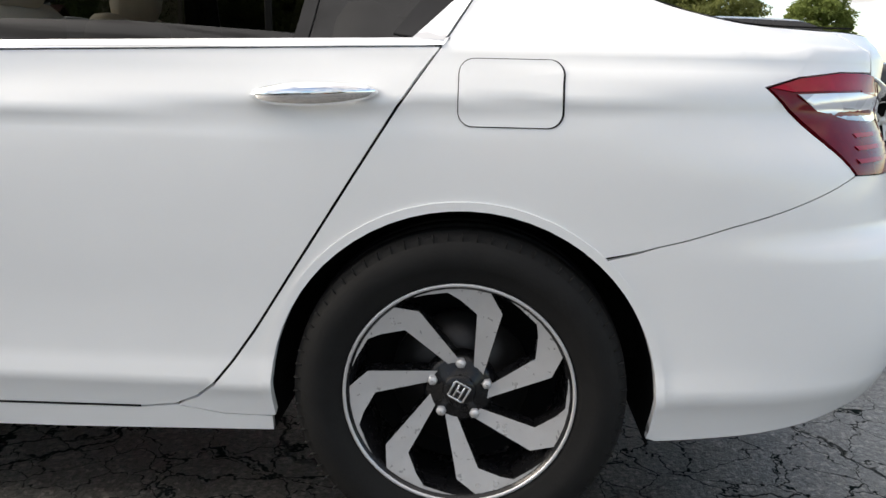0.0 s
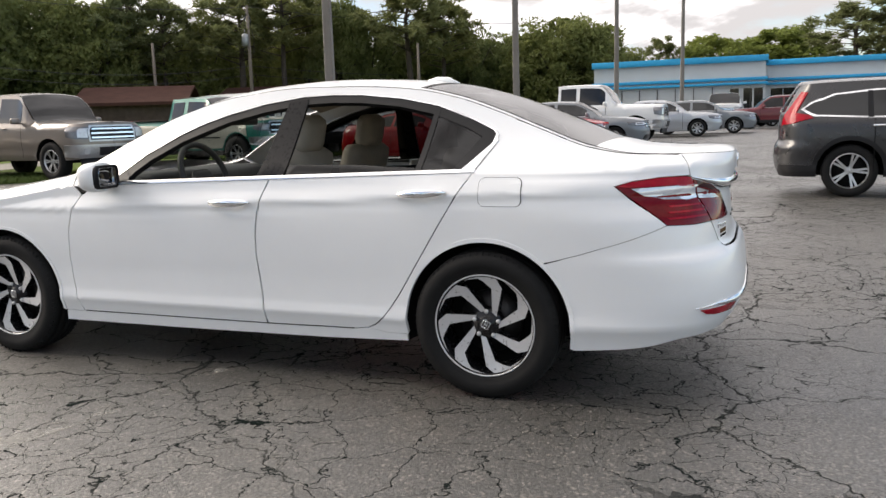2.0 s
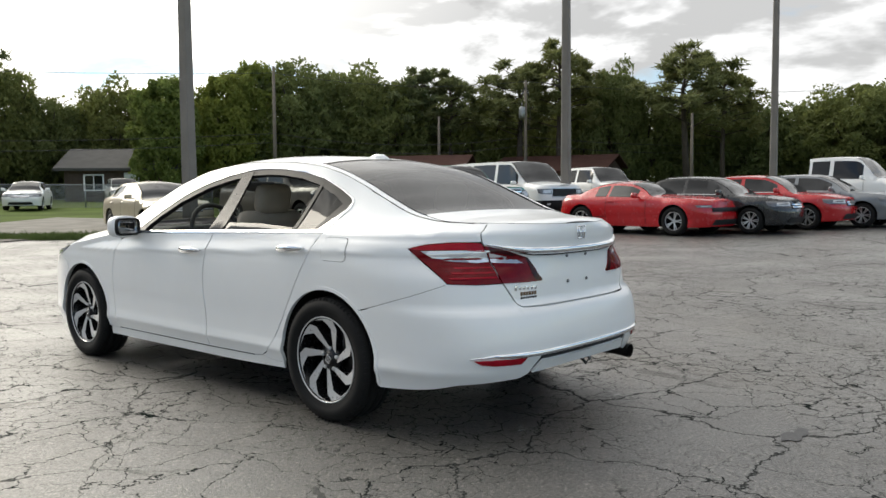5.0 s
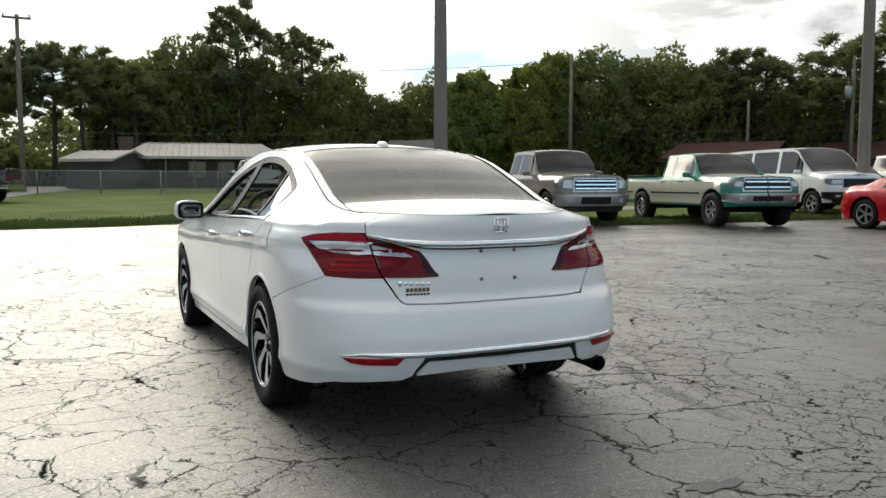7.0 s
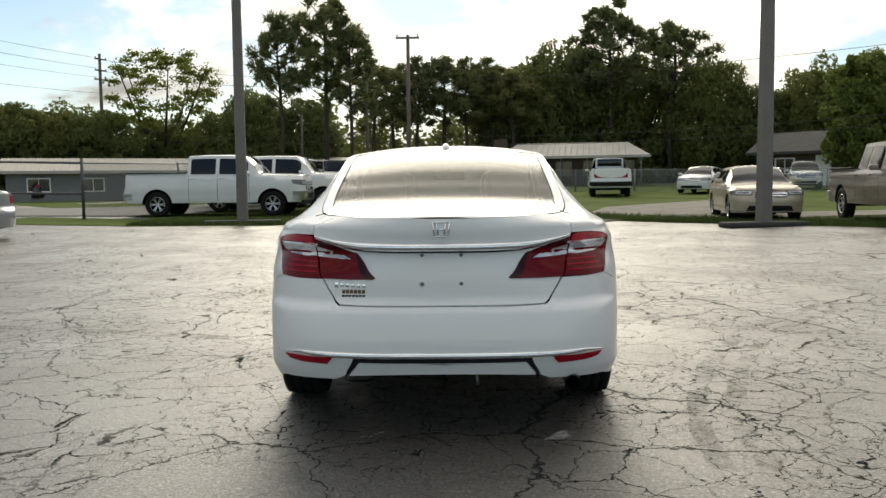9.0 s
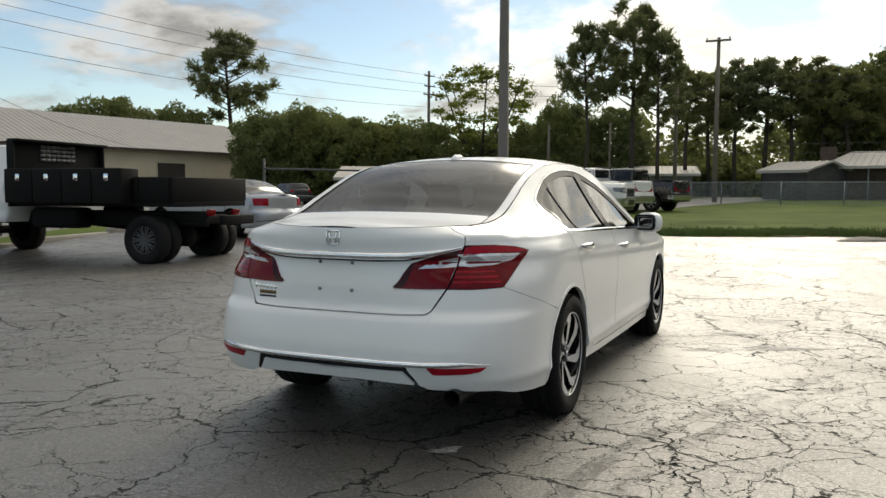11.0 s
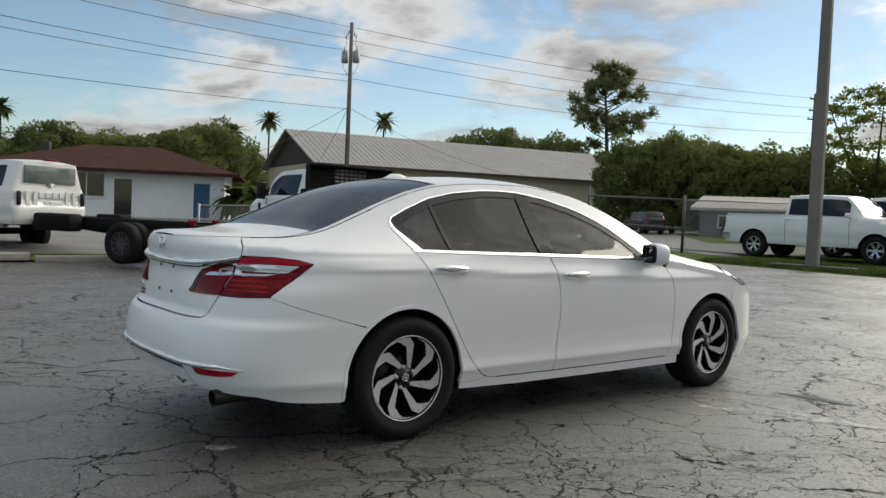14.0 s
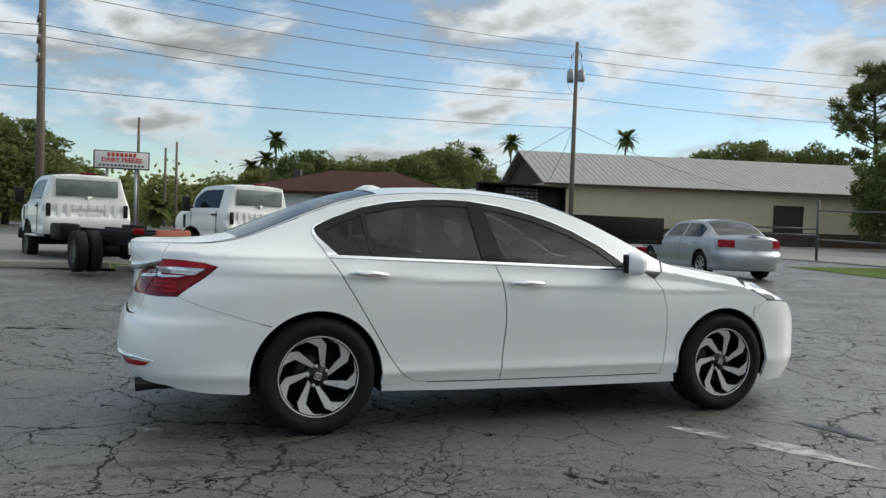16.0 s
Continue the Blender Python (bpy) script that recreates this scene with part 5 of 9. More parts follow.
        if a - yr > 0.25:
            skin("boot_lid", sh.deck(yr + 0.03, a, 6, 10), paint, car)
    # side windows
    def pane(name, y0, y1, cut=0.0):
        zt = lambda y: ez(y) - s.get("rail", 0.075)
        zlo = lambda y: float(sh.belt(y)) + 0.035
        ys = np.linspace(y0, y1, 9)
        hi = [("y", y, max(zt(y), zlo(y) + 0.02)) for y in ys]
        q = sh.panel([("y", ys[-1], zlo(ys[-1]))] + [("y", ys[0], zlo(ys[0]))] + hi, step=seg, lift=0.006, flange=0.006)
        skin(name, q, AUTO_GLASS, car)
        skin(name, mirrored(q), AUTO_GLASS, car)
    if s.get("sweep"):
        mid = (sum(q[0] for q in s["sweep"]) / len(s["sweep"]), sum(q[1] for q in s["sweep"]) / len(s["sweep"]))
        q = sh.panel([("y", y, z) for y, z in s["sweep"]], step=0.08, lift=0.007, flange=0.006)
        q2 = sh.panel([("y", mid[0] + (y - mid[0]) * 1.035, mid[1] + (z - mid[1]) * 1.14) for y, z in s["sweep"]], step=0.08, lift=0.003, flange=0.004)
        for pc, pd in ((q, q2), (mirrored(q), mirrored(q2))):
            fr = skin("window_surround", pd, CHROME, car, "chrome window surround")
            skin("side_window", pc, AUTO_GLASS, fr)
        for y in (0.20, 1.05):
            q = sh.panel([("y", y, 1.07), ("y", y + 0.07, 1.07), ("y", y + 0.05, 1.42), ("y", y - 0.01, 1.42)], step=0.08, lift=0.010, flange=0)
            for pc in (q, mirrored(q)):
                skin("window_post", pc, BLACK_TRIM, car)
    else:
        for y0, y1 in s["panes"]:
            pane("side_window", y0, y1)
    if s.get("bright") and not s.get("sweep"):
        zlo = lambda y: float(sh.belt(y)) + 0.012
        y0, y1 = s["panes"][0][0], s["panes"][-1][1]
        q = sh.panel([("y", y0, zlo(y0)), ("y", y1, zlo(y1)), ("y", y1, zlo(y1) + 0.012), ("y", y0, zlo(y0) + 0.012)], step=seg, lift=0.008)
        for pc in (q, mirrored(q)):
            skin("window_moulding", pc, BUMPER_CHROME, car)
    for y in s.get("cuts", ()):
        q = sh.panel([("y", y, lo + 0.07), ("y", y + 0.012, lo + 0.07), ("y", y + 0.012, zb - 0.01), ("y", y, zb - 0.01)], step=seg, lift=0.002, flange=0)
        skin("door_gap", q, UNDERBODY, car)
        skin("door_gap", mirrored(q), UNDERBODY, car)
    for y in s.get("handles", ()):
        for sd in (1, -1):
            bm = bmesh.new()
            x = float(sh.flank(np.array(y), np.array(zb - 0.10)))
            box(bm, sd * (x + 0.02), y, zb - 0.10, 0.03, 0.20, 0.028, 0.008)
            part("door_handle", bm, CHROME if s.get("bright") else paint, car)
    for sd in (1, -1):
        bm = bmesh.new()
        box(bm, sd * (s["w"] + 0.10), d - 0.38, zb + 0.06, 0.20, 0.11, s.get("mirror", 0.13), 0.035)
        box(bm, sd * (s["w"] - 0.02), d - 0.36, zb + 0.01, 0.14, 0.05, 0.04, 0.01)
        part("side_mirror", bm, s.get("mirror_mat", paint), car)
    # nose
    g = s["grille"]
    q = sh.panel([("n", 0.0, g[1]), ("n", g[0], g[1]), ("n", g[0] * 0.97, g[2]), ("n", 0.0, g[2])], step=0.08, lift=0.010)
    gr = skin("grille", joined(q, mirrored(q)), GRILLE_BLACK, car)
    if s.get("chin"):
        q = sh.panel([("n", 0.0, g[1] - 0.035), ("n", g[0] + 0.035, g[1] - 0.035), ("n", g[0] + 0.03, g[2] + 0.035), ("n", 0.0, g[2] + 0.035)], step=0.08, lift=0.005)
        skin("grille_frame", joined(q, mirrored(q)), s.get("framemat", BUMPER_CHROME), car)
        z0, z1 = s["chin"]
        if s.get("valance", True):
            q = sh.panel([("n", 0.0, z0 - 0.16), ("n", s["w"] * 0.8, z0 - 0.16), ("n", s["w"] * 0.84, z0), ("n", 0.0, z0)], step=0.1, lift=0.03, flange=0.05)
            skin("lower_valance", joined(q, mirrored(q)), BLACK_TRIM, car)
        q = sh.panel([("n", 0.0, z0 + 0.05), ("n", s["w"] * 0.42, z0 + 0.05), ("n", s["w"] * 0.42, z1 - 0.06), ("n", 0.0, z1 - 0.06)], step=0.1, lift=0.056)
        skin("bumper_slot", joined(q, mirrored(q)), GRILLE_BLACK, car)
        q = sh.panel([("n", s["w"] * 0.66, z0 + 0.08), ("n", s["w"] * 0.78, z0 + 0.08), ("n", s["w"] * 0.78, z1 - 0.08), ("n", s["w"] * 0.66, z1 - 0.08)], step=0.1, lift=0.056)
        for pc in (q, mirrored(q)):
            skin("fog_lamp", pc, LAMP_CLEAR, car)
    for i in range(g[3]):
        z = g[1] + (g[2] - g[1]) * (i + 0.5) / g[3]
        q = sh.panel([("n", 0.0, z - 0.018), ("n", g[0] * 0.98, z - 0.018), ("n", g[0] * 0.98, z + 0.018), ("n", 0.0, z + 0.018)], step=0.1, lift=0.03, flange=0.025)
        skin("grille_bar", joined(q, mirrored(q)), s.get("barmat", CHROME), gr)
    h = s["head"]
    q = sh.panel([("n", h[0], h[1]), ("n", s["w"] * 0.93, h[1] + 0.01), ("y", yf - h[3], h[1] + 0.05), ("y", yf - h[3] - 0.05, h[2]), ("n", s["w"] * 0.9, h[2]), ("n", h[0], h[2])], step=0.06, lift=0.008)
    q2 = sh.panel([("n", h[0] + 0.03, h[1] + 0.03), ("n", s["w"] * 0.88, h[1] + 0.04), ("n", s["w"] * 0.86, h[2] - 0.04), ("n", h[0] + 0.03, h[2] - 0.03)], step=0.06, lift=0.012)
    for pc, pd in ((q, q2), (mirrored(q), mirrored(q2))):
        hl = skin("headlight", pc, LAMP_SMOKE, car)
        skin("reflector_bowl", pd, LAMP_CLEAR, hl)
    if s.get("chin"):
        z0, z1 = s["chin"]
        q = sh.panel([("n", 0.0, z0), ("n", s["w"] * 0.8, z0), ("y", yf - 0.35, z0 + 0.03), ("y", yf - 0.35, z1), ("n", s["w"] * 0.8, z1), ("n", 0.0, z1)], step=0.08, lift=0.05, flange=0.06)
        skin("front_bumper", joined(q, mirrored(q)), s.get("chinmat", BUMPER_CHROME), car)
    else:
        q = sh.panel([("n", 0.0, lo + 0.06), ("n", s["w"] * 0.62, lo + 0.06), ("n", s["w"] * 0.55, lo + 0.19), ("n", 0.0, lo + 0.19)], step=0.08, lift=0.008)
        skin("lower_grille", joined(q, mirrored(q)), GRILLE_BLACK, car)
    # tail
    tl = s["tail"]
    q = sh.panel([("x", tl[0], tl[1]), ("x", s["w"] * 0.9, tl[1]), ("y", yr + tl[3], tl[1] + 0.02), ("y", yr + tl[3] + 0.05, tl[2]), ("x", s["w"] * 0.88, tl[2]), ("x", tl[0], tl[2])], step=0.06, lift=0.008)
    if s.get("ltail"):
        q = sh.panel([("x", 0.60, 0.98), ("y", yr + 0.25, 1.00), ("y", yr + 0.52, 1.07), ("y", yr + 0.48, 1.11), ("y", yr + 0.30, 1.15), ("y", yr + 0.44, 1.42), ("y", yr + 0.36, 1.43), ("y", yr + 0.22, 1.22), ("x", 0.62, 1.13)], step=0.05, lift=0.012)
    for pc in (q, mirrored(q)):
        skin("tail_light", pc, RED_BRIGHT, car)
    if s.get("rchin"):
        z0, z1 = s["rchin"]
        q = sh.panel([("x", 0.0, z0), ("x", s["w"] * 0.8, z0), ("y", yr + 0.3, z0 + 0.03), ("y", yr + 0.3, z1), ("x", s["w"] * 0.8, z1), ("x", 0.0, z1)], step=0.08, lift=0.05, flange=0.06)
        skin("rear_bumper", joined(q, mirrored(q)), s.get("rchinmat", BUMPER_CHROME), car)
    if s.get("clad"):
        q = sh.panel([("y", yr + 0.1, lo - 0.0), ("y", -ar - 0.02, lo)] + arch(0, r, ar, 180 - an, an, 12) + arch(wb, r, ar, 180 - an, an, 12) + [("y", yf - 0.15, lo), ("y", yf - 0.15, lo + 0.14)] + arch(wb, r, ar + 0.06, 10, 170, 12) + arch(0, r, ar + 0.06, 10, 170, 12) + [("y", yr + 0.1, lo + 0.16)], step=seg, lift=0.012)
        skin("cladding", joined(q, mirrored(q)), BLACK_TRIM, car)
    # underside and wheels
    bm = bmesh.new()
    box(bm, 0, (yr + yf) / 2, lo + 0.10, s["w"] * 1.2, yf - yr - 0.5, 0.22, 0.05)
    box(bm, 0, wb / 2, lo + 0.22, s["w"] * 1.8, wb - 2 * ar - 0.05, 0.30, 0.05)
    box(bm, 0, 0, r, s["w"] * 1.6, 0.14, 0.14, 0.04)
    box(bm, 0, wb, r, s["w"] * 1.6, 0.14, 0.14, 0.04)
    part("underbody", bm, UNDERBODY, car)
    for cy in (0.0, wb):
        for sd in (1, -1):
            bm = bmesh.new()
            ring = [bm.verts.new((sd * s["w"] * 0.95, cy + (ar + 0.01) * math.cos(math.pi * i / 14), r + (ar + 0.01) * math.sin(math.pi * i / 14))) for i in range(15)]
            back = [bm.verts.new((sd * s["w"] * 0.6, v.co.y, v.co.z)) for v in ring]
            for i in range(14):
                bm.faces.new((ring[i], ring[i + 1], back[i + 1], back[i]))
            bm.faces.new(back)
            part("wheel_housing", bm, UNDERBODY, car)
    for y in (0.0, wb):
        for sd in (1, -1):
            road_wheel(car, sd * (s["w"] - s.get("tw", 0.235) / 2 - 0.02 + s.get("poke", 0)), y, r, s.get("tw", 0.235), sd, s.get("rim", ALLOY_PLAIN), s.get("spokes", 5), s.get("rr", 0.66))
    return car


PICKUP = dict(w=1.0, rear=-1.12, front=4.75, belt=1.33, roof=2.0, hood=1.35, deck=1.42, glass0=0.95, glass1=1.02, screen1=2.75, cowl=3.35, sill=0.45, wb=3.73, r=0.41, tw=0.275, bed=True, roofx=0.74, deckx=0.93, nose=0.02, drop=0.06, corner=9, fcorner=5.5, rc=0.3, fc=0.55,
              panes=((1.10, 1.90), (2.02, 2.95)), cuts=(1.03, 1.96, 2.98), handles=(1.15, 2.12), grille=(0.56, 0.86, 1.12, 4), head=(0.60, 0.98, 1.16, 0.35), chin=(0.52, 0.80), rchin=(0.55, 0.76), tail=(0.80, 0.93, 1.30, 0.03), rake=0.10, archgap=0.08, rim=ALLOY_PLAIN, spokes=6, rr=0.6, bright=True, rail=0.085)
F_TRUCK = dict(PICKUP, belt=1.28, hood=1.30, deck=1.36, roof=2.0, r=0.43, rear=-1.18, front=4.60, wb=3.68, screen1=2.50, cowl=3.10, glass0=1.05, glass1=1.12, panes=((1.20, 1.72), (1.84, 2.70)), cuts=(1.13, 1.78, 2.72), grille=(0.58, 0.88, 1.17, 3), head=(0.62, 0.90, 1.17, 0.30), chin=(0.50, 0.78), bright=False)
OLD_TRUCK = dict(PICKUP, w=0.97, rear=-1.15, front=4.42, wb=3.59, belt=1.22, roof=1.86, hood=1.26, deck=1.28, screen1=2.35, cowl=2.95, glass0=1.0, glass1=1.07, panes=((1.15, 1.58), (1.72, 2.58)), cuts=(1.10, 1.66, 2.60), grille=(0.62, 0.90, 1.16, 2), head=(0.64, 0.95, 1.14, 0.22), chin=(0.60, 0.82), chinmat=BUMPER_CHROME, valance=False, sill=0.50, r=0.42, tw=0.32, poke=0.06, rr=0.52, fcorner=7, bright=False)
SUV = dict(w=0.925, rear=-0.98, front=3.60, belt=1.06, roof=1.68, hood=1.06, deck=1.14, glass0=-0.82, glass1=-0.38, screen1=1.60, cowl=2.42, sill=0.28, wb=2.66, r=0.355, roofx=0.72, deckx=0.88, nose=0.06, drop=0.16, corner=4.0, panes=((-0.45, 0.15), (0.24, 1.00), (1.10, 2.02)), cuts=(0.28, 1.05, 2.2), handles=(0.36, 1.16), rc=0.6,
           grille=(0.50, 0.66, 0.84, 2), head=(0.45, 0.76, 0.90, 0.45), tail=(0.62, 0.98, 1.16, 0.22), rake=0.55, clad=True, bright=True, spokes=5, rail=0.07, rr=0.68)
CUV = dict(SUV, roof=1.60, rake=0.36, glass0=-0.90, glass1=-0.62, roofx=0.74, ltail=True, corner=3.4, sweep=((-0.58, 1.20), (-0.42, 1.115), (0.2, 1.085), (1.9, 1.06), (1.98, 1.085), (1.70, 1.32), (1.50, 1.395), (1.0, 1.425), (0.3, 1.42), (-0.2, 1.375), (-0.46, 1.285)))
SEDAN_S = dict(w=0.91, rear=-1.05, front=3.70, belt=0.98, roof=1.46, hood=0.95, deck=1.06, glass0=-0.42, glass1=0.38, screen1=1.55, cowl=2.40, sill=0.22, wb=2.77, r=0.33, roofx=0.66, deckx=0.74, nose=0.07, drop=0.17, corner=3.4, fcorner=2.8, panes=((0.05, 0.95), (1.05, 1.95)), cuts=(0.2, 1.02, 2.2), handles=(0.28, 1.2),
               grille=(0.40, 0.62, 0.74, 2), head=(0.42, 0.66, 0.80, 0.50), tail=(0.50, 0.78, 0.96, 0.30), bright=True, spokes=7, rail=0.055)
COUPE = dict(SEDAN_S, w=0.948, rear=-0.98, front=3.80, belt=0.93, roof=1.35, hood=0.96, deck=1.02, glass0=-0.25, glass1=0.62, screen1=1.40, cowl=2.15, wb=2.81, r=0.35, panes=((0.42, 0.78), (0.86, 1.72)), cuts=(0.80, 2.02), handles=(0.96,), grille=(0.62, 0.58, 0.68, 1), barmat=GRILLE_BLACK, head=(0.60, 0.68, 0.74, 0.40), tail=(0.40, 0.78, 0.90, 0.06), bright=False, spokes=5, roofx=0.60, nose=0.05, drop=0.14, sill=0.2)
VAN = dict(w=1.0, rear=-1.35, front=4.25, belt=1.25, roof=2.08, hood=1.30, deck=1.36, glass0=-1.28, glass1=-1.20, screen1=2.45, cowl=3.30, sill=0.40, wb=3.43, r=0.38, roofx=0.80, deckx=0.94, nose=0.03, drop=0.10, corner=8, fcorner=4.5, rc=0.35, fc=0.6, panes=((-1.0, 0.3), (0.45, 1.7), (1.85, 2.95)), cuts=(1.78, 3.0), handles=(1.95,), grille=(0.55, 0.85, 1.10, 3), barmat=GRILLE_BLACK, head=(0.58, 0.92, 1.10, 0.25), chin=(0.50, 0.72), chinmat=BLACK_TRIM, tail=(0.86, 0.9, 1.3, 0.03), rake=0.1, rr=0.58, archgap=0.08)


def park(spec, x, y, rz, where="front_right"):
    """A pose that puts one wheel of the vehicle at (x, y)."""
    wb = spec["wb"]
    off = {"front_right": (spec["w"] - 0.1, wb), "rear_right": (spec["w"] - 0.1, 0), "front_left": (-spec["w"] + 0.1, wb), "rear_left": (-spec["w"] + 0.1, 0)}[where]
    m = pose(0, 0, 0, 0, 0, rz)
    d = m @ Vector((off[0], off[1], 0))
    cx, cy = x - d.x, y - d.y
    mid = m @ Vector((0, wb / 2, 0))
    return pose(cx, cy, ground_z(cx + mid.x, cy + mid.y), 0, 0, rz)


vehicle("pickup_truck", PICKUP, park(PICKUP, -5.95, 21.4, -90, "front_right"), FLEET_WHITE, "white crew-cab pickup truck with chrome bumper parked on grass", "pickup truck", "white pickup trucks")
vehicle("pickup_truck", PICKUP, park(PICKUP, -4.75, 24.0, -92, "front_right"), FLEET_WHITE, "white crew-cab pickup truck with chrome bumper parked on grass", "pickup truck", "white pickup trucks")
vehicle("pickup_truck", PICKUP, stand(-6.15, 28.4, 76), FLEET_WHITE, "white crew-cab pickup truck with tailgate towards the lot", "pickup truck", "white pickup trucks")
vehicle("pickup_truck", PICKUP, stand(-5.4, 31.5, 74), FLEET_WHITE, "white crew-cab pickup truck with tailgate towards the lot", "pickup truck", "white pickup trucks")
vehicle("pickup_truck", PICKUP, stand(-4.2, 34.4, 74), P_BLACK, "black crew-cab pickup truck parked beyond the white ones", "pickup truck")
vehicle("pickup_truck", F_TRUCK, park(F_TRUCK, 9.8, 13.65, 172, "front_right"), P_BRONZE, "bronze extended-cab pickup truck on the grass edge", "pickup truck")
vehicle("pickup_truck", OLD_TRUCK, park(OLD_TRUCK, 12.75, 10.75, 168, "front_right"), P_GREEN, "old green and cream extended-cab pickup truck with big tyres", "pickup truck", low_paint=P_CREAM)
vehicle("van", VAN, park(VAN, 18.4, 12.6, 168, "front_right"), FLEET_WHITE, "white passenger van beside the green pickup truck", "van")
vehicle("suv", SUV, stand(23.0, 16.5, 175), P_DARKGREY, "dark grey sport utility vehicle beside the van", "car")
vehicle("pickup_truck", PICKUP, stand(27.0, 17.0, 165), FLEET_WHITE, "white crew-cab pickup truck under the trees", "pickup truck")
vehicle("sedan", SEDAN_S, stand(31.5, 16.5, 160), FLEET_WHITE, "white sedan under the trees", "car")
vehicle("coupe", COUPE, park(COUPE, 15.2, 5.85, 175, "front_right"), P_RED, "bright red two-door sports coupe on the asphalt", "car", "cars in the row")
vehicle("sedan", SEDAN_S, park(SEDAN_S, 16.6, 4.5, 180, "front_right"), P_BLACK, "black sedan parked beside the red coupe", "car", "cars in the row")
vehicle("sedan", SEDAN_S, park(SEDAN_S, 18.8, 3.85, 180, "front_right"), P_RED, "red sedan parked in the row", "car", "cars in the row")
vehicle("sedan", SEDAN_S, park(SEDAN_S, 20.3, 2.9, 180, "front_right"), P_GREY, "grey sedan parked between the red sedan and a white truck", "car", "cars in the row")
vehicle("pickup_truck", F_TRUCK, park(F_TRUCK, 23.3, 2.7, 180, "front_right"), FLEET_WHITE, "white crew-cab pickup truck parked in the row", "pickup truck", "cars in the row")
vehicle("sedan", SEDAN_S, park(SEDAN_S, 29.5, 1.15, 182, "front_right"), P_SILVER, "silver-grey hatchback sedan parked in the row", "car", "cars in the row")
vehicle("sedan", SEDAN_S, park(SEDAN_S, 33.2, -0.1, 182, "front_right"), P_GREY, "dark grey sedan parked in the row", "car", "cars in the row")
vehicle("suv", SUV, stand(42.5, -3.2, 8), P_MAROON, "maroon sport utility truck before the blue building", "car")
vehicle("suv", SUV, stand(48.0, -4.0, 20), FLEET_WHITE, "white sport utility vehicle before the blue building", "car")
vehicle("pickup_truck", PICKUP, stand(49.5, 0.8, 90), FLEET_WHITE, "white pickup truck before the blue building", "pickup truck")
vehicle("suv", CUV, park(CUV, 8.15, -2.25, 178, "rear_right"), P_DARKGREY, "dark grey compact sport utility vehicle on the asphalt", "car", seg=0.07)
vehicle("sedan", SEDAN_S, park(SEDAN_S, 7.2, 16.95, 171, "front_right"), P_GOLD, "gold beige sedan on the grass edge beside the lamp post", "car", seg=0.08)
vehicle("pickup_truck", dict(PICKUP, rchinmat=BLACK_TRIM), stand(7.6, 36.5, -8), FLEET_WHITE, "white pickup truck on the far grass", "pickup truck")
vehicle("sedan", SEDAN_S, stand(14.0, 41.5, 150), FLEET_WHITE, "white sedan on the far grass", "car")
vehicle("suv", SUV, stand(21.6, 47.0, 160), FLEET_WHITE, "white sport utility vehicle by a far house", "car")
vehicle("sedan", SEDAN_S, park(SEDAN_S, -11.2, 12.3, 80, "rear_left"), P_SILVER, "silver sedan parked by the gate", "car", seg=0.08)
for i, (px, py, rz, pm) in enumerate(((-33, 47, 60, P_DARKGREY), (-29, 51, 60, P_BLACK), (-25.5, 55, 60, P_MAROON), (-21, 58, 62, P_SILVER), (-16.5, 60, 62, P_DARKGREY))):
    vehicle("suv", SUV, stand(px, py, rz), pm, "dark vehicle parked before a low metal-roofed building", "car", "vehicles by the low building")


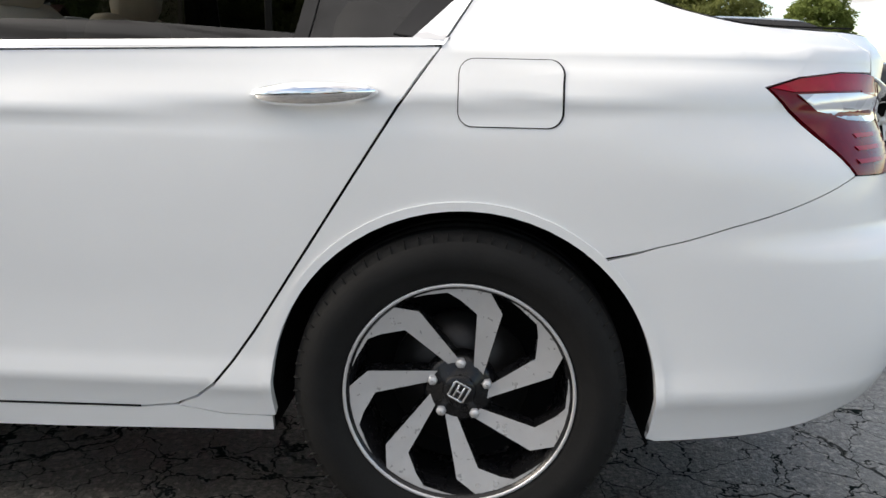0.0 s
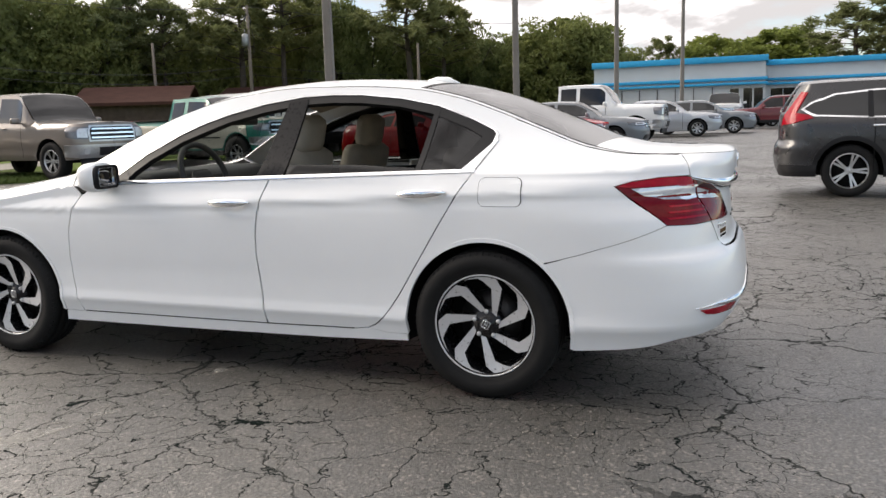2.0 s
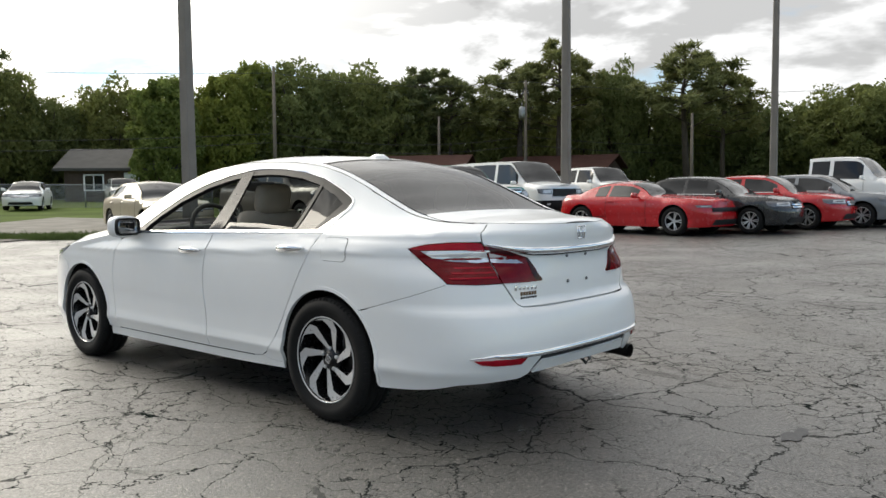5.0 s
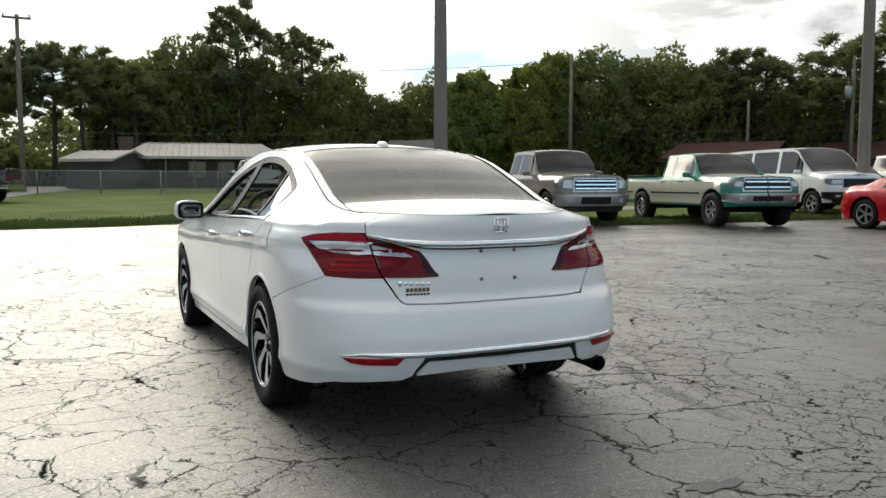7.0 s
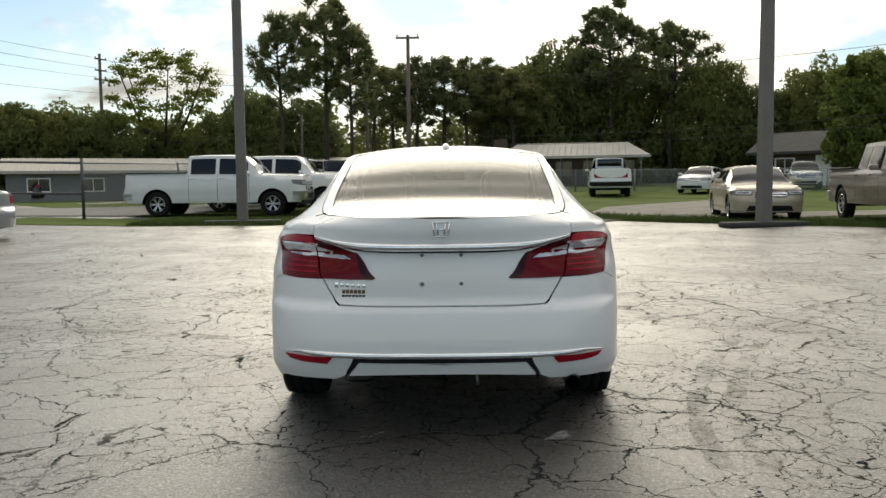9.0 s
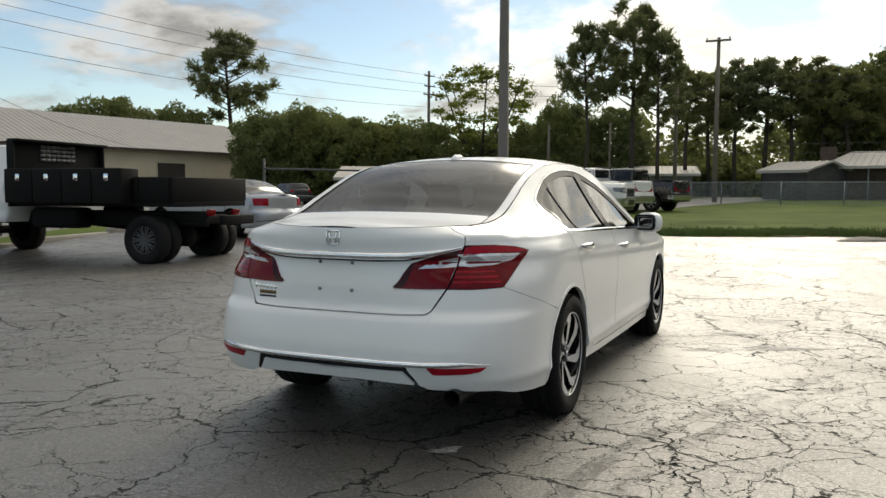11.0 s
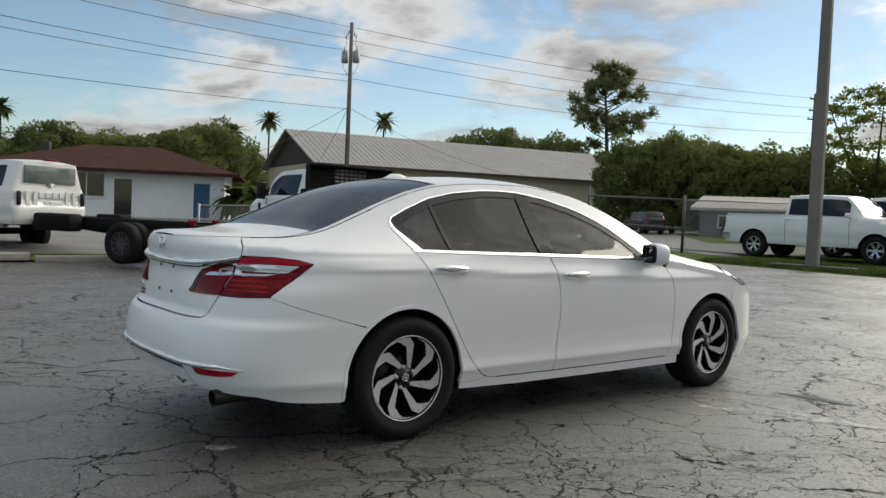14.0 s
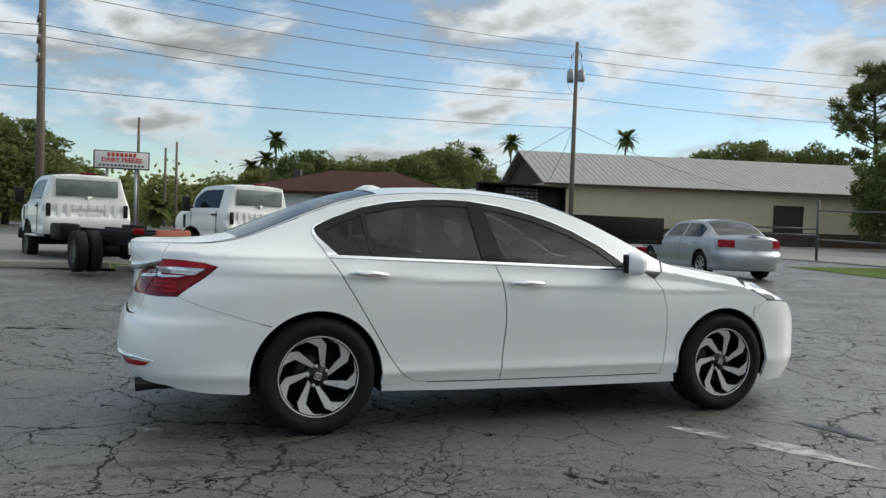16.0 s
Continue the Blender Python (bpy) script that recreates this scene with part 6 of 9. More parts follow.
def chassis_truck(m, label, dump=False, box_plate=False, back=-1.15):
    """A white cab on a bare black frame, or with a black dump body."""
    t = empty("cab_truck", m, label, "truck", "work trucks")
    wb = 4.5
    s = dict(w=0.99, rear=2.95, front=5.45, belt=1.42, roof=2.06, hood=1.42, deck=1.47, glass0=3.02, glass1=3.08, screen1=4.15, cowl=4.72, sill=0.66, roofx=0.76, deckx=0.95, nose=0.03, drop=0.10, corner=9, fcorner=4.2, rc=0.25, fc=0.55, rake=0.10)
    sh = gen_shell(s)
    r, ar, lo = 0.41, 0.50, 0.66
    an = 20
    ez = lambda y: float(sh.ez(y)) - 0.004
    poly = [("x", 0.0, lo), ("x", 0.8, lo), ("y", 3.3, lo)] + [("y", wb + ar * math.cos(radians(180 - an - (180 - 2 * an) * i / 12)) + 0.0, 0.50 + ar * math.sin(radians(180 - an - (180 - 2 * an) * i / 12))) for i in range(13)] + [("y", 5.2, lo), ("n", 0.6, lo), ("n", 0.0, lo)]
    poly += [("n", 0.0, ez(5.4)), ("n", 0.6, ez(5.4))] + [("y", y, ez(y)) for y in np.linspace(5.32, 3.2, 20)] + [("x", 0.6, ez(3.1)), ("x", 0.0, ez(3.1))]
    p = sh.panel(poly, step=0.10)
    skin("cab", joined(p, mirrored(p)), FLEET_WHITE, t, "white cab")
    skin("roof", sh.deck(3.0, 4.15, 8, 10), FLEET_WHITE, t)
    skin("hood", sh.deck(4.72, 5.43, 8, 10), FLEET_WHITE, t)
    skin("windscreen", sh.deck(4.15, 4.72, 8, 10, inner=0.03), AUTO_GLASS, t)
    ys = np.linspace(3.40, 4.45, 9)
    q = sh.panel([("y", ys[-1], 1.46), ("y", ys[0], 1.46)] + [("y", y, max(ez(y) - 0.10, 1.49)) for y in ys], step=0.1, lift=0.006)
    for pc in (q, mirrored(q)):
        skin("side_window", pc, AUTO_GLASS, t)
    for sd in (1, -1):
        bm = bmesh.new()
        box(bm, sd * 1.17, 4.42, 1.55, 0.20, 0.10, 0.38, 0.03)
        tube(bm, [(sd * 0.95, 4.45, 1.46), (sd * 1.15, 4.44, 1.45)], 0.02, 8)
        part("side_mirror", bm, BLACK_TRIM, t)
        bm = bmesh.new()
        box(bm, sd * 1.0, 3.50, 1.30, 0.03, 0.22, 0.035, 0.008)
        part("door_handle", bm, BLACK_TRIM, t)
        bm = bmesh.new()
        box(bm, sd * 0.985, 4.78, 1.12, 0.03, 0.10, 0.32, 0.01)
        part("side_vent", bm, BLACK_TRIM, t, "black vent on the wing")
        bm = bmesh.new()
        box(bm, sd * 0.985, 4.50, 1.05, 0.012, 0.012, 0.7)
        part("door_gap", bm, UNDERBODY, t)
        for y in (3.42,):
            bm = bmesh.new()
            box(bm, sd * 0.99, y, 1.05, 0.012, 0.012, 0.7)
            part("door_gap", bm, UNDERBODY, t)
        bm = bmesh.new()
        box(bm, sd * 0.92, 4.0, 0.62, 0.20, 1.1, 0.05, 0.015)
        part("side_step", bm, FLEET_WHITE if not dump else BLACK_TRIM, t)
    # the cab's back
    bm = bmesh.new()
    box(bm, 0, 3.03, 1.74, 1.36, 0.03, 0.38, 0.012)
    part("rear_window", bm, CAB_GLASS, t, "opaque rear window, coloured pale for light through the cab")
    bm = bmesh.new()
    for x in (-0.62, -0.42, 0.42, 0.62):
        box(bm, x, 2.985, 1.16, 0.10, 0.018, 0.46, 0.006)
    for i in range(4):
        box(bm, -0.27 + i * 0.18, 2.985, 1.30, 0.13, 0.018, 0.13, 0.006)
    box(bm, 0.13, 2.985, 1.04, 0.34, 0.018, 0.24, 0.006)
    box(bm, -0.15, 2.985, 1.04, 0.10, 0.018, 0.24, 0.006)
    part("pressed_ribs", bm, FLEET_WHITE, t, "pressed ribs on the cab back", smooth=False)
    for x in (-0.85, 0.85):
        bm = bmesh.new()
        box(bm, x, 2.975, 1.22, 0.10, 0.05, 0.30, 0.02)
        part("back_vent", bm, BLACK_TRIM, t, "black vent on the cab back")
    bm = bmesh.new()
    box(bm, 0, 3.04, 2.07, 0.34, 0.06, 0.05, 0.015)
    part("high_brake_light", bm, RED_LENS, t)
    bm = bmesh.new()
    box(bm, 0, 5.46, 1.02, 1.3, 0.05, 0.46, 0.03)
    part("grille", bm, GRILLE_BLACK, t)
    bm = bmesh.new()
    box(bm, 0, 5.52, 0.62, 1.95, 0.16, 0.26, 0.04)
    part("front_bumper", bm, BLACK_TRIM, t)
    # frame
    bm = bmesh.new()
    for x in (-0.43, 0.43):
        box(bm, x, (back + 5.5) / 2, 0.74, 0.08, 5.5 - back, 0.24, 0.01)
    for y in (-1.1, -0.6, 0.0, 0.9, 1.8, 2.6):
        box(bm, 0, y, 0.74, 0.9, 0.10, 0.16, 0.01)
    tube(bm, [(-0.85, 0, 0.41), (0.85, 0, 0.41)], 0.11, 10)
    tube(bm, [(-0.85, wb, 0.45), (0.85, wb, 0.45)], 0.08, 10)
    box(bm, 0, 0, 0.43, 0.36, 0.42, 0.36, 0.12)
    tube(bm, [(0, 0.2, 0.5), (0, 3.0, 0.72)], 0.06, 8)
    for x in (-0.5, 0.5):
        box(bm, x, 0, 0.66, 0.09, 1.4, 0.06, 0.02)
    part("chassis_frame", bm, FRAME_BLACK, t, "bare black chassis frame")
    bm = bmesh.new()
    box(bm, -0.72, 2.0, 0.75, 0.40, 1.0, 0.36, 0.06)
    part("fuel_tank", bm, FRAME_BLACK, t)
    bm = bmesh.new()
    box(bm, 0.72, 1.9, 0.78, 0.36, 0.7, 0.30, 0.04)
    part("battery_box", bm, FRAME_BLACK, t)
    for x in (-0.36, 0.36):
        bm = bmesh.new()
        box(bm, x, back - 0.03, 0.86, 0.20, 0.05, 0.11, 0.01)
        part("tail_light", bm, RED_LENS, t)
    for sd in (1, -1):
        road_wheel(t, sd * 0.90, wb, r, 0.24, sd, RIM_DARK, 10, 0.56)
        road_wheel(t, sd * 0.95, 0, r, 0.23, sd, RIM_DARK, 10, 0.56)
        road_wheel(t, sd * 0.68, 0, r, 0.23, sd, RIM_DARK, 10, 0.56)
    if box_plate:
        bm = bmesh.new()
        box(bm, 0.15, back - 0.42, 0.58, 0.62, 0.10, 0.64, 0.01)
        for x in (-0.05, 0.35):
            box(bm, x, back - 0.2, 0.74, 0.08, 0.46, 0.10, 0.01)
        part("hitch_plate", bm, RUST_PLATE, t, "salmon primed steel plate")
    if dump:
        body = new("dump_body")
        body.parent = t
        bm = bmesh.new()
        box(bm, 0, 1.15, 1.02, 2.06, 3.5, 0.12, 0.01)
        for x in (-1.03, 1.03):
            box(bm, x, 1.15, 1.25, 0.06, 3.5, 0.40, 0.01)
            for i in range(6):
                box(bm, x * 1.03, -0.5 + i * 0.62, 1.25, 0.07, 0.08, 0.36, 0.01)
        box(bm, 0, -0.58, 1.25, 2.06, 0.06, 0.4, 0.01)
        part("dump_bed", bm, FRAME_BLACK, body, "black steel dump bed")
        bm = bmesh.new()
        box(bm, 0, 2.80, 1.52, 2.2, 0.06, 1.16, 0.01)
        box(bm, 0, 2.70, 2.10, 2.2, 0.22, 0.05, 0.01)
        for x in (-1.08, 1.08):
            box(bm, x, 2.74, 1.60, 0.05, 0.14, 1.0, 0.01)
        part("headboard", bm, FRAME_BLACK, body, "black headboard with a cab shield")
        bm = bmesh.new()
        for i in range(7):
            for j in range(4):
                box(bm, -0.36 + i * 0.12, 2.76, 1.78 + j * 0.08, 0.10, 0.03, 0.06)
        part("mesh_window", bm, STEEL_DULL, body)
        for i in range(4):
            bm = bmesh.new()
            box(bm, -1.12, 2.35 - i * 0.62, 1.30, 0.42, 0.60, 0.58, 0.015)
            tb = part("tool_box", bm, FRAME_BLACK, body, "black tool box")
            bm = bmesh.new()
            box(bm, -1.335, 2.35 - i * 0.62, 1.44, 0.02, 0.09, 0.12, 0.008)
            part("latch", bm, CHROME, tb, "bright latch")
    return t


def truck_pose(x, y, rz, k):
    c = pose(0, 0, 0, 0, 0, rz) @ Vector((0, 2.1, 0))
    return pose(x, y, ground_z(x + c.x, y + c.y), 0, 0, rz) @ Matrix.Diagonal((k, k, k, 1))


chassis_truck(truck_pose(-13.29, -1.04, 107.2, 1.05), "white cab truck with a bare black frame and a salmon plate", box_plate=True, back=-1.75)
chassis_truck(truck_pose(-13.38, 3.68, 119, 1.05), "white cab truck with a bare black chassis frame")
chassis_truck(truck_pose(-8.70, 7.71, 95, 1.07), "white cab truck with a black dump body and tool boxes", dump=True, back=-0.8)

# ---------------------------------------------------------------- ground
def asphalt():
    m, nt, p = nodes_of("cracked_asphalt")
    co = nt.nodes.new("ShaderNodeTexCoord").outputs["Object"]
    big = tex(nt, "ShaderNodeTexNoise", 0.35, 4, 0.6, vec=co)
    mid = tex(nt, "ShaderNodeTexNoise", 2.2, 5, 0.6, vec=co)
    fine = tex(nt, "ShaderNodeTexNoise", 72, 4, 0.75, vec=co)
    grit = tex(nt, "ShaderNodeTexVoronoi", 105, vec=co)
    base = ramp(nt, big.outputs["Fac"], [(0.30, (0.026, 0.025, 0.022)), (0.70, (0.054, 0.048, 0.042))])
    base = mix(nt, 0.45, base, ramp(nt, mid.outputs["Fac"], [(0.3, (0.031, 0.030, 0.028)), (0.72, (0.076, 0.072, 0.063))]))
    base = mix(nt, 0.55, base, ramp(nt, fine.outputs["Fac"], [(0.40, (0.010, 0.010, 0.009)), (0.62, (0.110, 0.103, 0.090))]))
    chips = ramp(nt, grit.outputs["Color"], [(0.72, (0, 0, 0)), (0.86, (1, 1, 1))])
    base = mix(nt, mix(nt, 0.8, (0, 0, 0), chips), base, (0.240, 0.218, 0.190))
    dust = tex(nt, "ShaderNodeTexNoise", 0.9, 6, 0.7, vec=co)
    base = mix(nt, ramp(nt, dust.outputs["Fac"], [(0.52, 0.0), (0.75, 0.45)]), base, (0.135, 0.120, 0.095))
    # cracks
    warp = tex(nt, "ShaderNodeTexNoise", 1.3, 4, 0.6, vec=co)
    wv = nt.nodes.new("ShaderNodeVectorMath")
    wv.operation = "MULTIPLY_ADD"
    link(nt, warp.outputs["Color"], wv.inputs[0])
    wv.inputs[1].default_value = (0.55, 0.55, 0.0)
    link(nt, co, wv.inputs[2])
    w2 = tex(nt, "ShaderNodeTexNoise", 11.0, 3, 0.6, vec=co)
    wv2 = nt.nodes.new("ShaderNodeVectorMath")
    wv2.operation = "MULTIPLY_ADD"
    link(nt, w2.outputs["Color"], wv2.inputs[0])
    wv2.inputs[1].default_value = (0.10, 0.10, 0.0)
    link(nt, wv.outputs["Vector"], wv2.inputs[2])

    w3 = tex(nt, "ShaderNodeTexNoise", 34.0, 2, 0.6, vec=co)
    wv3 = nt.nodes.new("ShaderNodeVectorMath")
    wv3.operation = "MULTIPLY_ADD"
    link(nt, w3.outputs["Color"], wv3.inputs[0])
    wv3.inputs[1].default_value = (0.045, 0.045, 0.0)
    link(nt, wv2.outputs["Vector"], wv3.inputs[2])

    def crack(scale, wide, lo, hi, mask_scale, off):
        v = nt.nodes.new("ShaderNodeTexVoronoi")
        v.feature = "DISTANCE_TO_EDGE"
        v.inputs["Scale"].default_value = scale
        link(nt, wv3.outputs["Vector"], v.inputs["Vector"])
        line = ramp(nt, v.outputs["Distance"], [(wide * 0.45, 1.0), (wide, 0.0)])
        ms = nt.nodes.new("ShaderNodeVectorMath")
        ms.operation = "ADD"
        link(nt, co, ms.inputs[0])
        ms.inputs[1].default_value = off
        mk = tex(nt, "ShaderNodeTexNoise", mask_scale, 3, 0.5, vec=ms.outputs["Vector"])
        return mix(nt, 1.0, line, ramp(nt, mk.outputs["Fac"], [(lo, 0.0), (hi, 1.0)]), "MULTIPLY")
    c1 = crack(0.80, 0.0060, 0.40, 0.48, 0.35, (3.0, 1.0, 0))
    c2 = crack(2.6, 0.0100, 0.38, 0.48, 0.5, (9.0, -4.0, 0))
    c3 = crack(7.5, 0.0200, 0.40, 0.50, 0.6, (-7.0, 14.0, 0))
    cr = mix(nt, 1.0, mix(nt, 1.0, c1, c2, "LIGHTEN"), c3, "LIGHTEN")
    base = mix(nt, mix(nt, 0.92, (0, 0, 0), cr), base, (0.006, 0.010, 0.010))
    link(nt, base, p.inputs["Base Color"])
    wet = tex(nt, "ShaderNodeTexNoise", 0.8, 3, 0.5, vec=co)
    rough = ramp(nt, wet.outputs["Fac"], [(0.35, 0.40), (0.65, 0.54)])
    rough = mix(nt, 0.35, rough, ramp(nt, fine.outputs["Fac"], [(0.35, 0.75), (0.65, 0.25)]))
    link(nt, mix(nt, cr, rough, (0.95, 0.95, 0.95)), p.inputs["Roughness"])
    link(nt, mix(nt, cr, ramp(nt, fine.outputs["Fac"], [(0.36, 0.6), (0.55, 1.0)]), (0.0, 0.0, 0.0)), p.inputs["Specular IOR Level"])
    # a worn, polished film over the aggregate
    link(nt, mix(nt, cr, ramp(nt, wet.outputs["Fac"], [(0.35, 0.70), (0.65, 0.45)]), (0.0, 0.0, 0.0)), p.inputs["Coat Weight"])
    p.inputs["Coat Roughness"].default_value = 0.42
    b1 = nt.nodes.new("ShaderNodeBump")
    b1.inputs["Strength"].default_value, b1.inputs["Distance"].default_value = 0.9, 0.0055
    link(nt, fine.outputs["Fac"], b1.inputs["Height"])
    b2 = nt.nodes.new("ShaderNodeBump")
    b2.inputs["Strength"].default_value, b2.inputs["Distance"].default_value, b2.invert = 0.25, 0.004, True
    link(nt, cr, b2.inputs["Height"])
    link(nt, b1.outputs["Normal"], b2.inputs["Normal"])
    link(nt, b2.outputs["Normal"], p.inputs["Normal"])
    link(nt, b2.outputs["Normal"], p.inputs["Coat Normal"])
    return m


ASPHALT = asphalt()
GRASS_SOIL = plain("grass_ground", (0.085, 0.118, 0.030), 0.95, 0.0, 0.45, 0.35, relief=0.02, fine=9, spec=0.06)
GRASS_BLADE = plain("grass_blades", (0.100, 0.135, 0.038), 0.8, 0.0, 0.4, 0.7, spec=0.15)
GRAVEL = plain("gravel", (0.25, 0.237, 0.21), 0.95, 0.0, 0.3, 1.2, relief=0.01, fine=45, spec=0.1)
ROAD_GREY = plain("road_grey", (0.19, 0.185, 0.175), 0.85, 0.0, 0.2, 0.8, relief=0.003, fine=60)
CONCRETE = plain("concrete", (0.33, 0.31, 0.28), 0.9, 0.0, 0.2, 2.0, relief=0.003, fine=50)
OIL_STAIN = plain("oil_stain", (0.012, 0.012, 0.012), 0.35, 0.0, 0.2, 5.0)


def height(x, y):
    d = np.hypot(x, y - 1.0)
    s = np.clip((d - 8) / 20, 0, 1)
    return 0.24 * s * s * (3 - 2 * s) - 0.23 * np.exp(-((x + 13) / 5) ** 2 - ((y - 3) / 7) ** 2) + lawn_rise(x, y)


def sheet(name, poly, lift, material, label, category, step=1.0, kind="structure"):
    """A flat covering that follows the ground."""
    poly = dense(poly, step)
    pa = np.array(poly)
    lo, hi = pa.min(0), pa.max(0)
    gx, gy = np.meshgrid(np.arange(lo[0] + step / 2, hi[0], step), np.arange(lo[1] + step / 2, hi[1], step))
    grid = np.stack([gx.ravel(), gy.ravel()], 1)
    grid = grid[inside(poly, grid)] if len(grid) else grid
    grid = grid[edge_gap(poly, grid) > step * 0.4] if len(grid) else grid
    v, _, f, _, _, _ = delaunay_2d_cdt([Vector(p) for p in poly] + [Vector(p) for p in grid], [], [list(range(len(poly)))], 1, 1e-6)
    co = [(p[0], p[1], float(height(p[0], p[1])) + lift) for p in v]
    fs = []
    for t in f:
        a, b, c = (Vector(co[i]) for i in t)
        fs.append(tuple(t) if (b - a).cross(c - a).z > 0 else tuple(t[::-1]))
    me = bpy.data.meshes.new(name)
    me.from_pydata(co, [], fs)
    me.update()
    return tagged(hang(name, me, material, None, "", True), label, category, "", kind)


# one sheet to the horizon: fine rings near the lot, wide ones far off
bm = bmesh.new()
radii = [0.0, 4, 6, 7, 8, 9, 10, 11, 12, 13, 14, 15, 16, 18, 20, 22, 24, 26, 28, 30, 33, 36, 40, 45, 50, 56, 62, 68, 74, 80, 90, 100, 200, 500, 1500]
rings = []
for r in radii:
    ring = [(r * math.cos(2 * math.pi * k / 48), 1 + r * math.sin(2 * math.pi * k / 48)) for k in range(48)]
    rings.append([bm.verts.new((x, y, ground_z(x, y) - 0.25 * float(lawn_rise(x, y)))) for x, y in ring])
for a, b in zip(rings[1:], rings[2:]):
    for k in range(48):
        bm.faces.new((a[k], b[k], b[(k + 1) % 48], a[(k + 1) % 48]))
bm.faces.new(rings[1])
for v in rings[0]:
    bm.verts.remove(v)
tagged(part("ground", bm, ASPHALT), "dark grey cracked asphalt of a car lot", "ground", "", "structure")

FIELD = [(-9.0, 17.2), (-4.7, 17.25), (-1.0, 17.6), (1.5, 18.2), (3.0, 19.2), (5.2, 17.2), (7.0, 15.8), (9.2, 14.3), (11.5, 12.6), (14.5, 12.0), (19.0, 11.2), (24.0, 9.5), (34.0, 9.5), (60.0, 14.0), (140.0, 30.0), (140, 160), (-60, 160), (-40, 60), (-14.0, 26.5), (-9.2, 20.0)]
sheet("grass", FIELD, 0.012, GRASS_SOIL, "short mown green grass beside the lot", "grass", 2.5)
sheet("grass", [(-9.0, 17.2), (-9.2, 20.0), (-14.0, 21.8), (-14.8, 18.4)], 0.014, GRASS_SOIL, "grass strip at the corner of the lot", "grass", 1.0)
sheet("gravel_drive", [(1.6, 18.3), (3.0, 19.4), (5.3, 17.4), (9.0, 17.9), (14.5, 18.6), (24, 20.5), (24.0, 22.8), (13.0, 20.6), (8.0, 20.2), (4.6, 21.2), (2.6, 21.0), (0.0, 19.0)], 0.026, GRAVEL, "pale gravel drive through the grass", "drive", 1.0)
sheet("road", [(-16.0, 22.8), (-9.8, 21.8), (-7.0, 27.5), (1.0, 60), (60, 64), (60, 67), (-4, 63), (-12.0, 32.0), (-40, 30), (-40, 25)], 0.03, ROAD_GREY, "grey side road behind the fence", "road", 3.0)
sheet("street", [(-16.5, -40), (-15.5, -4), (-15.3, 4.0), (-15.6, 9.0), (-17.5, 14.5), (-22, 22), (-28.5, 17.5), (-27, 8), (-29, 0), (-30, -40)], 0.03, ROAD_GREY, "grey street beyond the kerb", "road", 3.0)
sheet("verge", [(-14.6, -40), (-14.2, -4), (-14.1, 4.0), (-14.3, 9.0), (-16.0, 15.0), (-17.5, 14.5), (-15.6, 9.0), (-15.3, 4.0), (-15.5, -4), (-16.5, -40)], 0.05, GRASS_SOIL, "thin grass verge along the kerb", "grass", 1.5)
bm = bmesh.new()
pts = [(-14.45, -30), (-14.15, -4), (-14.05, 4.0), (-14.25, 9.0), (-15.9, 14.8)]
for (x0, y0), (x1, y1) in zip(pts, pts[1:]):
    n = max(1, int(math.hypot(x1 - x0, y1 - y0) / 2.4))
    for i in range(n):
        a, b = (i + 0.02) / n, (i + 0.98) / n
        ax, ay, bx, by = x0 + (x1 - x0) * a, y0 + (y1 - y0) * a, x0 + (x1 - x0) * b, y0 + (y1 - y0) * b
        box(bm, (ax + bx) / 2, (ay + by) / 2, ground_z(ax, ay) + 0.06, 0.16, math.hypot(bx - ax, by - ay), 0.16, 0.02, Matrix.Rotation(math.atan2(-(bx - ax), by - ay), 3, "Z"))
tagged(part("kerb", bm, CONCRETE), "low concrete kerb stones along the lot", "kerb", "", "structure")


def blotch(name, x, y, rx, ry, rot, lift, material, label, seed):
    r = random.Random(seed)
    poly = []
    n = 26
    ph = [r.uniform(0, 6.28) for _ in range(4)]
    for k in range(n):
        a = 2 * math.pi * k / n
        q = 1 + 0.22 * math.sin(2 * a + ph[0]) + 0.18 * math.sin(3 * a + ph[1]) + 0.14 * math.sin(5 * a + ph[2]) + 0.1 * math.sin(8 * a + ph[3])
        u, v = rx * q * math.cos(a), ry * q * math.sin(a)
        poly.append((x + u * math.cos(rot) - v * math.sin(rot), y + u * math.sin(rot) + v * math.cos(rot)))
    return sheet(name, poly, lift, material, label, "stain", 0.5)


def worn(name, colour, cover, most=0.75):
    """A thin worn mark that lets the asphalt show through."""
    m, nt, p = nodes_of(name)
    a = tex(nt, "ShaderNodeTexNoise", 14, 6, 0.75)
    b = tex(nt, "ShaderNodeTexNoise", 2.2, 3, 0.5)
    p.inputs["Base Color"].default_value = (*colour, 1)
    p.inputs["Roughness"].default_value = 0.75
    s = mix(nt, 0.5, a.outputs["Fac"], b.outputs["Fac"])
    link(nt, ramp(nt, s, [(0.5 - cover * 0.1, 0.0), (0.62 - cover * 0.1, most)]), p.inputs["Alpha"])
    return m


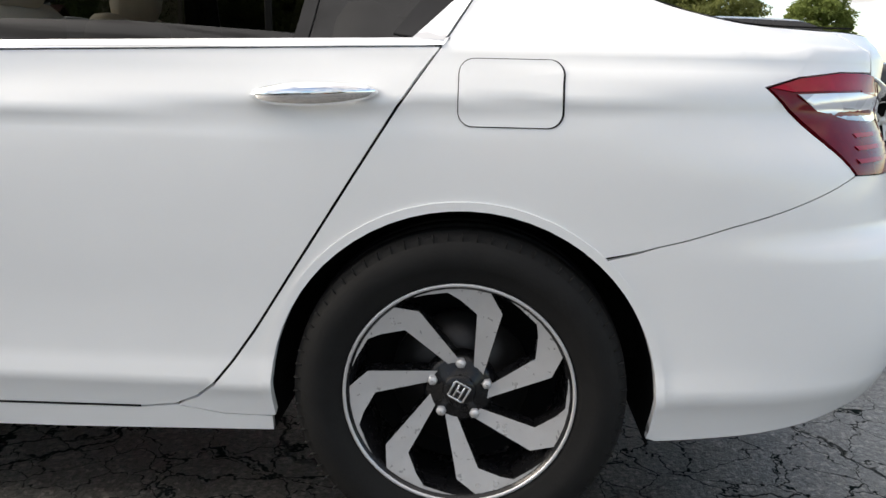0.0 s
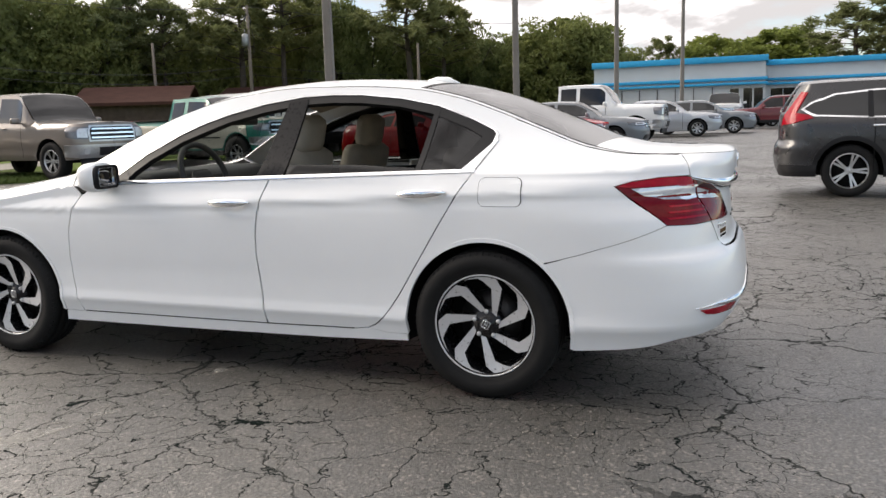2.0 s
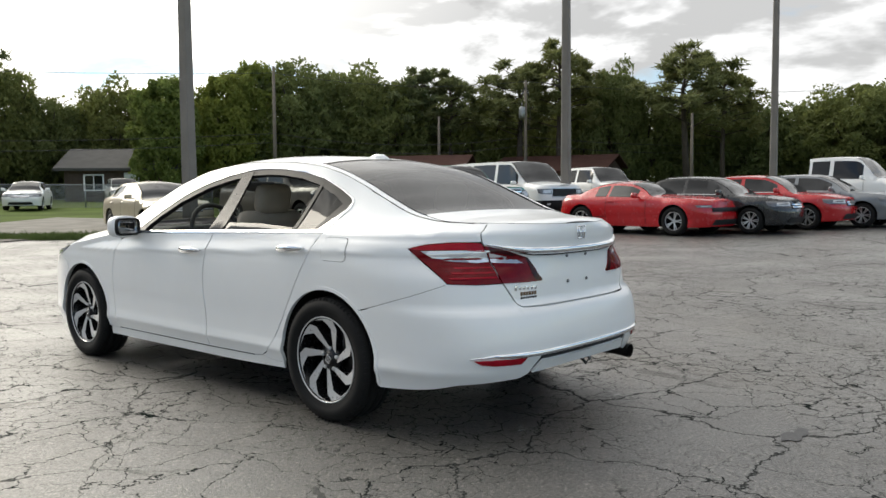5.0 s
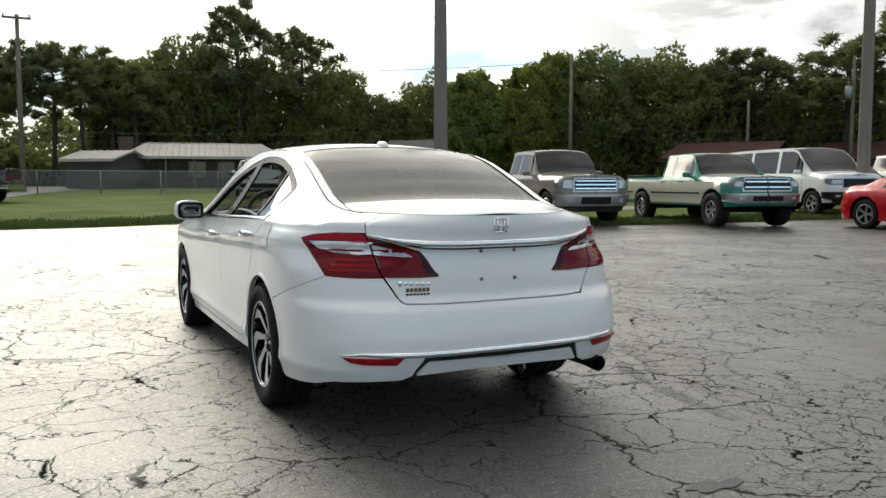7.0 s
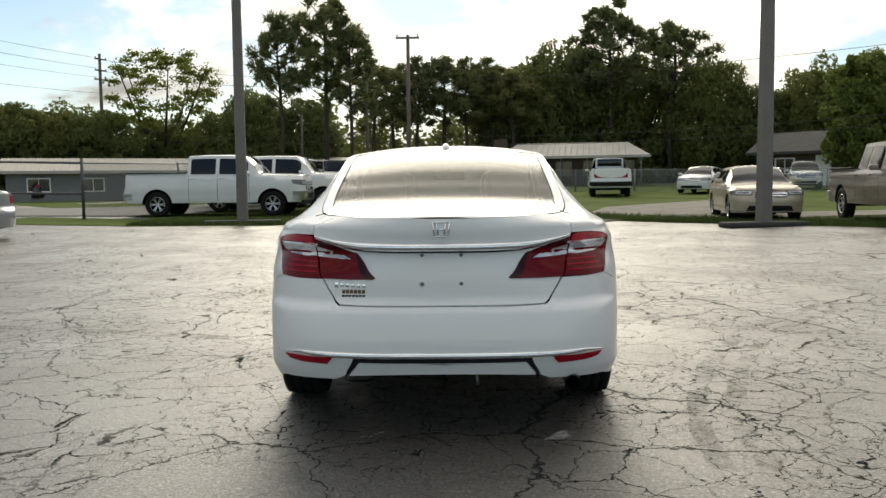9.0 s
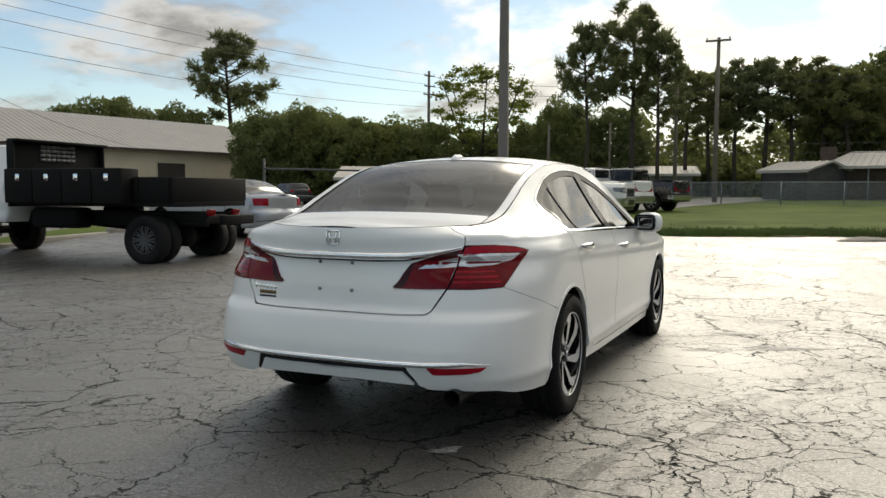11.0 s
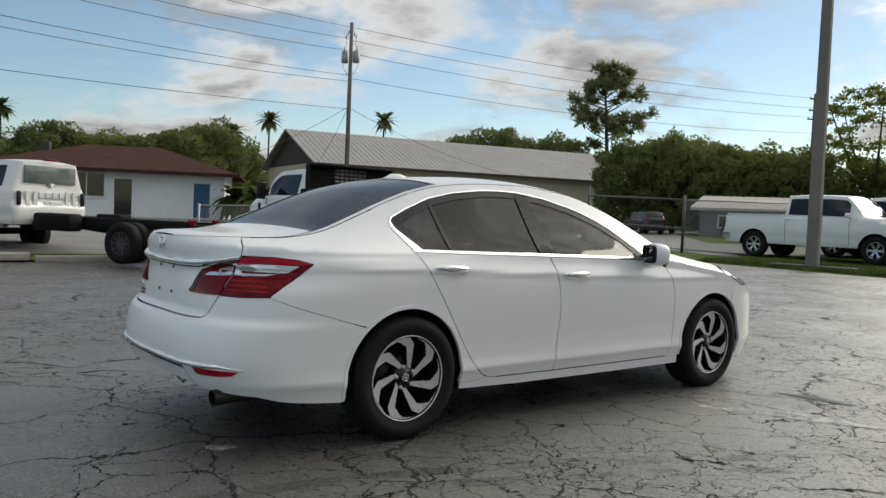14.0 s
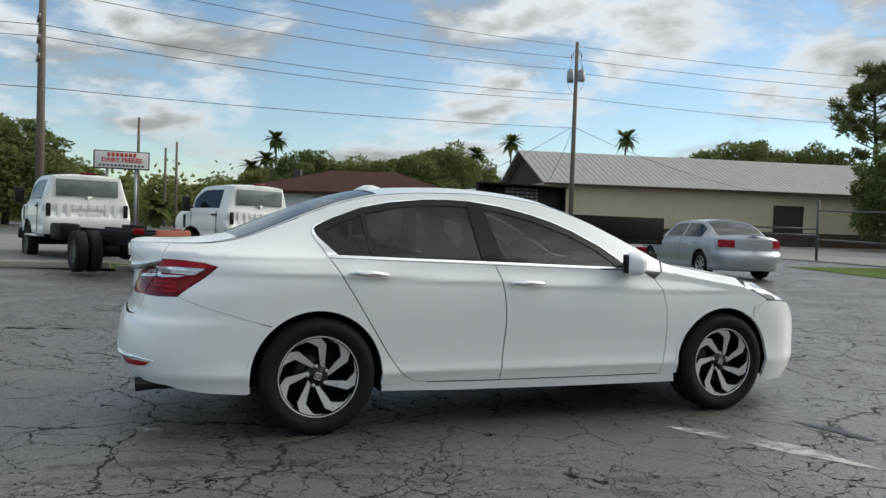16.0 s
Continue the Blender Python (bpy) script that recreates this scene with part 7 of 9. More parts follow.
WORN_WHITE = worn("worn_white_paint", (0.34, 0.33, 0.30), 0.1, 0.6)
WORN_PALE = worn("pale_spill", (0.50, 0.49, 0.47), 0.35, 0.8)
WORN_BLACK = worn("tyre_mark", (0.022, 0.021, 0.020), 0.3, 0.34)
sheet("faded_line", [(-0.80, 1.28), (-0.84, 1.44), (-2.4, 1.90), (-4.4, 2.48), (-4.4, 2.30), (-2.4, 1.74)], 0.004, WORN_WHITE, "faded white parking line on the asphalt", "line", 0.5)
blotch("pale_spill", 1.70, 2.42, 0.44, 0.11, 0.47, 0.004, WORN_PALE, "pale dried spill on the asphalt", 3)
blotch("pale_spill", -0.28, -0.88, 0.11, 0.05, 0.2, 0.004, WORN_PALE, "small pale spot on the asphalt", 5)
blotch("pale_spill", 0.54, -0.89, 0.07, 0.05, 0.9, 0.004, WORN_PALE, "small pale spot on the asphalt", 8)
blotch("oil_stain", 1.74, 3.94, 0.12, 0.05, 0.1, 0.004, OIL_STAIN, "small dark oil spot on the asphalt", 10)
blotch("oil_stain", 0.42, -1.95, 0.12, 0.05, 0.1, 0.004, OIL_STAIN, "small dark oil spot on the asphalt", 9)
blotch("oil_stain", 1.55, 3.1, 0.22, 0.06, 0.3, 0.004, OIL_STAIN, "dark oil stain on the asphalt", 11)
track = dense([(3.44, 3.14), (2.25, 1.76), (1.62, 0.59), (1.32, -0.22), (1.17, -0.83), (1.11, -1.34)], 0.25, closed=False)
for off in (0.0, 0.20):
    edge = []
    for w in (off, off + 0.11):
        row = []
        for i, (x, y) in enumerate(track):
            ax, ay = track[max(i - 1, 0)]
            bx, by = track[min(i + 1, len(track) - 1)]
            d = math.hypot(bx - ax, by - ay)
            row.append((x - (by - ay) / d * w, y + (bx - ax) / d * w))
        edge.append(row)
    sheet("tyre_mark", edge[0] + edge[1][::-1], 0.003, WORN_BLACK, "curved dark tyre mark on the asphalt", "tyre mark", 0.6)

sheet("gravel_drive", [(5.36, 24.98), (10.43, 30.09), (11.93, 25.13), (7.65, 18.69), (4.2, 17.74), (2.65, 17.0)], 0.03, GRAVEL, "pale gravel drive crossing the grass edge", "gravel", 1.0)

# grass tufts along the edge
def tufts(name, count, region, size, seed, label):
    r = random.Random(seed)
    V, F = [], []
    while count > 0:
        x, y = region(r)
        z = ground_z(x, y) + 0.01
        for _ in range(3):
            a, h, w = r.uniform(0, 6.28), size * r.uniform(0.5, 1.2), 0.012 * r.uniform(0.7, 1.6)
            lx, ly = r.gauss(0, 0.4) * h, r.gauss(0, 0.4) * h
            ox, oy = x + r.gauss(0, 0.04), y + r.gauss(0, 0.04)
            b = len(V)
            V += [(ox - w * math.cos(a), oy - w * math.sin(a), z), (ox + w * math.cos(a), oy + w * math.sin(a), z), (ox + lx, oy + ly, z + h)]
            F.append((b, b + 1, b + 2))
        count -= 1
    me = bpy.data.meshes.new(name)
    me.from_pydata(V, [], F)
    me.update()
    tagged(hang(name, me, GRASS_BLADE), label, "grass", "", "stuff")


front = curve([(-9.0, 17.25), (-1.0, 17.65), (3.0, 18.9), (5.2, 17.2), (9.2, 14.35), (11.5, 12.65), (19.0, 11.25), (26.0, 9.6)])
def strip(r):
    x = r.uniform(-9, 24)
    return x, float(front(x)) + abs(r.gauss(0, 1.2)) + 0.02
tufts("grass_tufts", 26000, strip, 0.11, 4, "short uneven grass blades on the lot edge")

# ---------------------------------------------------------------- trees
def leaf_mat(name, dark, light):
    m = bpy.data.materials.new(name)
    m.use_nodes = True
    nt = m.node_tree
    p = nt.nodes["Principled BSDF"]
    g = nt.nodes.new("ShaderNodeNewGeometry")
    oi = nt.nodes.new("ShaderNodeObjectInfo")
    n = tex(nt, "ShaderNodeTexNoise", 0.35, 3)
    col = ramp(nt, g.outputs["Random Per Island"], [(0.0, dark), (1.0, light)])
    col = mix(nt, 0.5, col, ramp(nt, n.outputs["Fac"], [(0.3, dark), (0.7, light)]))
    col = mix(nt, ramp(nt, oi.outputs["Random"], [(0.0, 0.0), (1.0, 0.75)]), col, (light[0] * 0.95, light[1] * 0.86, light[2] * 0.62))
    link(nt, col, p.inputs["Base Color"])
    p.inputs["Roughness"].default_value = 0.75
    p.inputs["Specular IOR Level"].default_value = 0.25
    tr = nt.nodes.new("ShaderNodeBsdfTranslucent")
    link(nt, col, tr.inputs["Color"])
    mx = nt.nodes.new("ShaderNodeMixShader")
    mx.inputs["Fac"].default_value = 0.45
    link(nt, p.outputs["BSDF"], mx.inputs[1])
    link(nt, tr.outputs["BSDF"], mx.inputs[2])
    link(nt, mx.outputs["Shader"], nt.nodes["Material Output"].inputs["Surface"])
    return m


LEAF_OAK = leaf_mat("oak_leaves", (0.075, 0.100, 0.038), (0.200, 0.235, 0.090))
LEAF_PINE = leaf_mat("pine_needles", (0.085, 0.108, 0.050), (0.200, 0.225, 0.105))
LEAF_LIGHT = leaf_mat("light_leaves", (0.105, 0.145, 0.032), (0.23, 0.28, 0.08))
LEAF_PALM = leaf_mat("palm_leaves", (0.045, 0.070, 0.024), (0.12, 0.16, 0.06))
BARK = plain("bark", (0.060, 0.047, 0.036), 0.95, 0.0, 0.35, 3.0, relief=0.02, fine=18)
WOOD_POLE = plain("weathered_pole_wood", (0.155, 0.130, 0.105), 0.9, 0.0, 0.25, 2.0, relief=0.004, fine=30)


def leaves(clumps, per, size, r, flat=1.0):
    """Many small leaf blades in clumps (centre, radius)."""
    V, F = [], []
    for c, rad in clumps:
        for _ in range(per):
            d = Vector((r.gauss(0, 1), r.gauss(0, 1), r.gauss(0, 1) * flat))
            d = d.normalized() * rad * min(1.1, abs(r.gauss(0.0, 0.62)))
            p = Vector(c) + Vector((d.x, d.y, d.z * flat))
            a = Vector((r.gauss(0, 1), r.gauss(0, 1), r.gauss(0, 0.7))).normalized()
            b = a.orthogonal().normalized()
            b = (b * math.cos(t := r.uniform(0, 6.28)) + a.cross(b) * math.sin(t)).normalized()
            s = size * r.uniform(0.6, 1.3)
            i = len(V)
            V += [tuple(p - a * s * 0.5), tuple(p + b * s * 0.32), tuple(p + a * s * 0.5), tuple(p - b * s * 0.32)]
            F.append((i, i + 1, i + 2, i + 3))
    return V, F


def blades(centres, axes, facing, size, slim, seed):
    """Leaf blades at given places, along given axes, turned roughly to a facing."""
    g = np.random.default_rng(seed)
    n = len(centres)
    a = axes / (np.linalg.norm(axes, axis=1, keepdims=True) + 1e-9)
    b = np.cross(facing, a)
    b /= np.linalg.norm(b, axis=1, keepdims=True) + 1e-9
    s = (size * g.uniform(0.6, 1.35, n))[:, None]
    co = np.stack([centres - a * s * 0.5 - b * s * slim, centres - a * s * 0.3 + b * s * slim * 1.2, centres + a * s * 0.62], 1)
    V = [tuple(p) for p in co.reshape(-1, 3)]
    return V, [(3 * i, 3 * i + 1, 3 * i + 2) for i in range(n)]


def billows(lobes, per, size, seed, slim=0.36):
    """Leaves over the outer faces of rounded lobes (centre, radius), thick enough to close the crown."""
    g = np.random.default_rng(seed)
    C, A, N = [], [], []
    for c, rad in lobes:
        d = g.normal(size=(per, 3))
        d /= np.linalg.norm(d, axis=1, keepdims=True)
        lump = 1 + 0.16 * np.sin(d @ g.normal(size=3) * 5 + g.uniform(0, 6)) + 0.12 * np.sin(d @ g.normal(size=3) * 9)
        q = rad * lump * g.uniform(0.55, 1.0, per) ** 0.5
        C.append(np.array(c) + d * q[:, None] * np.array((1, 1, 0.82)))
        N.append(d + 0.75 * g.normal(size=(per, 3)))
        A.append(g.normal(size=(per, 3)))
    return blades(np.concatenate(C), np.concatenate(A), np.concatenate(N), size, slim, seed + 1)


def tufts_of(clumps, per, size, seed):
    """Needle tufts that spread from the branch ends."""
    g = np.random.default_rng(seed)
    C, A = [], []
    for c, rad in clumps:
        d = g.normal(size=(per, 3)) + np.array((0, 0, 0.35))
        d /= np.linalg.norm(d, axis=1, keepdims=True)
        C.append(np.array(c) + d * (rad * g.uniform(0.1, 1.0, per))[:, None] * np.array((1, 1, 0.8)))
        A.append(d + 0.5 * g.normal(size=(per, 3)))
    C, A = np.concatenate(C), np.concatenate(A)
    return blades(C, A, g.normal(size=C.shape), size, 0.15, seed + 1)


def tree(name, kind, h, w, seed, label, at, mat):
    r = random.Random(seed)
    t = empty(name, at, label, "tree")
    trunk = bmesh.new()
    clumps = []
    if kind == "oak":
        fork = h * r.uniform(0.22, 0.3)
        tube(trunk, [(0, 0, -0.1), (0.05, 0.02, fork * 0.5), (0.1, -0.05, fork)], [h * 0.030, h * 0.024, h * 0.021], 10)
        for i in range(9):
            a = 2 * math.pi * i / 9 + r.uniform(-0.3, 0.3)
            reach, up = w * r.uniform(0.2, 0.40), h * r.uniform(0.5, 0.85)
            mid = (math.cos(a) * reach * 0.5, math.sin(a) * reach * 0.5, fork + (up - fork) * 0.6)
            end = (math.cos(a) * reach, math.sin(a) * reach, up * 0.96)
            tube(trunk, [(0.1, -0.05, fork * 0.9), mid, end], [h * 0.014, h * 0.009, h * 0.003], 6)
        for i in range(58):
            a = i * 2.39996 + r.uniform(-0.3, 0.3)
            z = (i + 0.5) / 58
            ring = math.sqrt(max(0.02, 1 - (z * 1.62 - 0.66) ** 2))
            q = w * 0.42 * ring * r.uniform(0.62, 1.0)
            top = 0.17 + 0.74 * z + r.uniform(-0.04, 0.05)
            clumps.append(((math.cos(a) * q, math.sin(a) * q, h * top), w * r.uniform(0.075, 0.145)))
        for i in range(12):
            a = 2.4 * i
            clumps.append(((math.cos(a) * w * 0.15, math.sin(a) * w * 0.15, h * (0.22 + 0.5 * i / 11)), w * 0.2))
        V, F = billows(clumps, 270, 0.29, seed)
    elif kind == "pine":
        pts = [(0, 0, -0.1), (r.uniform(-.2, .2), r.uniform(-.2, .2), h * 0.4), (r.uniform(-.3, .3), r.uniform(-.3, .3), h * 0.75), (r.uniform(-.3, .3), 0, h * 0.97)]
        tube(trunk, pts, [h * 0.018, h * 0.014, h * 0.009, h * 0.003], 8)
        n = 34
        for i in range(n):
            z = h * (0.52 + 0.46 * (i / n) ** 0.85)
            k = (z / h - 0.52) / 0.46
            reach = w * 0.5 * (0.5 + 0.62 * math.sin(math.pi * min(1, k * 0.9 + 0.15))) * r.uniform(0.5, 1.1) * (1.0 if k < 0.8 else 0.7)
            a = i * 2.4 + r.uniform(-0.4, 0.4)
            end = (math.cos(a) * reach, math.sin(a) * reach, z + r.uniform(-0.2, 0.6))
            tube(trunk, [(pts[2][0] * k, pts[2][1] * k, z - 0.3), (end[0] * 0.5, end[1] * 0.5, z), end], [h * 0.0045, h * 0.003, h * 0.0012], 5)
            clumps.append((end, w * r.uniform(0.08, 0.125)))
            for share in (0.74, 0.48):
                if r.random() < 0.7:
                    clumps.append(((end[0] * share + r.uniform(-.3, .3), end[1] * share + r.uniform(-.3, .3), end[2] + r.uniform(-0.35, 0.4)), w * r.uniform(0.06, 0.105)))
        V, F = tufts_of(clumps, 100, 0.34, seed)
    elif kind == "airy":
        for i in range(5):
            a = 1.26 * i + r.uniform(-.3, .3)
            tube(trunk, [(0, 0, -0.1), (math.cos(a) * w * 0.06, math.sin(a) * w * 0.06, h * 0.28), (math.cos(a) * w * 0.25, math.sin(a) * w * 0.25, h * 0.6), (math.cos(a) * w * 0.4, math.sin(a) * w * 0.4, h * 0.9)], [h * 0.017, h * 0.012, h * 0.007, h * 0.002], 6)
        for i in range(84):
            a, z = r.uniform(0, 6.283), r.random()
            q = w * 0.48 * math.sqrt(max(0.1, 1 - (z * 1.6 - 0.7) ** 2)) * r.uniform(0.5, 1.0)
            clumps.append(((math.cos(a) * q, math.sin(a) * q, h * (0.38 + 0.6 * z)), w * r.uniform(0.06, 0.105)))
        V, F = leaves(clumps, 150, 0.29, r, 0.6)
    else:
        tube(trunk, [(0, 0, -0.1), (0.1, 0, h * 0.5), (0.05, 0.1, h * 0.93)], [0.17, 0.14, 0.15], 8)
        V, F = [], []
        for i in range(34):
            a = 2.4 * i
            e = r.uniform(-0.95, 1.35)
            L = w * 0.5 * r.uniform(0.8, 1.1)
            c = Vector((0.05, 0.1, h * 0.95))
            d = Vector((math.cos(a), math.sin(a), 0))
            side = Vector((-math.sin(a), math.cos(a), 0))
            prev = None
            for k in range(6):
                q = k / 5
                p = c + d * L * q * math.cos(e * 0.8) + Vector((0, 0, L * (math.sin(e) * q - (0.30 if kind == "palm" else 0.55) * q * q)))
                ww = 0.03 + w * 0.085 * math.sin(math.pi * min(1, q + 0.12)) * (1 if kind == "palm" else 1.4)
                cur = (p - side * ww, p + side * ww)
                if prev:
                    i0 = len(V)
                    V += [tuple(prev[0]), tuple(prev[1]), tuple(cur[1]), tuple(cur[0])]
                    F.append((i0, i0 + 1, i0 + 2, i0 + 3))
                prev = cur
    part("trunk", trunk, BARK, t)
    me = bpy.data.meshes.new("crown")
    me.from_pydata(V, [], F)
    me.update()
    hang("crown", me, mat, t)
    return t


def spot(cam_xy, az, d):
    a = radians(az)
    return cam_xy[0] - d * math.sin(a), cam_xy[1] + d * math.cos(a)


def put(x, y, turn=0.0, scale=(1, 1, 1)):
    return pose(x, y, ground_z(x, y), 0, 0, turn) @ Matrix.Diagonal((*scale, 1))


BACK = (0.1, -4.6)
LEFT = (-4.2, -2.1)
RIGHT = (4.6, -2.2)
OAK_L = "dark green broad-crowned oak tree at the edge of the lot"
PINE_L = "tall thin pine tree with a high open crown"
EYE_6, EYE_9, EYE_3, EYE_12, EYE_16 = (-2.36, -4.13), (0.58, -4.61), (-4.22, -2.11), (3.24, -3.48), (5.3, -1.0)
away = pose(0, 0, 0)
oaks = [tree("oak_tree", "oak", 10.0, 10.0, 100 + i, OAK_L, away, LEAF_OAK) for i in range(3)]
pines = [tree("pine_tree", "pine", 10.0, 5.0, 200 + i, PINE_L, away, LEAF_PINE) for i in range(3)]
light = [tree("leafy_tree", "oak", 10.0, 7.0, 300, "bright yellow-green leafy tree", away, LEAF_LIGHT)]
KINDS = {"o": (oaks, 10.0), "p": (pines, 5.0), "l": (light, 7.0)}
placed = set()


def grow(kind, eye, az, lift, d, w, turn):
    """Stand a tree in a direction, so tall that its top is seen at the angle lift."""
    x, y = spot(eye, az, d)
    z = ground_z(x, y)
    h = 1.2 + d * math.tan(radians(lift)) - z
    family, wide = KINDS[kind]
    src = family[len(placed) % len(family)]
    at = pose(x, y, z, 0, 0, turn) @ Matrix.Diagonal((w / wide, w / wide, h / 10.0, 1.0))
    if src.name not in placed:
        placed.add(src.name)
        src.matrix_world = at
        return
    placed.add((kind, az))
    old = src.matrix_world.copy()
    src.matrix_world = Matrix()
    ob = copy_thing(src, Matrix())
    src.matrix_world = old
    ob.matrix_world = at


rt = random.Random(12)
GROVES = (
    # standpoint, then kind, azimuth, angle of the top, distance, width
    (EYE_9, (("p", 12.9, 11.2, 61, 4.6), ("p", 9.8, 12.4, 62, 6.0), ("p", 8.0, 10.8, 61, 4.4), ("p", 6.4, 8.2, 72, 5.5), ("p", 4.9, 8.0, 76, 6.0), ("p", 3.3, 8.3, 75, 6.0), ("p", 1.6, 8.5, 76, 6.5), ("p", -0.2, 8.3, 75, 6.0), ("p", -1.9, 8.1, 77, 6.5), ("p", -3.3, 7.5, 75, 6.0),
             ("o", 11.3, 6.0, 76, 8), ("o", 14.6, 6.6, 74, 7), ("o", 16.6, 5.1, 76, 7), ("o", 24.3, 5.0, 76, 8), ("o", 27.0, 5.2, 78, 8), ("o", 29.8, 5.4, 76, 8), ("o", 32.3, 5.9, 74, 8), ("o", 35.2, 5.7, 74, 8), ("o", 20.5, 4.6, 80, 8))),
    (EYE_6, (("o", -4.4, 7.4, 80, 7), ("o", -6.4, 8.5, 80, 9), ("o", -8.9, 9.6, 82, 10), ("o", -11.2, 9.0, 84, 9), ("p", -12.1, 11.6, 79, 8.0), ("p", -16.2, 10.2, 78, 7.0), ("o", -14.2, 8.3, 82, 10), ("o", -18.8, 8.2, 78, 8), ("o", -21.2, 6.4, 79, 8), ("o", -23.3, 5.8, 80, 8), ("o", -25.4, 7.4, 78, 8), ("o", -27.9, 6.9, 80, 7.5), ("o", -29.8, 6.6, 78, 7.5),
             ("l", -31.9, 8.3, 64, 5.5), ("l", -34.0, 9.1, 65, 5.5), ("o", -37.0, 9.0, 66, 9.5), ("o", -40.5, 8.8, 68, 10), ("o", -43.2, 8.0, 66, 8), ("o", -45.8, 6.3, 70, 8))),
    (EYE_3, (("l", -30.5, 8.0, 62, 6), ("p", -46.0, 7.3, 66, 6), ("p", -47.9, 8.5, 66, 6), ("p", -50.0, 8.1, 66, 6), ("o", -52.1, 6.7, 68, 8), ("p", -54.7, 8.8, 64, 8), ("p", -57.6, 9.8, 64, 7), ("o", -56.0, 6.6, 72, 8), ("o", -59.5, 8.2, 68, 7), ("o", -61.3, 8.6, 66, 6), ("o", -63.2, 7.3, 68, 7), ("p", -66.2, 9.3, 62, 8), ("p", -68.4, 7.9, 64, 6), ("o", -67.0, 6.2, 70, 8), ("o", -70.1, 6.0, 68, 7), ("o", -71.7, 5.0, 70, 7), ("o", -73.6, 5.7, 68, 8), ("o", -76.0, 6.6, 66, 9), ("o", -78.2, 6.4, 67, 8), ("o", -80.3, 4.4, 72, 6),
             ("p", -83.2, 4.8, 92, 5), ("l", -86.5, 4.9, 95, 11), ("l", -90.5, 5.2, 100, 13), ("p", -95.0, 6.2, 92, 10), ("o", -99.0, 6.0, 92, 12), ("o", -103.0, 5.8, 90, 11), ("l", -109.0, 4.6, 80, 7))),
    (EYE_12, (("o", 27.5, 5.0, 92, 10), ("o", 30.3, 5.1, 104, 10), ("o", 32.7, 5.6, 108, 11), ("o", 35.0, 5.9, 110, 10), ("p", 39.6, 10.4, 112, 10.5), ("o", 37.6, 5.0, 106, 10), ("o", 42.5, 5.8, 112, 11), ("o", 44.6, 5.6, 114, 11), ("o", 46.8, 6.1, 114, 12), ("o", 49.0, 5.8, 114, 11), ("o", 51.4, 5.0, 116, 12))),
    (EYE_16, (("o", 66.8, 4.6, 92, 8), ("o", 69.0, 5.6, 70, 7), ("o", 70.7, 5.0, 68, 7), ("o", 73.0, 4.4, 68, 8), ("o", 76.0, 4.4, 70, 8), ("o", 78.7, 4.9, 70, 7), ("o", 81.2, 3.5, 76, 8), ("o", 84.0, 2.6, 95, 9), ("o", 86.5, 2.2, 120, 12), ("o", 90.0, 1.6, 130, 14), ("o", 94.0, 3.3, 90, 11), ("o", 97.3, 5.9, 60, 9), ("o", 100.5, 6.2, 58, 10))),
)
for eye, group in GROVES:
    for kind, az, lift_up, d, w in group:
        grow(kind, eye, az, lift_up, d, w, rt.uniform(0, 360))
tree("airy_tree", "airy", 13.2, 10.6, 401, "thin light-leaved tree with an open crown", put(*spot(BACK, 20.1, 78)), LEAF_LIGHT)
palm = tree("palm_tree", "palm", 15.6, 5.4, 402, "tall thin fan palm", put(*spot(RIGHT, 63.8, 134)), LEAF_PALM)
for az, d, h in ((55.95, 134, 16.6), (80.1, 134, 14.6), (80.7, 130, 11.0), (81.7, 130, 9.6), (66.1, 128, 12.8), (69.8, 124, 11.0)):
    x, y = spot(RIGHT, az, d)
    p = copy_thing(palm, pose(x, y, ground_z(x, y), 0, 0, az * 7))
    p.scale = (1.0, 1.0, h / 15.6)
bush = tree("palm_bush", "bushpalm", 1.5, 3.2, 403, "low spreading palm bush by the wall", put(*spot(RIGHT, 64.8, 47)), LEAF_PALM)
for az, d in ((66.3, 49), (63.6, 49), (87.2, 62)):
    x, y = spot(RIGHT, az, d)
    copy_thing(bush, pose(x, y, ground_z(x, y), 0, 0, az * 5))

# far woods behind the single trees
r = random.Random(31)
clumps = []
for i in range(4300):
    az = r.uniform(-112, 106)
    eye = LEFT if az < -45 else BACK if az < 20 else RIGHT
    low = 4.6 if az > 20 else 8.6 if az > -74 else 2.6
    d = r.uniform(84, 100) if az < 60 else r.uniform(76, 110)
    if az < -78:
        d = r.uniform(98, 112)
    if 29 < az < 65:
        d += 20
    x, y = spot(eye, az, d)
    z = r.uniform(0.3, low) * (0.75 + 0.35 * math.sin(az * 0.5) * math.sin(az * 1.7 + 1))
    clumps.append(((x, y, z + 0.4 + float(lawn_rise(x, y))), r.uniform(1.5, 2.6)))
for i in range(1100):
    az = r.uniform(-34, 22)
    x, y = spot(BACK, az, r.uniform(78, 86))
    clumps.append(((x, y, r.uniform(0.3, 3.8)), r.uniform(1.3, 2.0)))
V, F = leaves(clumps, 52, 0.62, r, 0.9)
me = bpy.data.meshes.new("woods")
me.from_pydata(V, [], F)
me.update()
tagged(hang("woods", me, LEAF_OAK), "dark dense woods far behind the lot", "woods", "", "stuff")

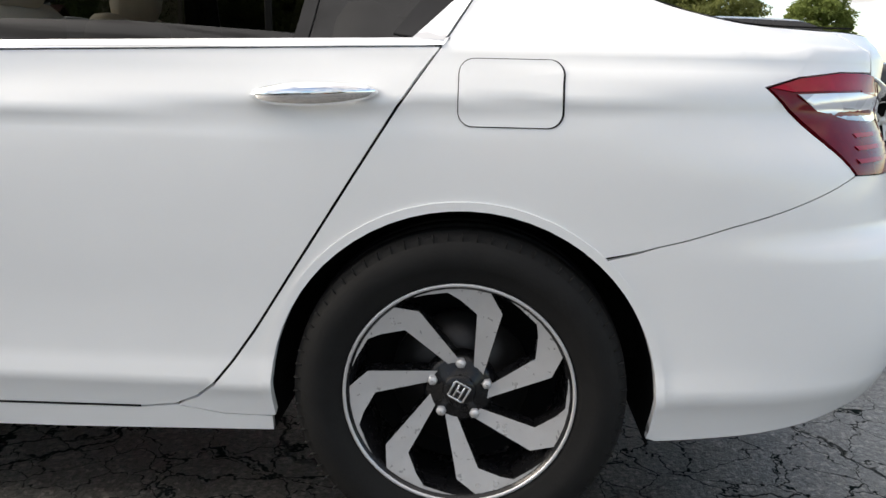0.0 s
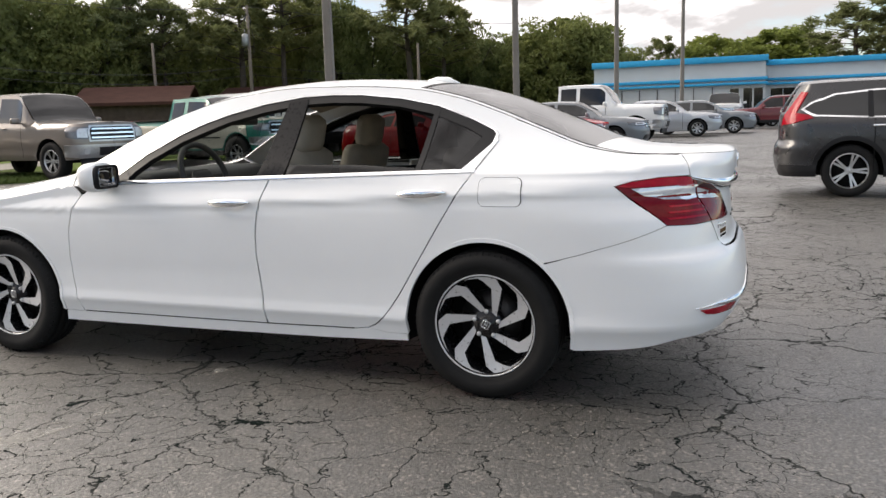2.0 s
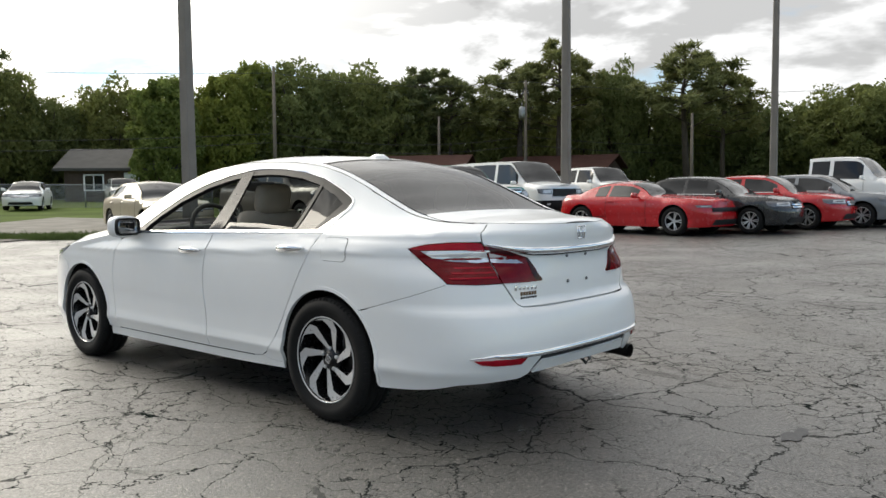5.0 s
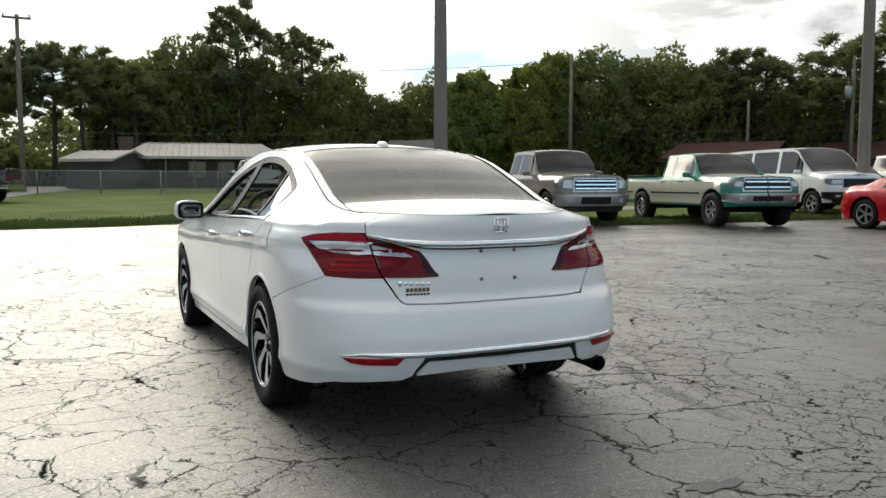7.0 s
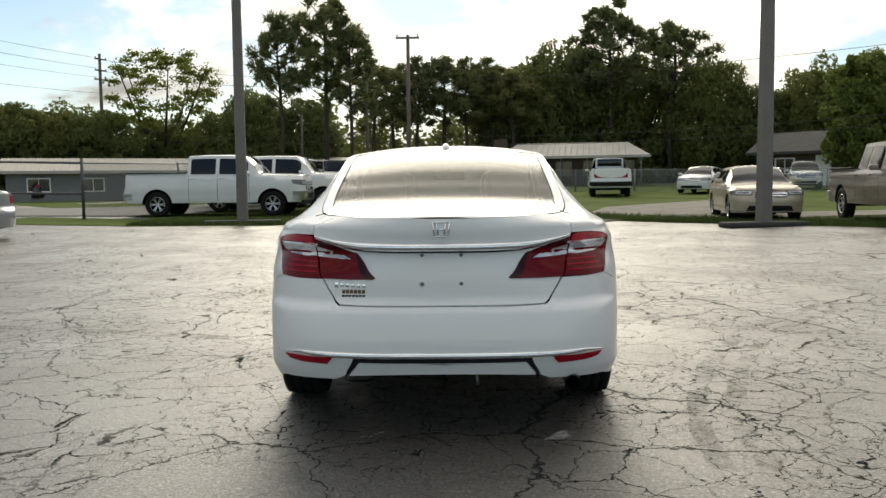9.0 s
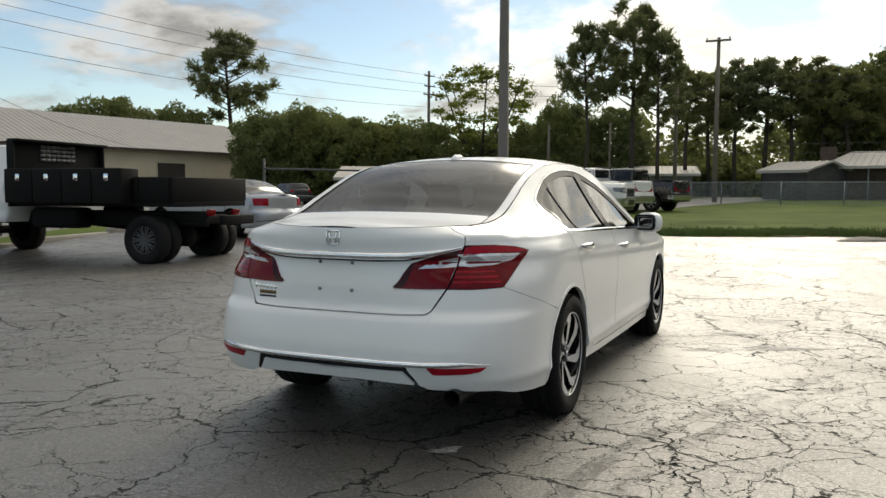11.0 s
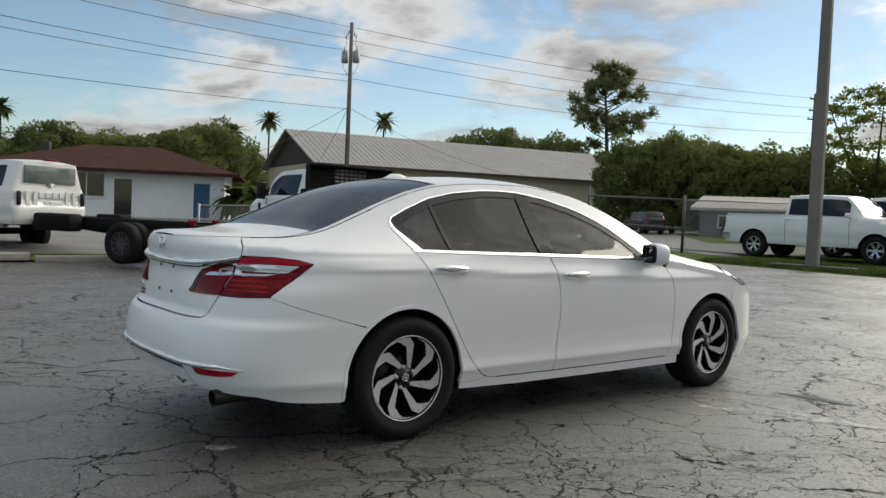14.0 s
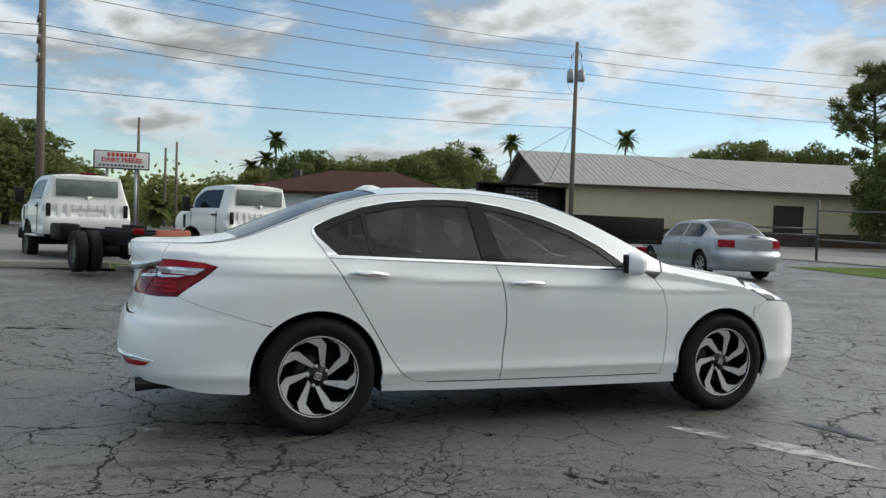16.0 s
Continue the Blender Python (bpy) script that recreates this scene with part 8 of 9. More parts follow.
# ---------------------------------------------------------------- buildings
METAL_ROOF = plain("metal_roof", (0.34, 0.32, 0.30), 0.45, 0.3, 0.12, 0.8)
PALE_ROOF = plain("pale_metal_roof", (0.44, 0.41, 0.37), 0.65, 0.0, 0.1, 0.8)
BROWN_ROOF = plain("brown_shingles", (0.060, 0.030, 0.024), 0.95, 0.0, 0.25, 1.5, relief=0.01, fine=12, spec=0.12)
DARK_ROOF = plain("dark_shingles", (0.06, 0.058, 0.055), 0.9, 0.0, 0.25, 1.5, relief=0.01, fine=12)
BEIGE_WALL = plain("beige_wall", (0.52, 0.45, 0.33), 0.85, 0.0, 0.08, 0.7, relief=0.002, fine=20)
WHITE_WALL = plain("white_wall", (0.86, 0.86, 0.85), 0.85, 0.0, 0.08, 0.7)
# brick colour lowered to take in the deep shade under the far house's porch
BRICK_WALL = plain("brown_brick", (0.085, 0.062, 0.050), 0.9, 0.0, 0.3, 3.0, spec=0.15)
GABLE_WOOD = plain("dark_gable_boards", (0.055, 0.038, 0.032), 0.85, 0.0, 0.25, 2.0)
BLUE_TRIM = plain("bright_blue_trim", (0.012, 0.33, 0.60), 0.5, 0.0, 0.1)
GREY_PANEL = plain("grey_metal_cladding", (0.56, 0.58, 0.58), 0.6, 0.05, 0.08, 0.6)
SHED_WALL = plain("weathered_cladding", (0.20, 0.20, 0.195), 0.7, 0.0, 0.15, 0.8)
BLUE_DOOR = plain("blue_door_paint", (0.03, 0.10, 0.22), 0.5)
DOOR_BROWN = plain("dark_brown_door", (0.030, 0.022, 0.018), 0.6)
SIGN_WHITE = plain("sign_face", (0.68, 0.67, 0.66), 0.5, 0.0, 0.05)
SIGN_RED = plain("sign_red", (0.45, 0.03, 0.03), 0.5, 0.0, 0.05)
SIGN_BLACK = plain("sign_black", (0.03, 0.03, 0.035), 0.5, 0.0, 0.05)
PIPE_DARK = plain("weathered_pipe", (0.085, 0.085, 0.085), 0.6, 0.3, 0.3)
GALV = plain("galvanised_steel", (0.30, 0.31, 0.31), 0.5, 0.7, 0.15)


def gable_house(name, m, L, D, eave, ridge, wall, roof, label, over=0.5, ribs=0, end_mat=None, hip=0.0):
    """A long house: local x along the front, y to the back, front wall at y = 0."""
    t = empty(name, m, label, "building")
    th = 0.15
    for x0, y0, x1, y1 in ((0, 0, L, th), (0, D - th, L, D), (0, th, th, D - th), (L - th, th, L, D - th)):
        bm = bmesh.new()
        box(bm, (x0 + x1) / 2, (y0 + y1) / 2, eave / 2, x1 - x0, y1 - y0, eave)
        part("wall", bm, wall, t, smooth=False)
    if not hip:
        for x in (0.0, L - th):
            bm = bmesh.new()
            prism(bm, [(0.0, eave), (D, eave), (D / 2, ridge - 0.1)], 0, x, x + th)
            part("gable", bm, end_mat or wall, t, smooth=False)
    for side in (0, 1):
        bm = bmesh.new()
        y0, y1 = (-over, D / 2) if side == 0 else (D + over, D / 2)
        z0 = eave - (ridge - eave) * over / (D / 2)
        a = [(-over, y0, z0), (L + over, y0, z0), (L + over - hip, y1, ridge), (-over + hip, y1, ridge)]
        lo = [bm.verts.new((x, y, z)) for x, y, z in a]
        hi = [bm.verts.new((x, y, z + 0.12)) for x, y, z in a]
        bm.faces.new(lo[::-1])
        bm.faces.new(hi)
        for i in range(4):
            bm.faces.new((lo[i], lo[(i + 1) % 4], hi[(i + 1) % 4], hi[i]))
        bmesh.ops.recalc_face_normals(bm, faces=bm.faces)
        top = part("roof", bm, roof, t, smooth=False)
        if ribs:
            bm = bmesh.new()
            for i in range(ribs + 1):
                x = -over + (L + 2 * over) * i / ribs
                ys, zs = (y0, y1), (z0 + 0.13, ridge + 0.13)
                if hip and not (hip < x + over < L + 2 * over - hip):
                    continue
                tube(bm, [(x, ys[0], zs[0]), (x, ys[1], zs[1])], 0.035, 4)
            part("roof_rib", bm, roof, top, smooth=False)["kind"] = "stuff"
    if hip:
        for x0, x1 in ((-over, -over + hip), (L + over, L + over - hip)):
            bm = bmesh.new()
            z0 = eave - (ridge - eave) * over / (D / 2)
            v = [bm.verts.new(p) for p in ((x0, -over, z0 + 0.12), (x0, D + over, z0 + 0.12), (x1, D / 2, ridge + 0.12))]
            w = [bm.verts.new(p) for p in ((x0, -over, z0), (x0, D + over, z0))]
            bm.faces.new(v)
            bm.faces.new((v[0], v[1], w[1], w[0]))
            bmesh.ops.recalc_face_normals(bm, faces=bm.faces)
            part("hip_roof", bm, roof, t, smooth=False)
    bm = bmesh.new()
    z0 = eave - (ridge - eave) * over / (D / 2)
    box(bm, L / 2, -over - 0.03, z0 + 0.04, L + 2 * over, 0.06, 0.20)
    part("eaves_board", bm, end_mat or roof, t, smooth=False)
    return t


def opening(parent, name, x, z, w, h, fill, frame=WHITE_WALL, y=-0.02, bars=0):
    """A window or a door set on the front of a house, with a frame and panes."""
    ob = new(name)
    ob.parent = parent
    ob.matrix_basis = pose(x, y, z)
    bm = bmesh.new()
    for dx, dz, sx, sz in ((-w / 2, 0, 0.08, h + 0.08), (w / 2, 0, 0.08, h + 0.08), (0, h / 2, w, 0.08), (0, -h / 2, w, 0.08)):
        box(bm, dx, -0.03, dz, sx, 0.10, sz)
    for i in range(bars):
        box(bm, -w / 2 + w * (i + 1) / (bars + 1), -0.02, 0, 0.05, 0.06, h)
    part("frame", bm, frame, ob, smooth=False)
    bm = bmesh.new()
    box(bm, 0, 0.005, 0, w, 0.03, h)
    part("pane" if name == "window" else "leaf", bm, fill, ob, smooth=False)
    return ob


def out(x, y, k=1.35):
    """A place moved away from the right-hand standpoint by the factor k."""
    return RIGHT[0] + (x - RIGHT[0]) * k, RIGHT[1] + (y - RIGHT[1]) * k


def tall(z, k=1.35):
    """A height over the far ground, grown with the distance about eye level."""
    return 0.96 + (z - 0.96) * k


def along(x0, y0, x1, y1):
    """Pose with local x from the first to the second place, and local y to the far side."""
    a = math.atan2(y1 - y0, x1 - x0)
    return Matrix.Translation((x0, y0, ground_z((x0 + x1) / 2, (y0 + y1) / 2))) @ Matrix.Rotation(a, 4, "Z")


wh = gable_house("warehouse", along(-55.5, 31.9, -48.1, 65.1), 34.0, 17.4, 4.85, 8.05, BEIGE_WALL, METAL_ROOF, "long beige warehouse with a ribbed grey metal roof", 0.7, 70, GABLE_WOOD)
opening(wh, "door", 21.8, 1.8, 3.0, 3.6, DOOR_BROWN, BEIGE_WALL)
bm = bmesh.new()
box(bm, 17.0, -0.06, 0.6, 34.0, 0.10, 1.2)
part("base_course", bm, BRICK_WALL, wh, "dark brick base course", smooth=False)
bm = bmesh.new()
box(bm, 36.1, 4.0, 3.8, 4.2, 8.0, 0.14)
for y in (0.3, 7.7):
    tube(bm, [(37.9, y, 0), (37.9, y, 3.8)], 0.07, 8)
part("canopy", bm, METAL_ROOF, wh, smooth=False)
br = gable_house("small_shop", along(*out(-38.9, 4.6, 1.2), *out(-33.9, 14.6, 1.2)), 13.0, 9.6, tall(2.55, 1.2), tall(3.72, 1.2), WHITE_WALL, BROWN_ROOF, "low white shop with a brown hipped shingle roof", 0.9, 0, None, 5.2)
opening(br, "window", 5.3, 1.8, 2.0, 1.4, AUTO_GLASS, WHITE_WALL, bars=1)
opening(br, "door", 7.3, 1.15, 1.05, 2.2, AUTO_GLASS, WHITE_WALL)
opening(br, "door", 11.7, 1.1, 1.0, 2.1, BLUE_DOOR, WHITE_WALL)
bm = bmesh.new()
box(bm, 2.2, 3.6, 3.9, 0.5, 0.5, 0.9, 0.02)
part("chimney", bm, DARK_ROOF, br)

# blue-trimmed dealership
bl = empty("dealership", pose(53.0, 9.6, 0.24, 0, 0, -90) @ Matrix.Diagonal((0.81, 1.0, 0.86, 1.0)), "grey flat-roofed dealership with bright blue roof bands", "building")
bm = bmesh.new()
box(bm, 6.8, 6.0, 2.55, 13.6, 12.0, 5.1)
part("wall", bm, GREY_PANEL, bl, "grey panelled wing", smooth=False)
bm = bmesh.new()
box(bm, 20.6, 9.0, 2.45, 14.0, 12.0, 4.9)
part("wall", bm, GREY_PANEL, bl, "grey set-back wing", smooth=False)
for x0, x1, y, z, h in ((-0.15, 13.75, -0.12, 4.93, 0.46), (-0.15, 13.75, -0.12, 3.45, 0.22), (-0.2, 13.8, -0.2, 3.10, 0.18), (13.6, 27.6, 2.88, 4.73, 0.42), (13.6, 27.6, 2.88, 3.45, 0.22), (13.6, 27.6, 2.80, 3.10, 0.18)):
    bm = bmesh.new()
    box(bm, (x0 + x1) / 2, y, z, x1 - x0, 0.24, h, 0.02)
    part("blue_band", bm, BLUE_TRIM, bl)
for z, h in ((4.93, 0.46), (3.45, 0.22)):
    bm = bmesh.new()
    box(bm, 13.66, 1.4, z, 0.24, 3.0, h, 0.02)
    part("blue_band", bm, BLUE_TRIM, bl)
for i in range(9):
    bm = bmesh.new()
    box(bm, 0.9 + i * 1.45, -0.02, 1.45, 0.06, 0.10, 2.9)
    part("panel_joint", bm, DARK_ROOF, bl, smooth=False)
for x in (11.3, 12.3, 13.1):
    opening(bl, "window", x, 1.9, 0.75, 1.8, AUTO_GLASS, GREY_PANEL)
for x in (15.0, 17.5, 21.0, 24.0):
    opening(bl, "window", x, 1.7, 2.0, 2.2, AUTO_GLASS, GREY_PANEL, 2.98, 1)

# houses across the grass
HOUSE_EYE = (-2.36, -4.13)
fx0, fy0 = spot(HOUSE_EYE, -5.4, 64)
fx1, fy1 = spot(HOUSE_EYE, -14.4, 64)
fh = gable_house("far_house", along(fx0, fy0, fx1, fy1), 10.1, 7.0, 2.45, 3.40, BRICK_WALL, PALE_ROOF, "low brick house with a pale metal roof and dark porch", 0.9, 26, None, 1.6)
bm = bmesh.new()
box(bm, -0.6, 1.6, 1.9, 1.0, 0.8, 3.8, 0.02)
part("chimney", bm, BRICK_WALL, fh)
for x in (4.5, 6.6, 9.2):
    opening(fh, "window", x, 1.4, 1.2, 1.1, AUTO_GLASS, SHED_WALL, bars=1)
for i in range(6):
    bm = bmesh.new()
    tube(bm, [(0.3 + i * 2.0, -0.75, 0), (0.3 + i * 2.0, -0.75, 2.3)], 0.05, 8)
    part("porch_post", bm, SHED_WALL, fh)
bx0, by0 = spot(BACK, 0.9, 62)
bx1, by1 = spot(BACK, -2.0, 60)
# closed dark walls stand in for the shade inside an open carport
gable_house("carport", along(bx0, by0, bx1, by1), 3.4, 5.0, 2.0, 2.6, DARK_ROOF, PALE_ROOF, "small carport with a pale metal roof, dark walls for its inner shade", 0.3, 8)
dx0, dy0 = spot(BACK, -19.8, 64)
dx1, dy1 = spot(BACK, -26.2, 62)
dh = gable_house("dark_house", along(dx0, dy0, dx1, dy1), 7.4, 8.0, 2.5, 3.9, BRICK_WALL, DARK_ROOF, "small brick house with a dark shingle roof", 0.6)
opening(dh, "window", 2.0, 1.4, 1.3, 1.1, AUTO_GLASS, WHITE_WALL, bars=1)
opening(dh, "door", 4.6, 1.05, 0.95, 2.05, WHITE_WALL, WHITE_WALL)
for az0, az1, d, e, rd, rf in ((29.5, 18.0, 62, 2.1, 3.0, PALE_ROOF), (16.5, 5.5, 70, 2.2, 2.9, PALE_ROOF)):
    ax, ay = spot(BACK, az0, d)
    cx, cy = spot(BACK, az1, d)
    g = gable_house("low_building", along(ax, ay, cx, cy), math.hypot(cx - ax, cy - ay), 9.0, e, rd, SHED_WALL, rf, "long low building with a pale metal roof", 0.6, 30)
    for k in range(3):
        opening(g, "window", 2.0 + k * 3.4, 1.15, 1.4, 0.9, AUTO_GLASS, WHITE_WALL, bars=1)
hx0, hy0 = spot(LEFT, -53, 60)
hx1, hy1 = spot(LEFT, -59, 58)
gable_house("brown_roof_house", along(hx0, hy0, hx1, hy1), 8.0, 7.0, 2.4, 3.5, BRICK_WALL, BROWN_ROOF, "low house with a brown roof under the trees", 0.5)
kx0, ky0 = spot(LEFT, -44.5, 56)
kx1, ky1 = spot(LEFT, -49.0, 55)
gable_house("brown_roof_house", along(kx0, ky0, kx1, ky1), 6.0, 7.0, 2.4, 3.4, BRICK_WALL, BROWN_ROOF, "low house with a brown roof under the trees", 0.5)

# roadside sign
sx, sy = spot((5.3, -1.0), 90.6, 46)
sg = empty("roadside_sign", Matrix.Translation((sx, sy, 0.24)) @ Matrix.Rotation(radians(90.6), 4, "Z"), "white roadside sign with red letters on two posts", "sign")
bm = bmesh.new()
box(bm, 0, 0, 3.75, 2.75, 0.22, 0.95, 0.03)
part("sign_box", bm, SIGN_BLACK, sg, "dark sign frame")
bm = bmesh.new()
box(bm, 0, -0.115, 3.75, 2.62, 0.02, 0.84, 0.01)
part("sign_face", bm, SIGN_WHITE, sg, "white sign face")
for x in (-0.7, 0.7):
    bm = bmesh.new()
    tube(bm, [(x, 0, 0), (x, 0, 3.3)], 0.08, 10)
    part("post", bm, GALV, sg)


def lettering(text, x, y, z, size, material, parent, name):
    cu = bpy.data.curves.new(name, "FONT")
    cu.body, cu.size, cu.extrude, cu.align_x, cu.align_y = text, size, 0.006, "CENTER", "CENTER"
    cu.offset = 0.008
    tmp = bpy.data.objects.new(name, cu)
    scene.collection.objects.link(tmp)
    me = bpy.data.meshes.new_from_object(tmp.evaluated_get(bpy.context.evaluated_depsgraph_get()))
    bpy.data.objects.remove(tmp)
    ob = hang(name, me, material, parent)
    ob.matrix_basis = pose(x, y, z, 90)
    return ob


lettering("DAIRY FREEZE", 0, -0.135, 3.74, 0.31, SIGN_RED, sg, "lettering")
bm = bmesh.new()
for i in range(7):
    box(bm, -0.63 + i * 0.21, -0.13, 4.02, 0.15, 0.012, 0.20, 0.004)
part("name_bars", bm, SIGN_RED, sg, "red bars")
bm = bmesh.new()
for i in range(12):
    box(bm, -1.05 + i * 0.19, -0.13, 3.46, 0.12, 0.012, 0.09, 0.003)
part("lower_bars", bm, SIGN_BLACK, sg, "black bars")

# ---------------------------------------------------------------- poles and wires
def lamp_post(x, y, h, side, label, arm=None, base=True):
    t = empty("lamp_post", pose(x, y, ground_z(x, y), 0, 0, 12), label, "lamp post", "lamp posts")
    bm = bmesh.new()
    a, b = side / 2, side / 2 * 0.72
    lo = [bm.verts.new(p) for p in ((-a, -a, 0), (a, -a, 0), (a, a, 0), (-a, a, 0))]
    hi = [bm.verts.new(p) for p in ((-b, -b, h), (b, -b, h), (b, b, h), (-b, b, h))]
    bm.faces.new(lo[::-1])
    bm.faces.new(hi)
    for i in range(4):
        bm.faces.new((lo[i], lo[(i + 1) % 4], hi[(i + 1) % 4], hi[i]))
    bmesh.ops.bevel(bm, geom=[e for e in bm.edges if abs(e.verts[0].co.z - e.verts[1].co.z) > 1], offset=0.03, segments=1, affect="EDGES")
    bmesh.ops.recalc_face_normals(bm, faces=bm.faces)
    part("post", bm, POLE_GREY, t, "square concrete post", smooth=False)
    if base:
        bm = bmesh.new()
        box(bm, 0, 0, 0.06, 2.1, 0.50, 0.12, 0.03)
        part("base_kerb", bm, DARK_ROOF, t, "dark kerb block round the foot")
    if arm:
        bm = bmesh.new()
        dx, dy = arm
        tube(bm, [(0, 0, h - 0.05), (dx * 0.5, dy * 0.5, h + 0.02)], 0.04, 8)
        part("arm", bm, GALV, t)
        bm = bmesh.new()
        box(bm, dx * 0.9, dy * 0.9, h + 0.02, 0.55, 0.32, 0.14, 0.04, Matrix.Rotation(math.atan2(dy, dx), 3, "Z"))
        part("lamp_head", bm, GALV, t)
    return t


POLE_GREY = plain("grey_concrete_post", (0.185, 0.170, 0.150), 0.85, 0.0, 0.2, 1.2, relief=0.003, fine=35)
lamp_post(7.35, 15.0, 9.5, 0.30, "tall square grey concrete lamp post at the grass edge")
lamp_post(-6.0, 17.9, 9.5, 0.30, "tall square grey concrete lamp post at the grass edge")
lamp_post(19.6, 11.9, 9.5, 0.30, "tall square grey concrete lamp post behind the red coupe", base=False)
lx, ly = spot(LEFT, -72.5, 34)
lamp_post(lx, ly, 9.0, 0.28, "tall square grey concrete lamp post in the row", base=False)
lx, ly = spot(LEFT, -79.6, 44)
lamp_post(lx, ly, 8.3, 0.26, "tall lamp post with a flat lamp head", (0.3, -0.9), False)
lx, ly = spot(LEFT, -84.1, 54)
lamp_post(lx, ly, 8.0, 0.26, "tall lamp post with a flat lamp head", (0.3, -0.9), False)


def utility_pole(x, y, h, label, arms=(), cans=0, r=0.16, turn=0.0, lamp=False):
    t = empty("utility_pole", pose(x, y, ground_z(x, y), 0, 0, turn), label, "utility pole", "utility poles")
    bm = bmesh.new()
    tube(bm, [(0, 0, -0.2), (0, 0, h * 0.5), (0.02, 0, h)], [r, r * 0.85, r * 0.65], 10)
    part("pole", bm, WOOD_POLE, t)
    for z, w in arms:
        bm = bmesh.new()
        box(bm, 0, -0.14, z, w, 0.10, 0.12, 0.01)
        arm = part("crossarm", bm, WOOD_POLE, t)
        for dx in (-w / 2 + 0.08, 0.0, w / 2 - 0.08):
            bm = bmesh.new()
            tube(bm, [(dx, -0.14, z + 0.05), (dx, -0.14, z + 0.20)], [0.03, 0.05], 8)
            part("insulator", bm, GALV, arm)
    for i in range(cans):
        bm = bmesh.new()
        sx = -0.42 if i == 0 else 0.42
        tube(bm, [(sx, 0, h - 2.75), (sx, 0, h - 2.70), (sx, 0, h - 2.0), (sx, 0, h - 1.92)], [0.19, 0.235, 0.235, 0.15], 14)
        tube(bm, [(sx, 0, h - 1.95), (sx * 1.1, 0, h - 1.65)], 0.035, 6)
        part("transformer", bm, GALV, t, "grey transformer can")
    if cans:
        bm = bmesh.new()
        for s in (-1, 1):
            tube(bm, [(s * 0.45, 0, h - 1.65), (s * 0.62, 0, h - 2.2), (s * 0.55, 0, h - 3.0), (s * 0.25, 0, h - 3.5), (0.05, 0, h - 3.6)], 0.014, 5)
            tube(bm, [(s * 0.16, 0, h - 0.5), (s * 0.42, 0, h - 0.9), (s * 0.3, 0, h - 1.4), (s * 0.45, 0, h - 1.7)], 0.014, 5)
            for k in range(3):
                box(bm, s * (0.12 + 0.12 * k), 0, h - 0.62 - 0.18 * k, 0.06, 0.06, 0.22, 0.02)
        part("jumper_wires", bm, SIGN_BLACK, t)
    if lamp:
        bm = bmesh.new()
        tube(bm, [(0, 0, h - 2.6), (0.5, 0, h - 2.3), (0.9, 0, h - 2.5)], 0.03, 6)
        tube(bm, [(0.9, 0, h - 2.5), (0.9, 0, h - 2.8)], [0.07, 0.16], 10)
        part("street_light", bm, GALV, t)
    return t


PB = out(-27.9, 17.6, 1.5)
PL = out(-27.6, -4.3, 1.2)
PC = spot(BACK, 23.8, 80)
utility_pole(*PB, 13.8, "weathered wooden utility pole with two transformer cans", cans=2, turn=35, r=0.185)
utility_pole(*PL, 13.4, "tall weathered wooden utility pole by the street", r=0.19, turn=10, arms=((9.2, 0.9), (8.3, 0.9), (7.5, 0.9)))
utility_pole(*PC, 12.9, "wooden utility pole with short arms and a street light", turn=60, arms=((12.4, 1.2), (11.4, 1.2), (10.6, 1.4)), r=0.19, lamp=True)
P2 = spot(BACK, 3.6, 54)
P3 = spot(BACK, 6.5, 64)
P6 = spot((-2.8, -3.9), -35.6, 56)
P7 = spot((-2.8, -3.9), -53.1, 60)
utility_pole(*P2, 10.2, "wooden utility pole with one crossarm at its top", arms=((10.0, 1.5),))
utility_pole(*P3, 9.8, "wooden utility pole among the pines")
utility_pole(*P6, 9.2, "thin wooden utility pole before the oaks", r=0.14)
utility_pole(*P7, 9.0, "wooden utility pole with a small transformer", cans=1, r=0.14)
for eye, az, d, h in ((( 5.3, -1.0), 89.6, 60, 7.6), ((5.3, -1.0), 87.9, 70, 6.4), ((5.3, -1.0), 87.2, 66, 6.6), (BACK, 11.0, 70, 6.5), (LEFT, -66.5, 58, 6.2), (LEFT, -49.2, 60, 6.4), (RIGHT, 19.6, 62, 6.0)):
    x, y = spot(eye, az, d)
    utility_pole(x, y, h, "thin far wooden utility pole", r=0.13)


def wire(p, q, sag, name="overhead_wire", r=0.016):
    bm = bmesh.new()
    p, q = Vector(p), Vector(q)
    pts = []
    for i in range(15):
        k = i / 14
        v = p.lerp(q, k)
        v.z -= sag * 4 * k * (1 - k)
        pts.append(v)
    tube(bm, pts, r, 5)
    tagged(part(name, bm, SIGN_BLACK), "thin black overhead wire between utility poles", "wire", "overhead wires", "thing")


far_l = (-36.0, -70.0)
for za, zb, sag in ((12.4, 13.5, 0.45), (11.4, 12.7, 0.50), (10.5, 11.9, 0.5), (9.0, 10.2, 0.4), (8.5, 9.8, 0.45), (6.3, 7.9, 0.2)):
    wire((PL[0], PL[1], za + 0.24), (PB[0], PB[1], zb + 0.24), sag)
    wire((far_l[0], far_l[1], za + 0.3), (PL[0], PL[1], za + 0.24), sag)
for za, zb, sag in ((13.5, 12.5, 0.6), (12.6, 11.6, 0.6), (11.7, 10.8, 0.7), (10.0, 9.4, 0.7)):
    wire((PB[0], PB[1], za + 0.24), (PC[0], PC[1], zb + 0.24), sag)
for za, z, sag in ((12.4, 9.2, 0.6), (11.4, 8.5, 0.6), (6.4, 5.0, 0.8), (5.9, 4.6, 0.8)):
    wire((PC[0], PC[1], za + 0.24), (P3[0], P3[1], z + 0.3), sag)
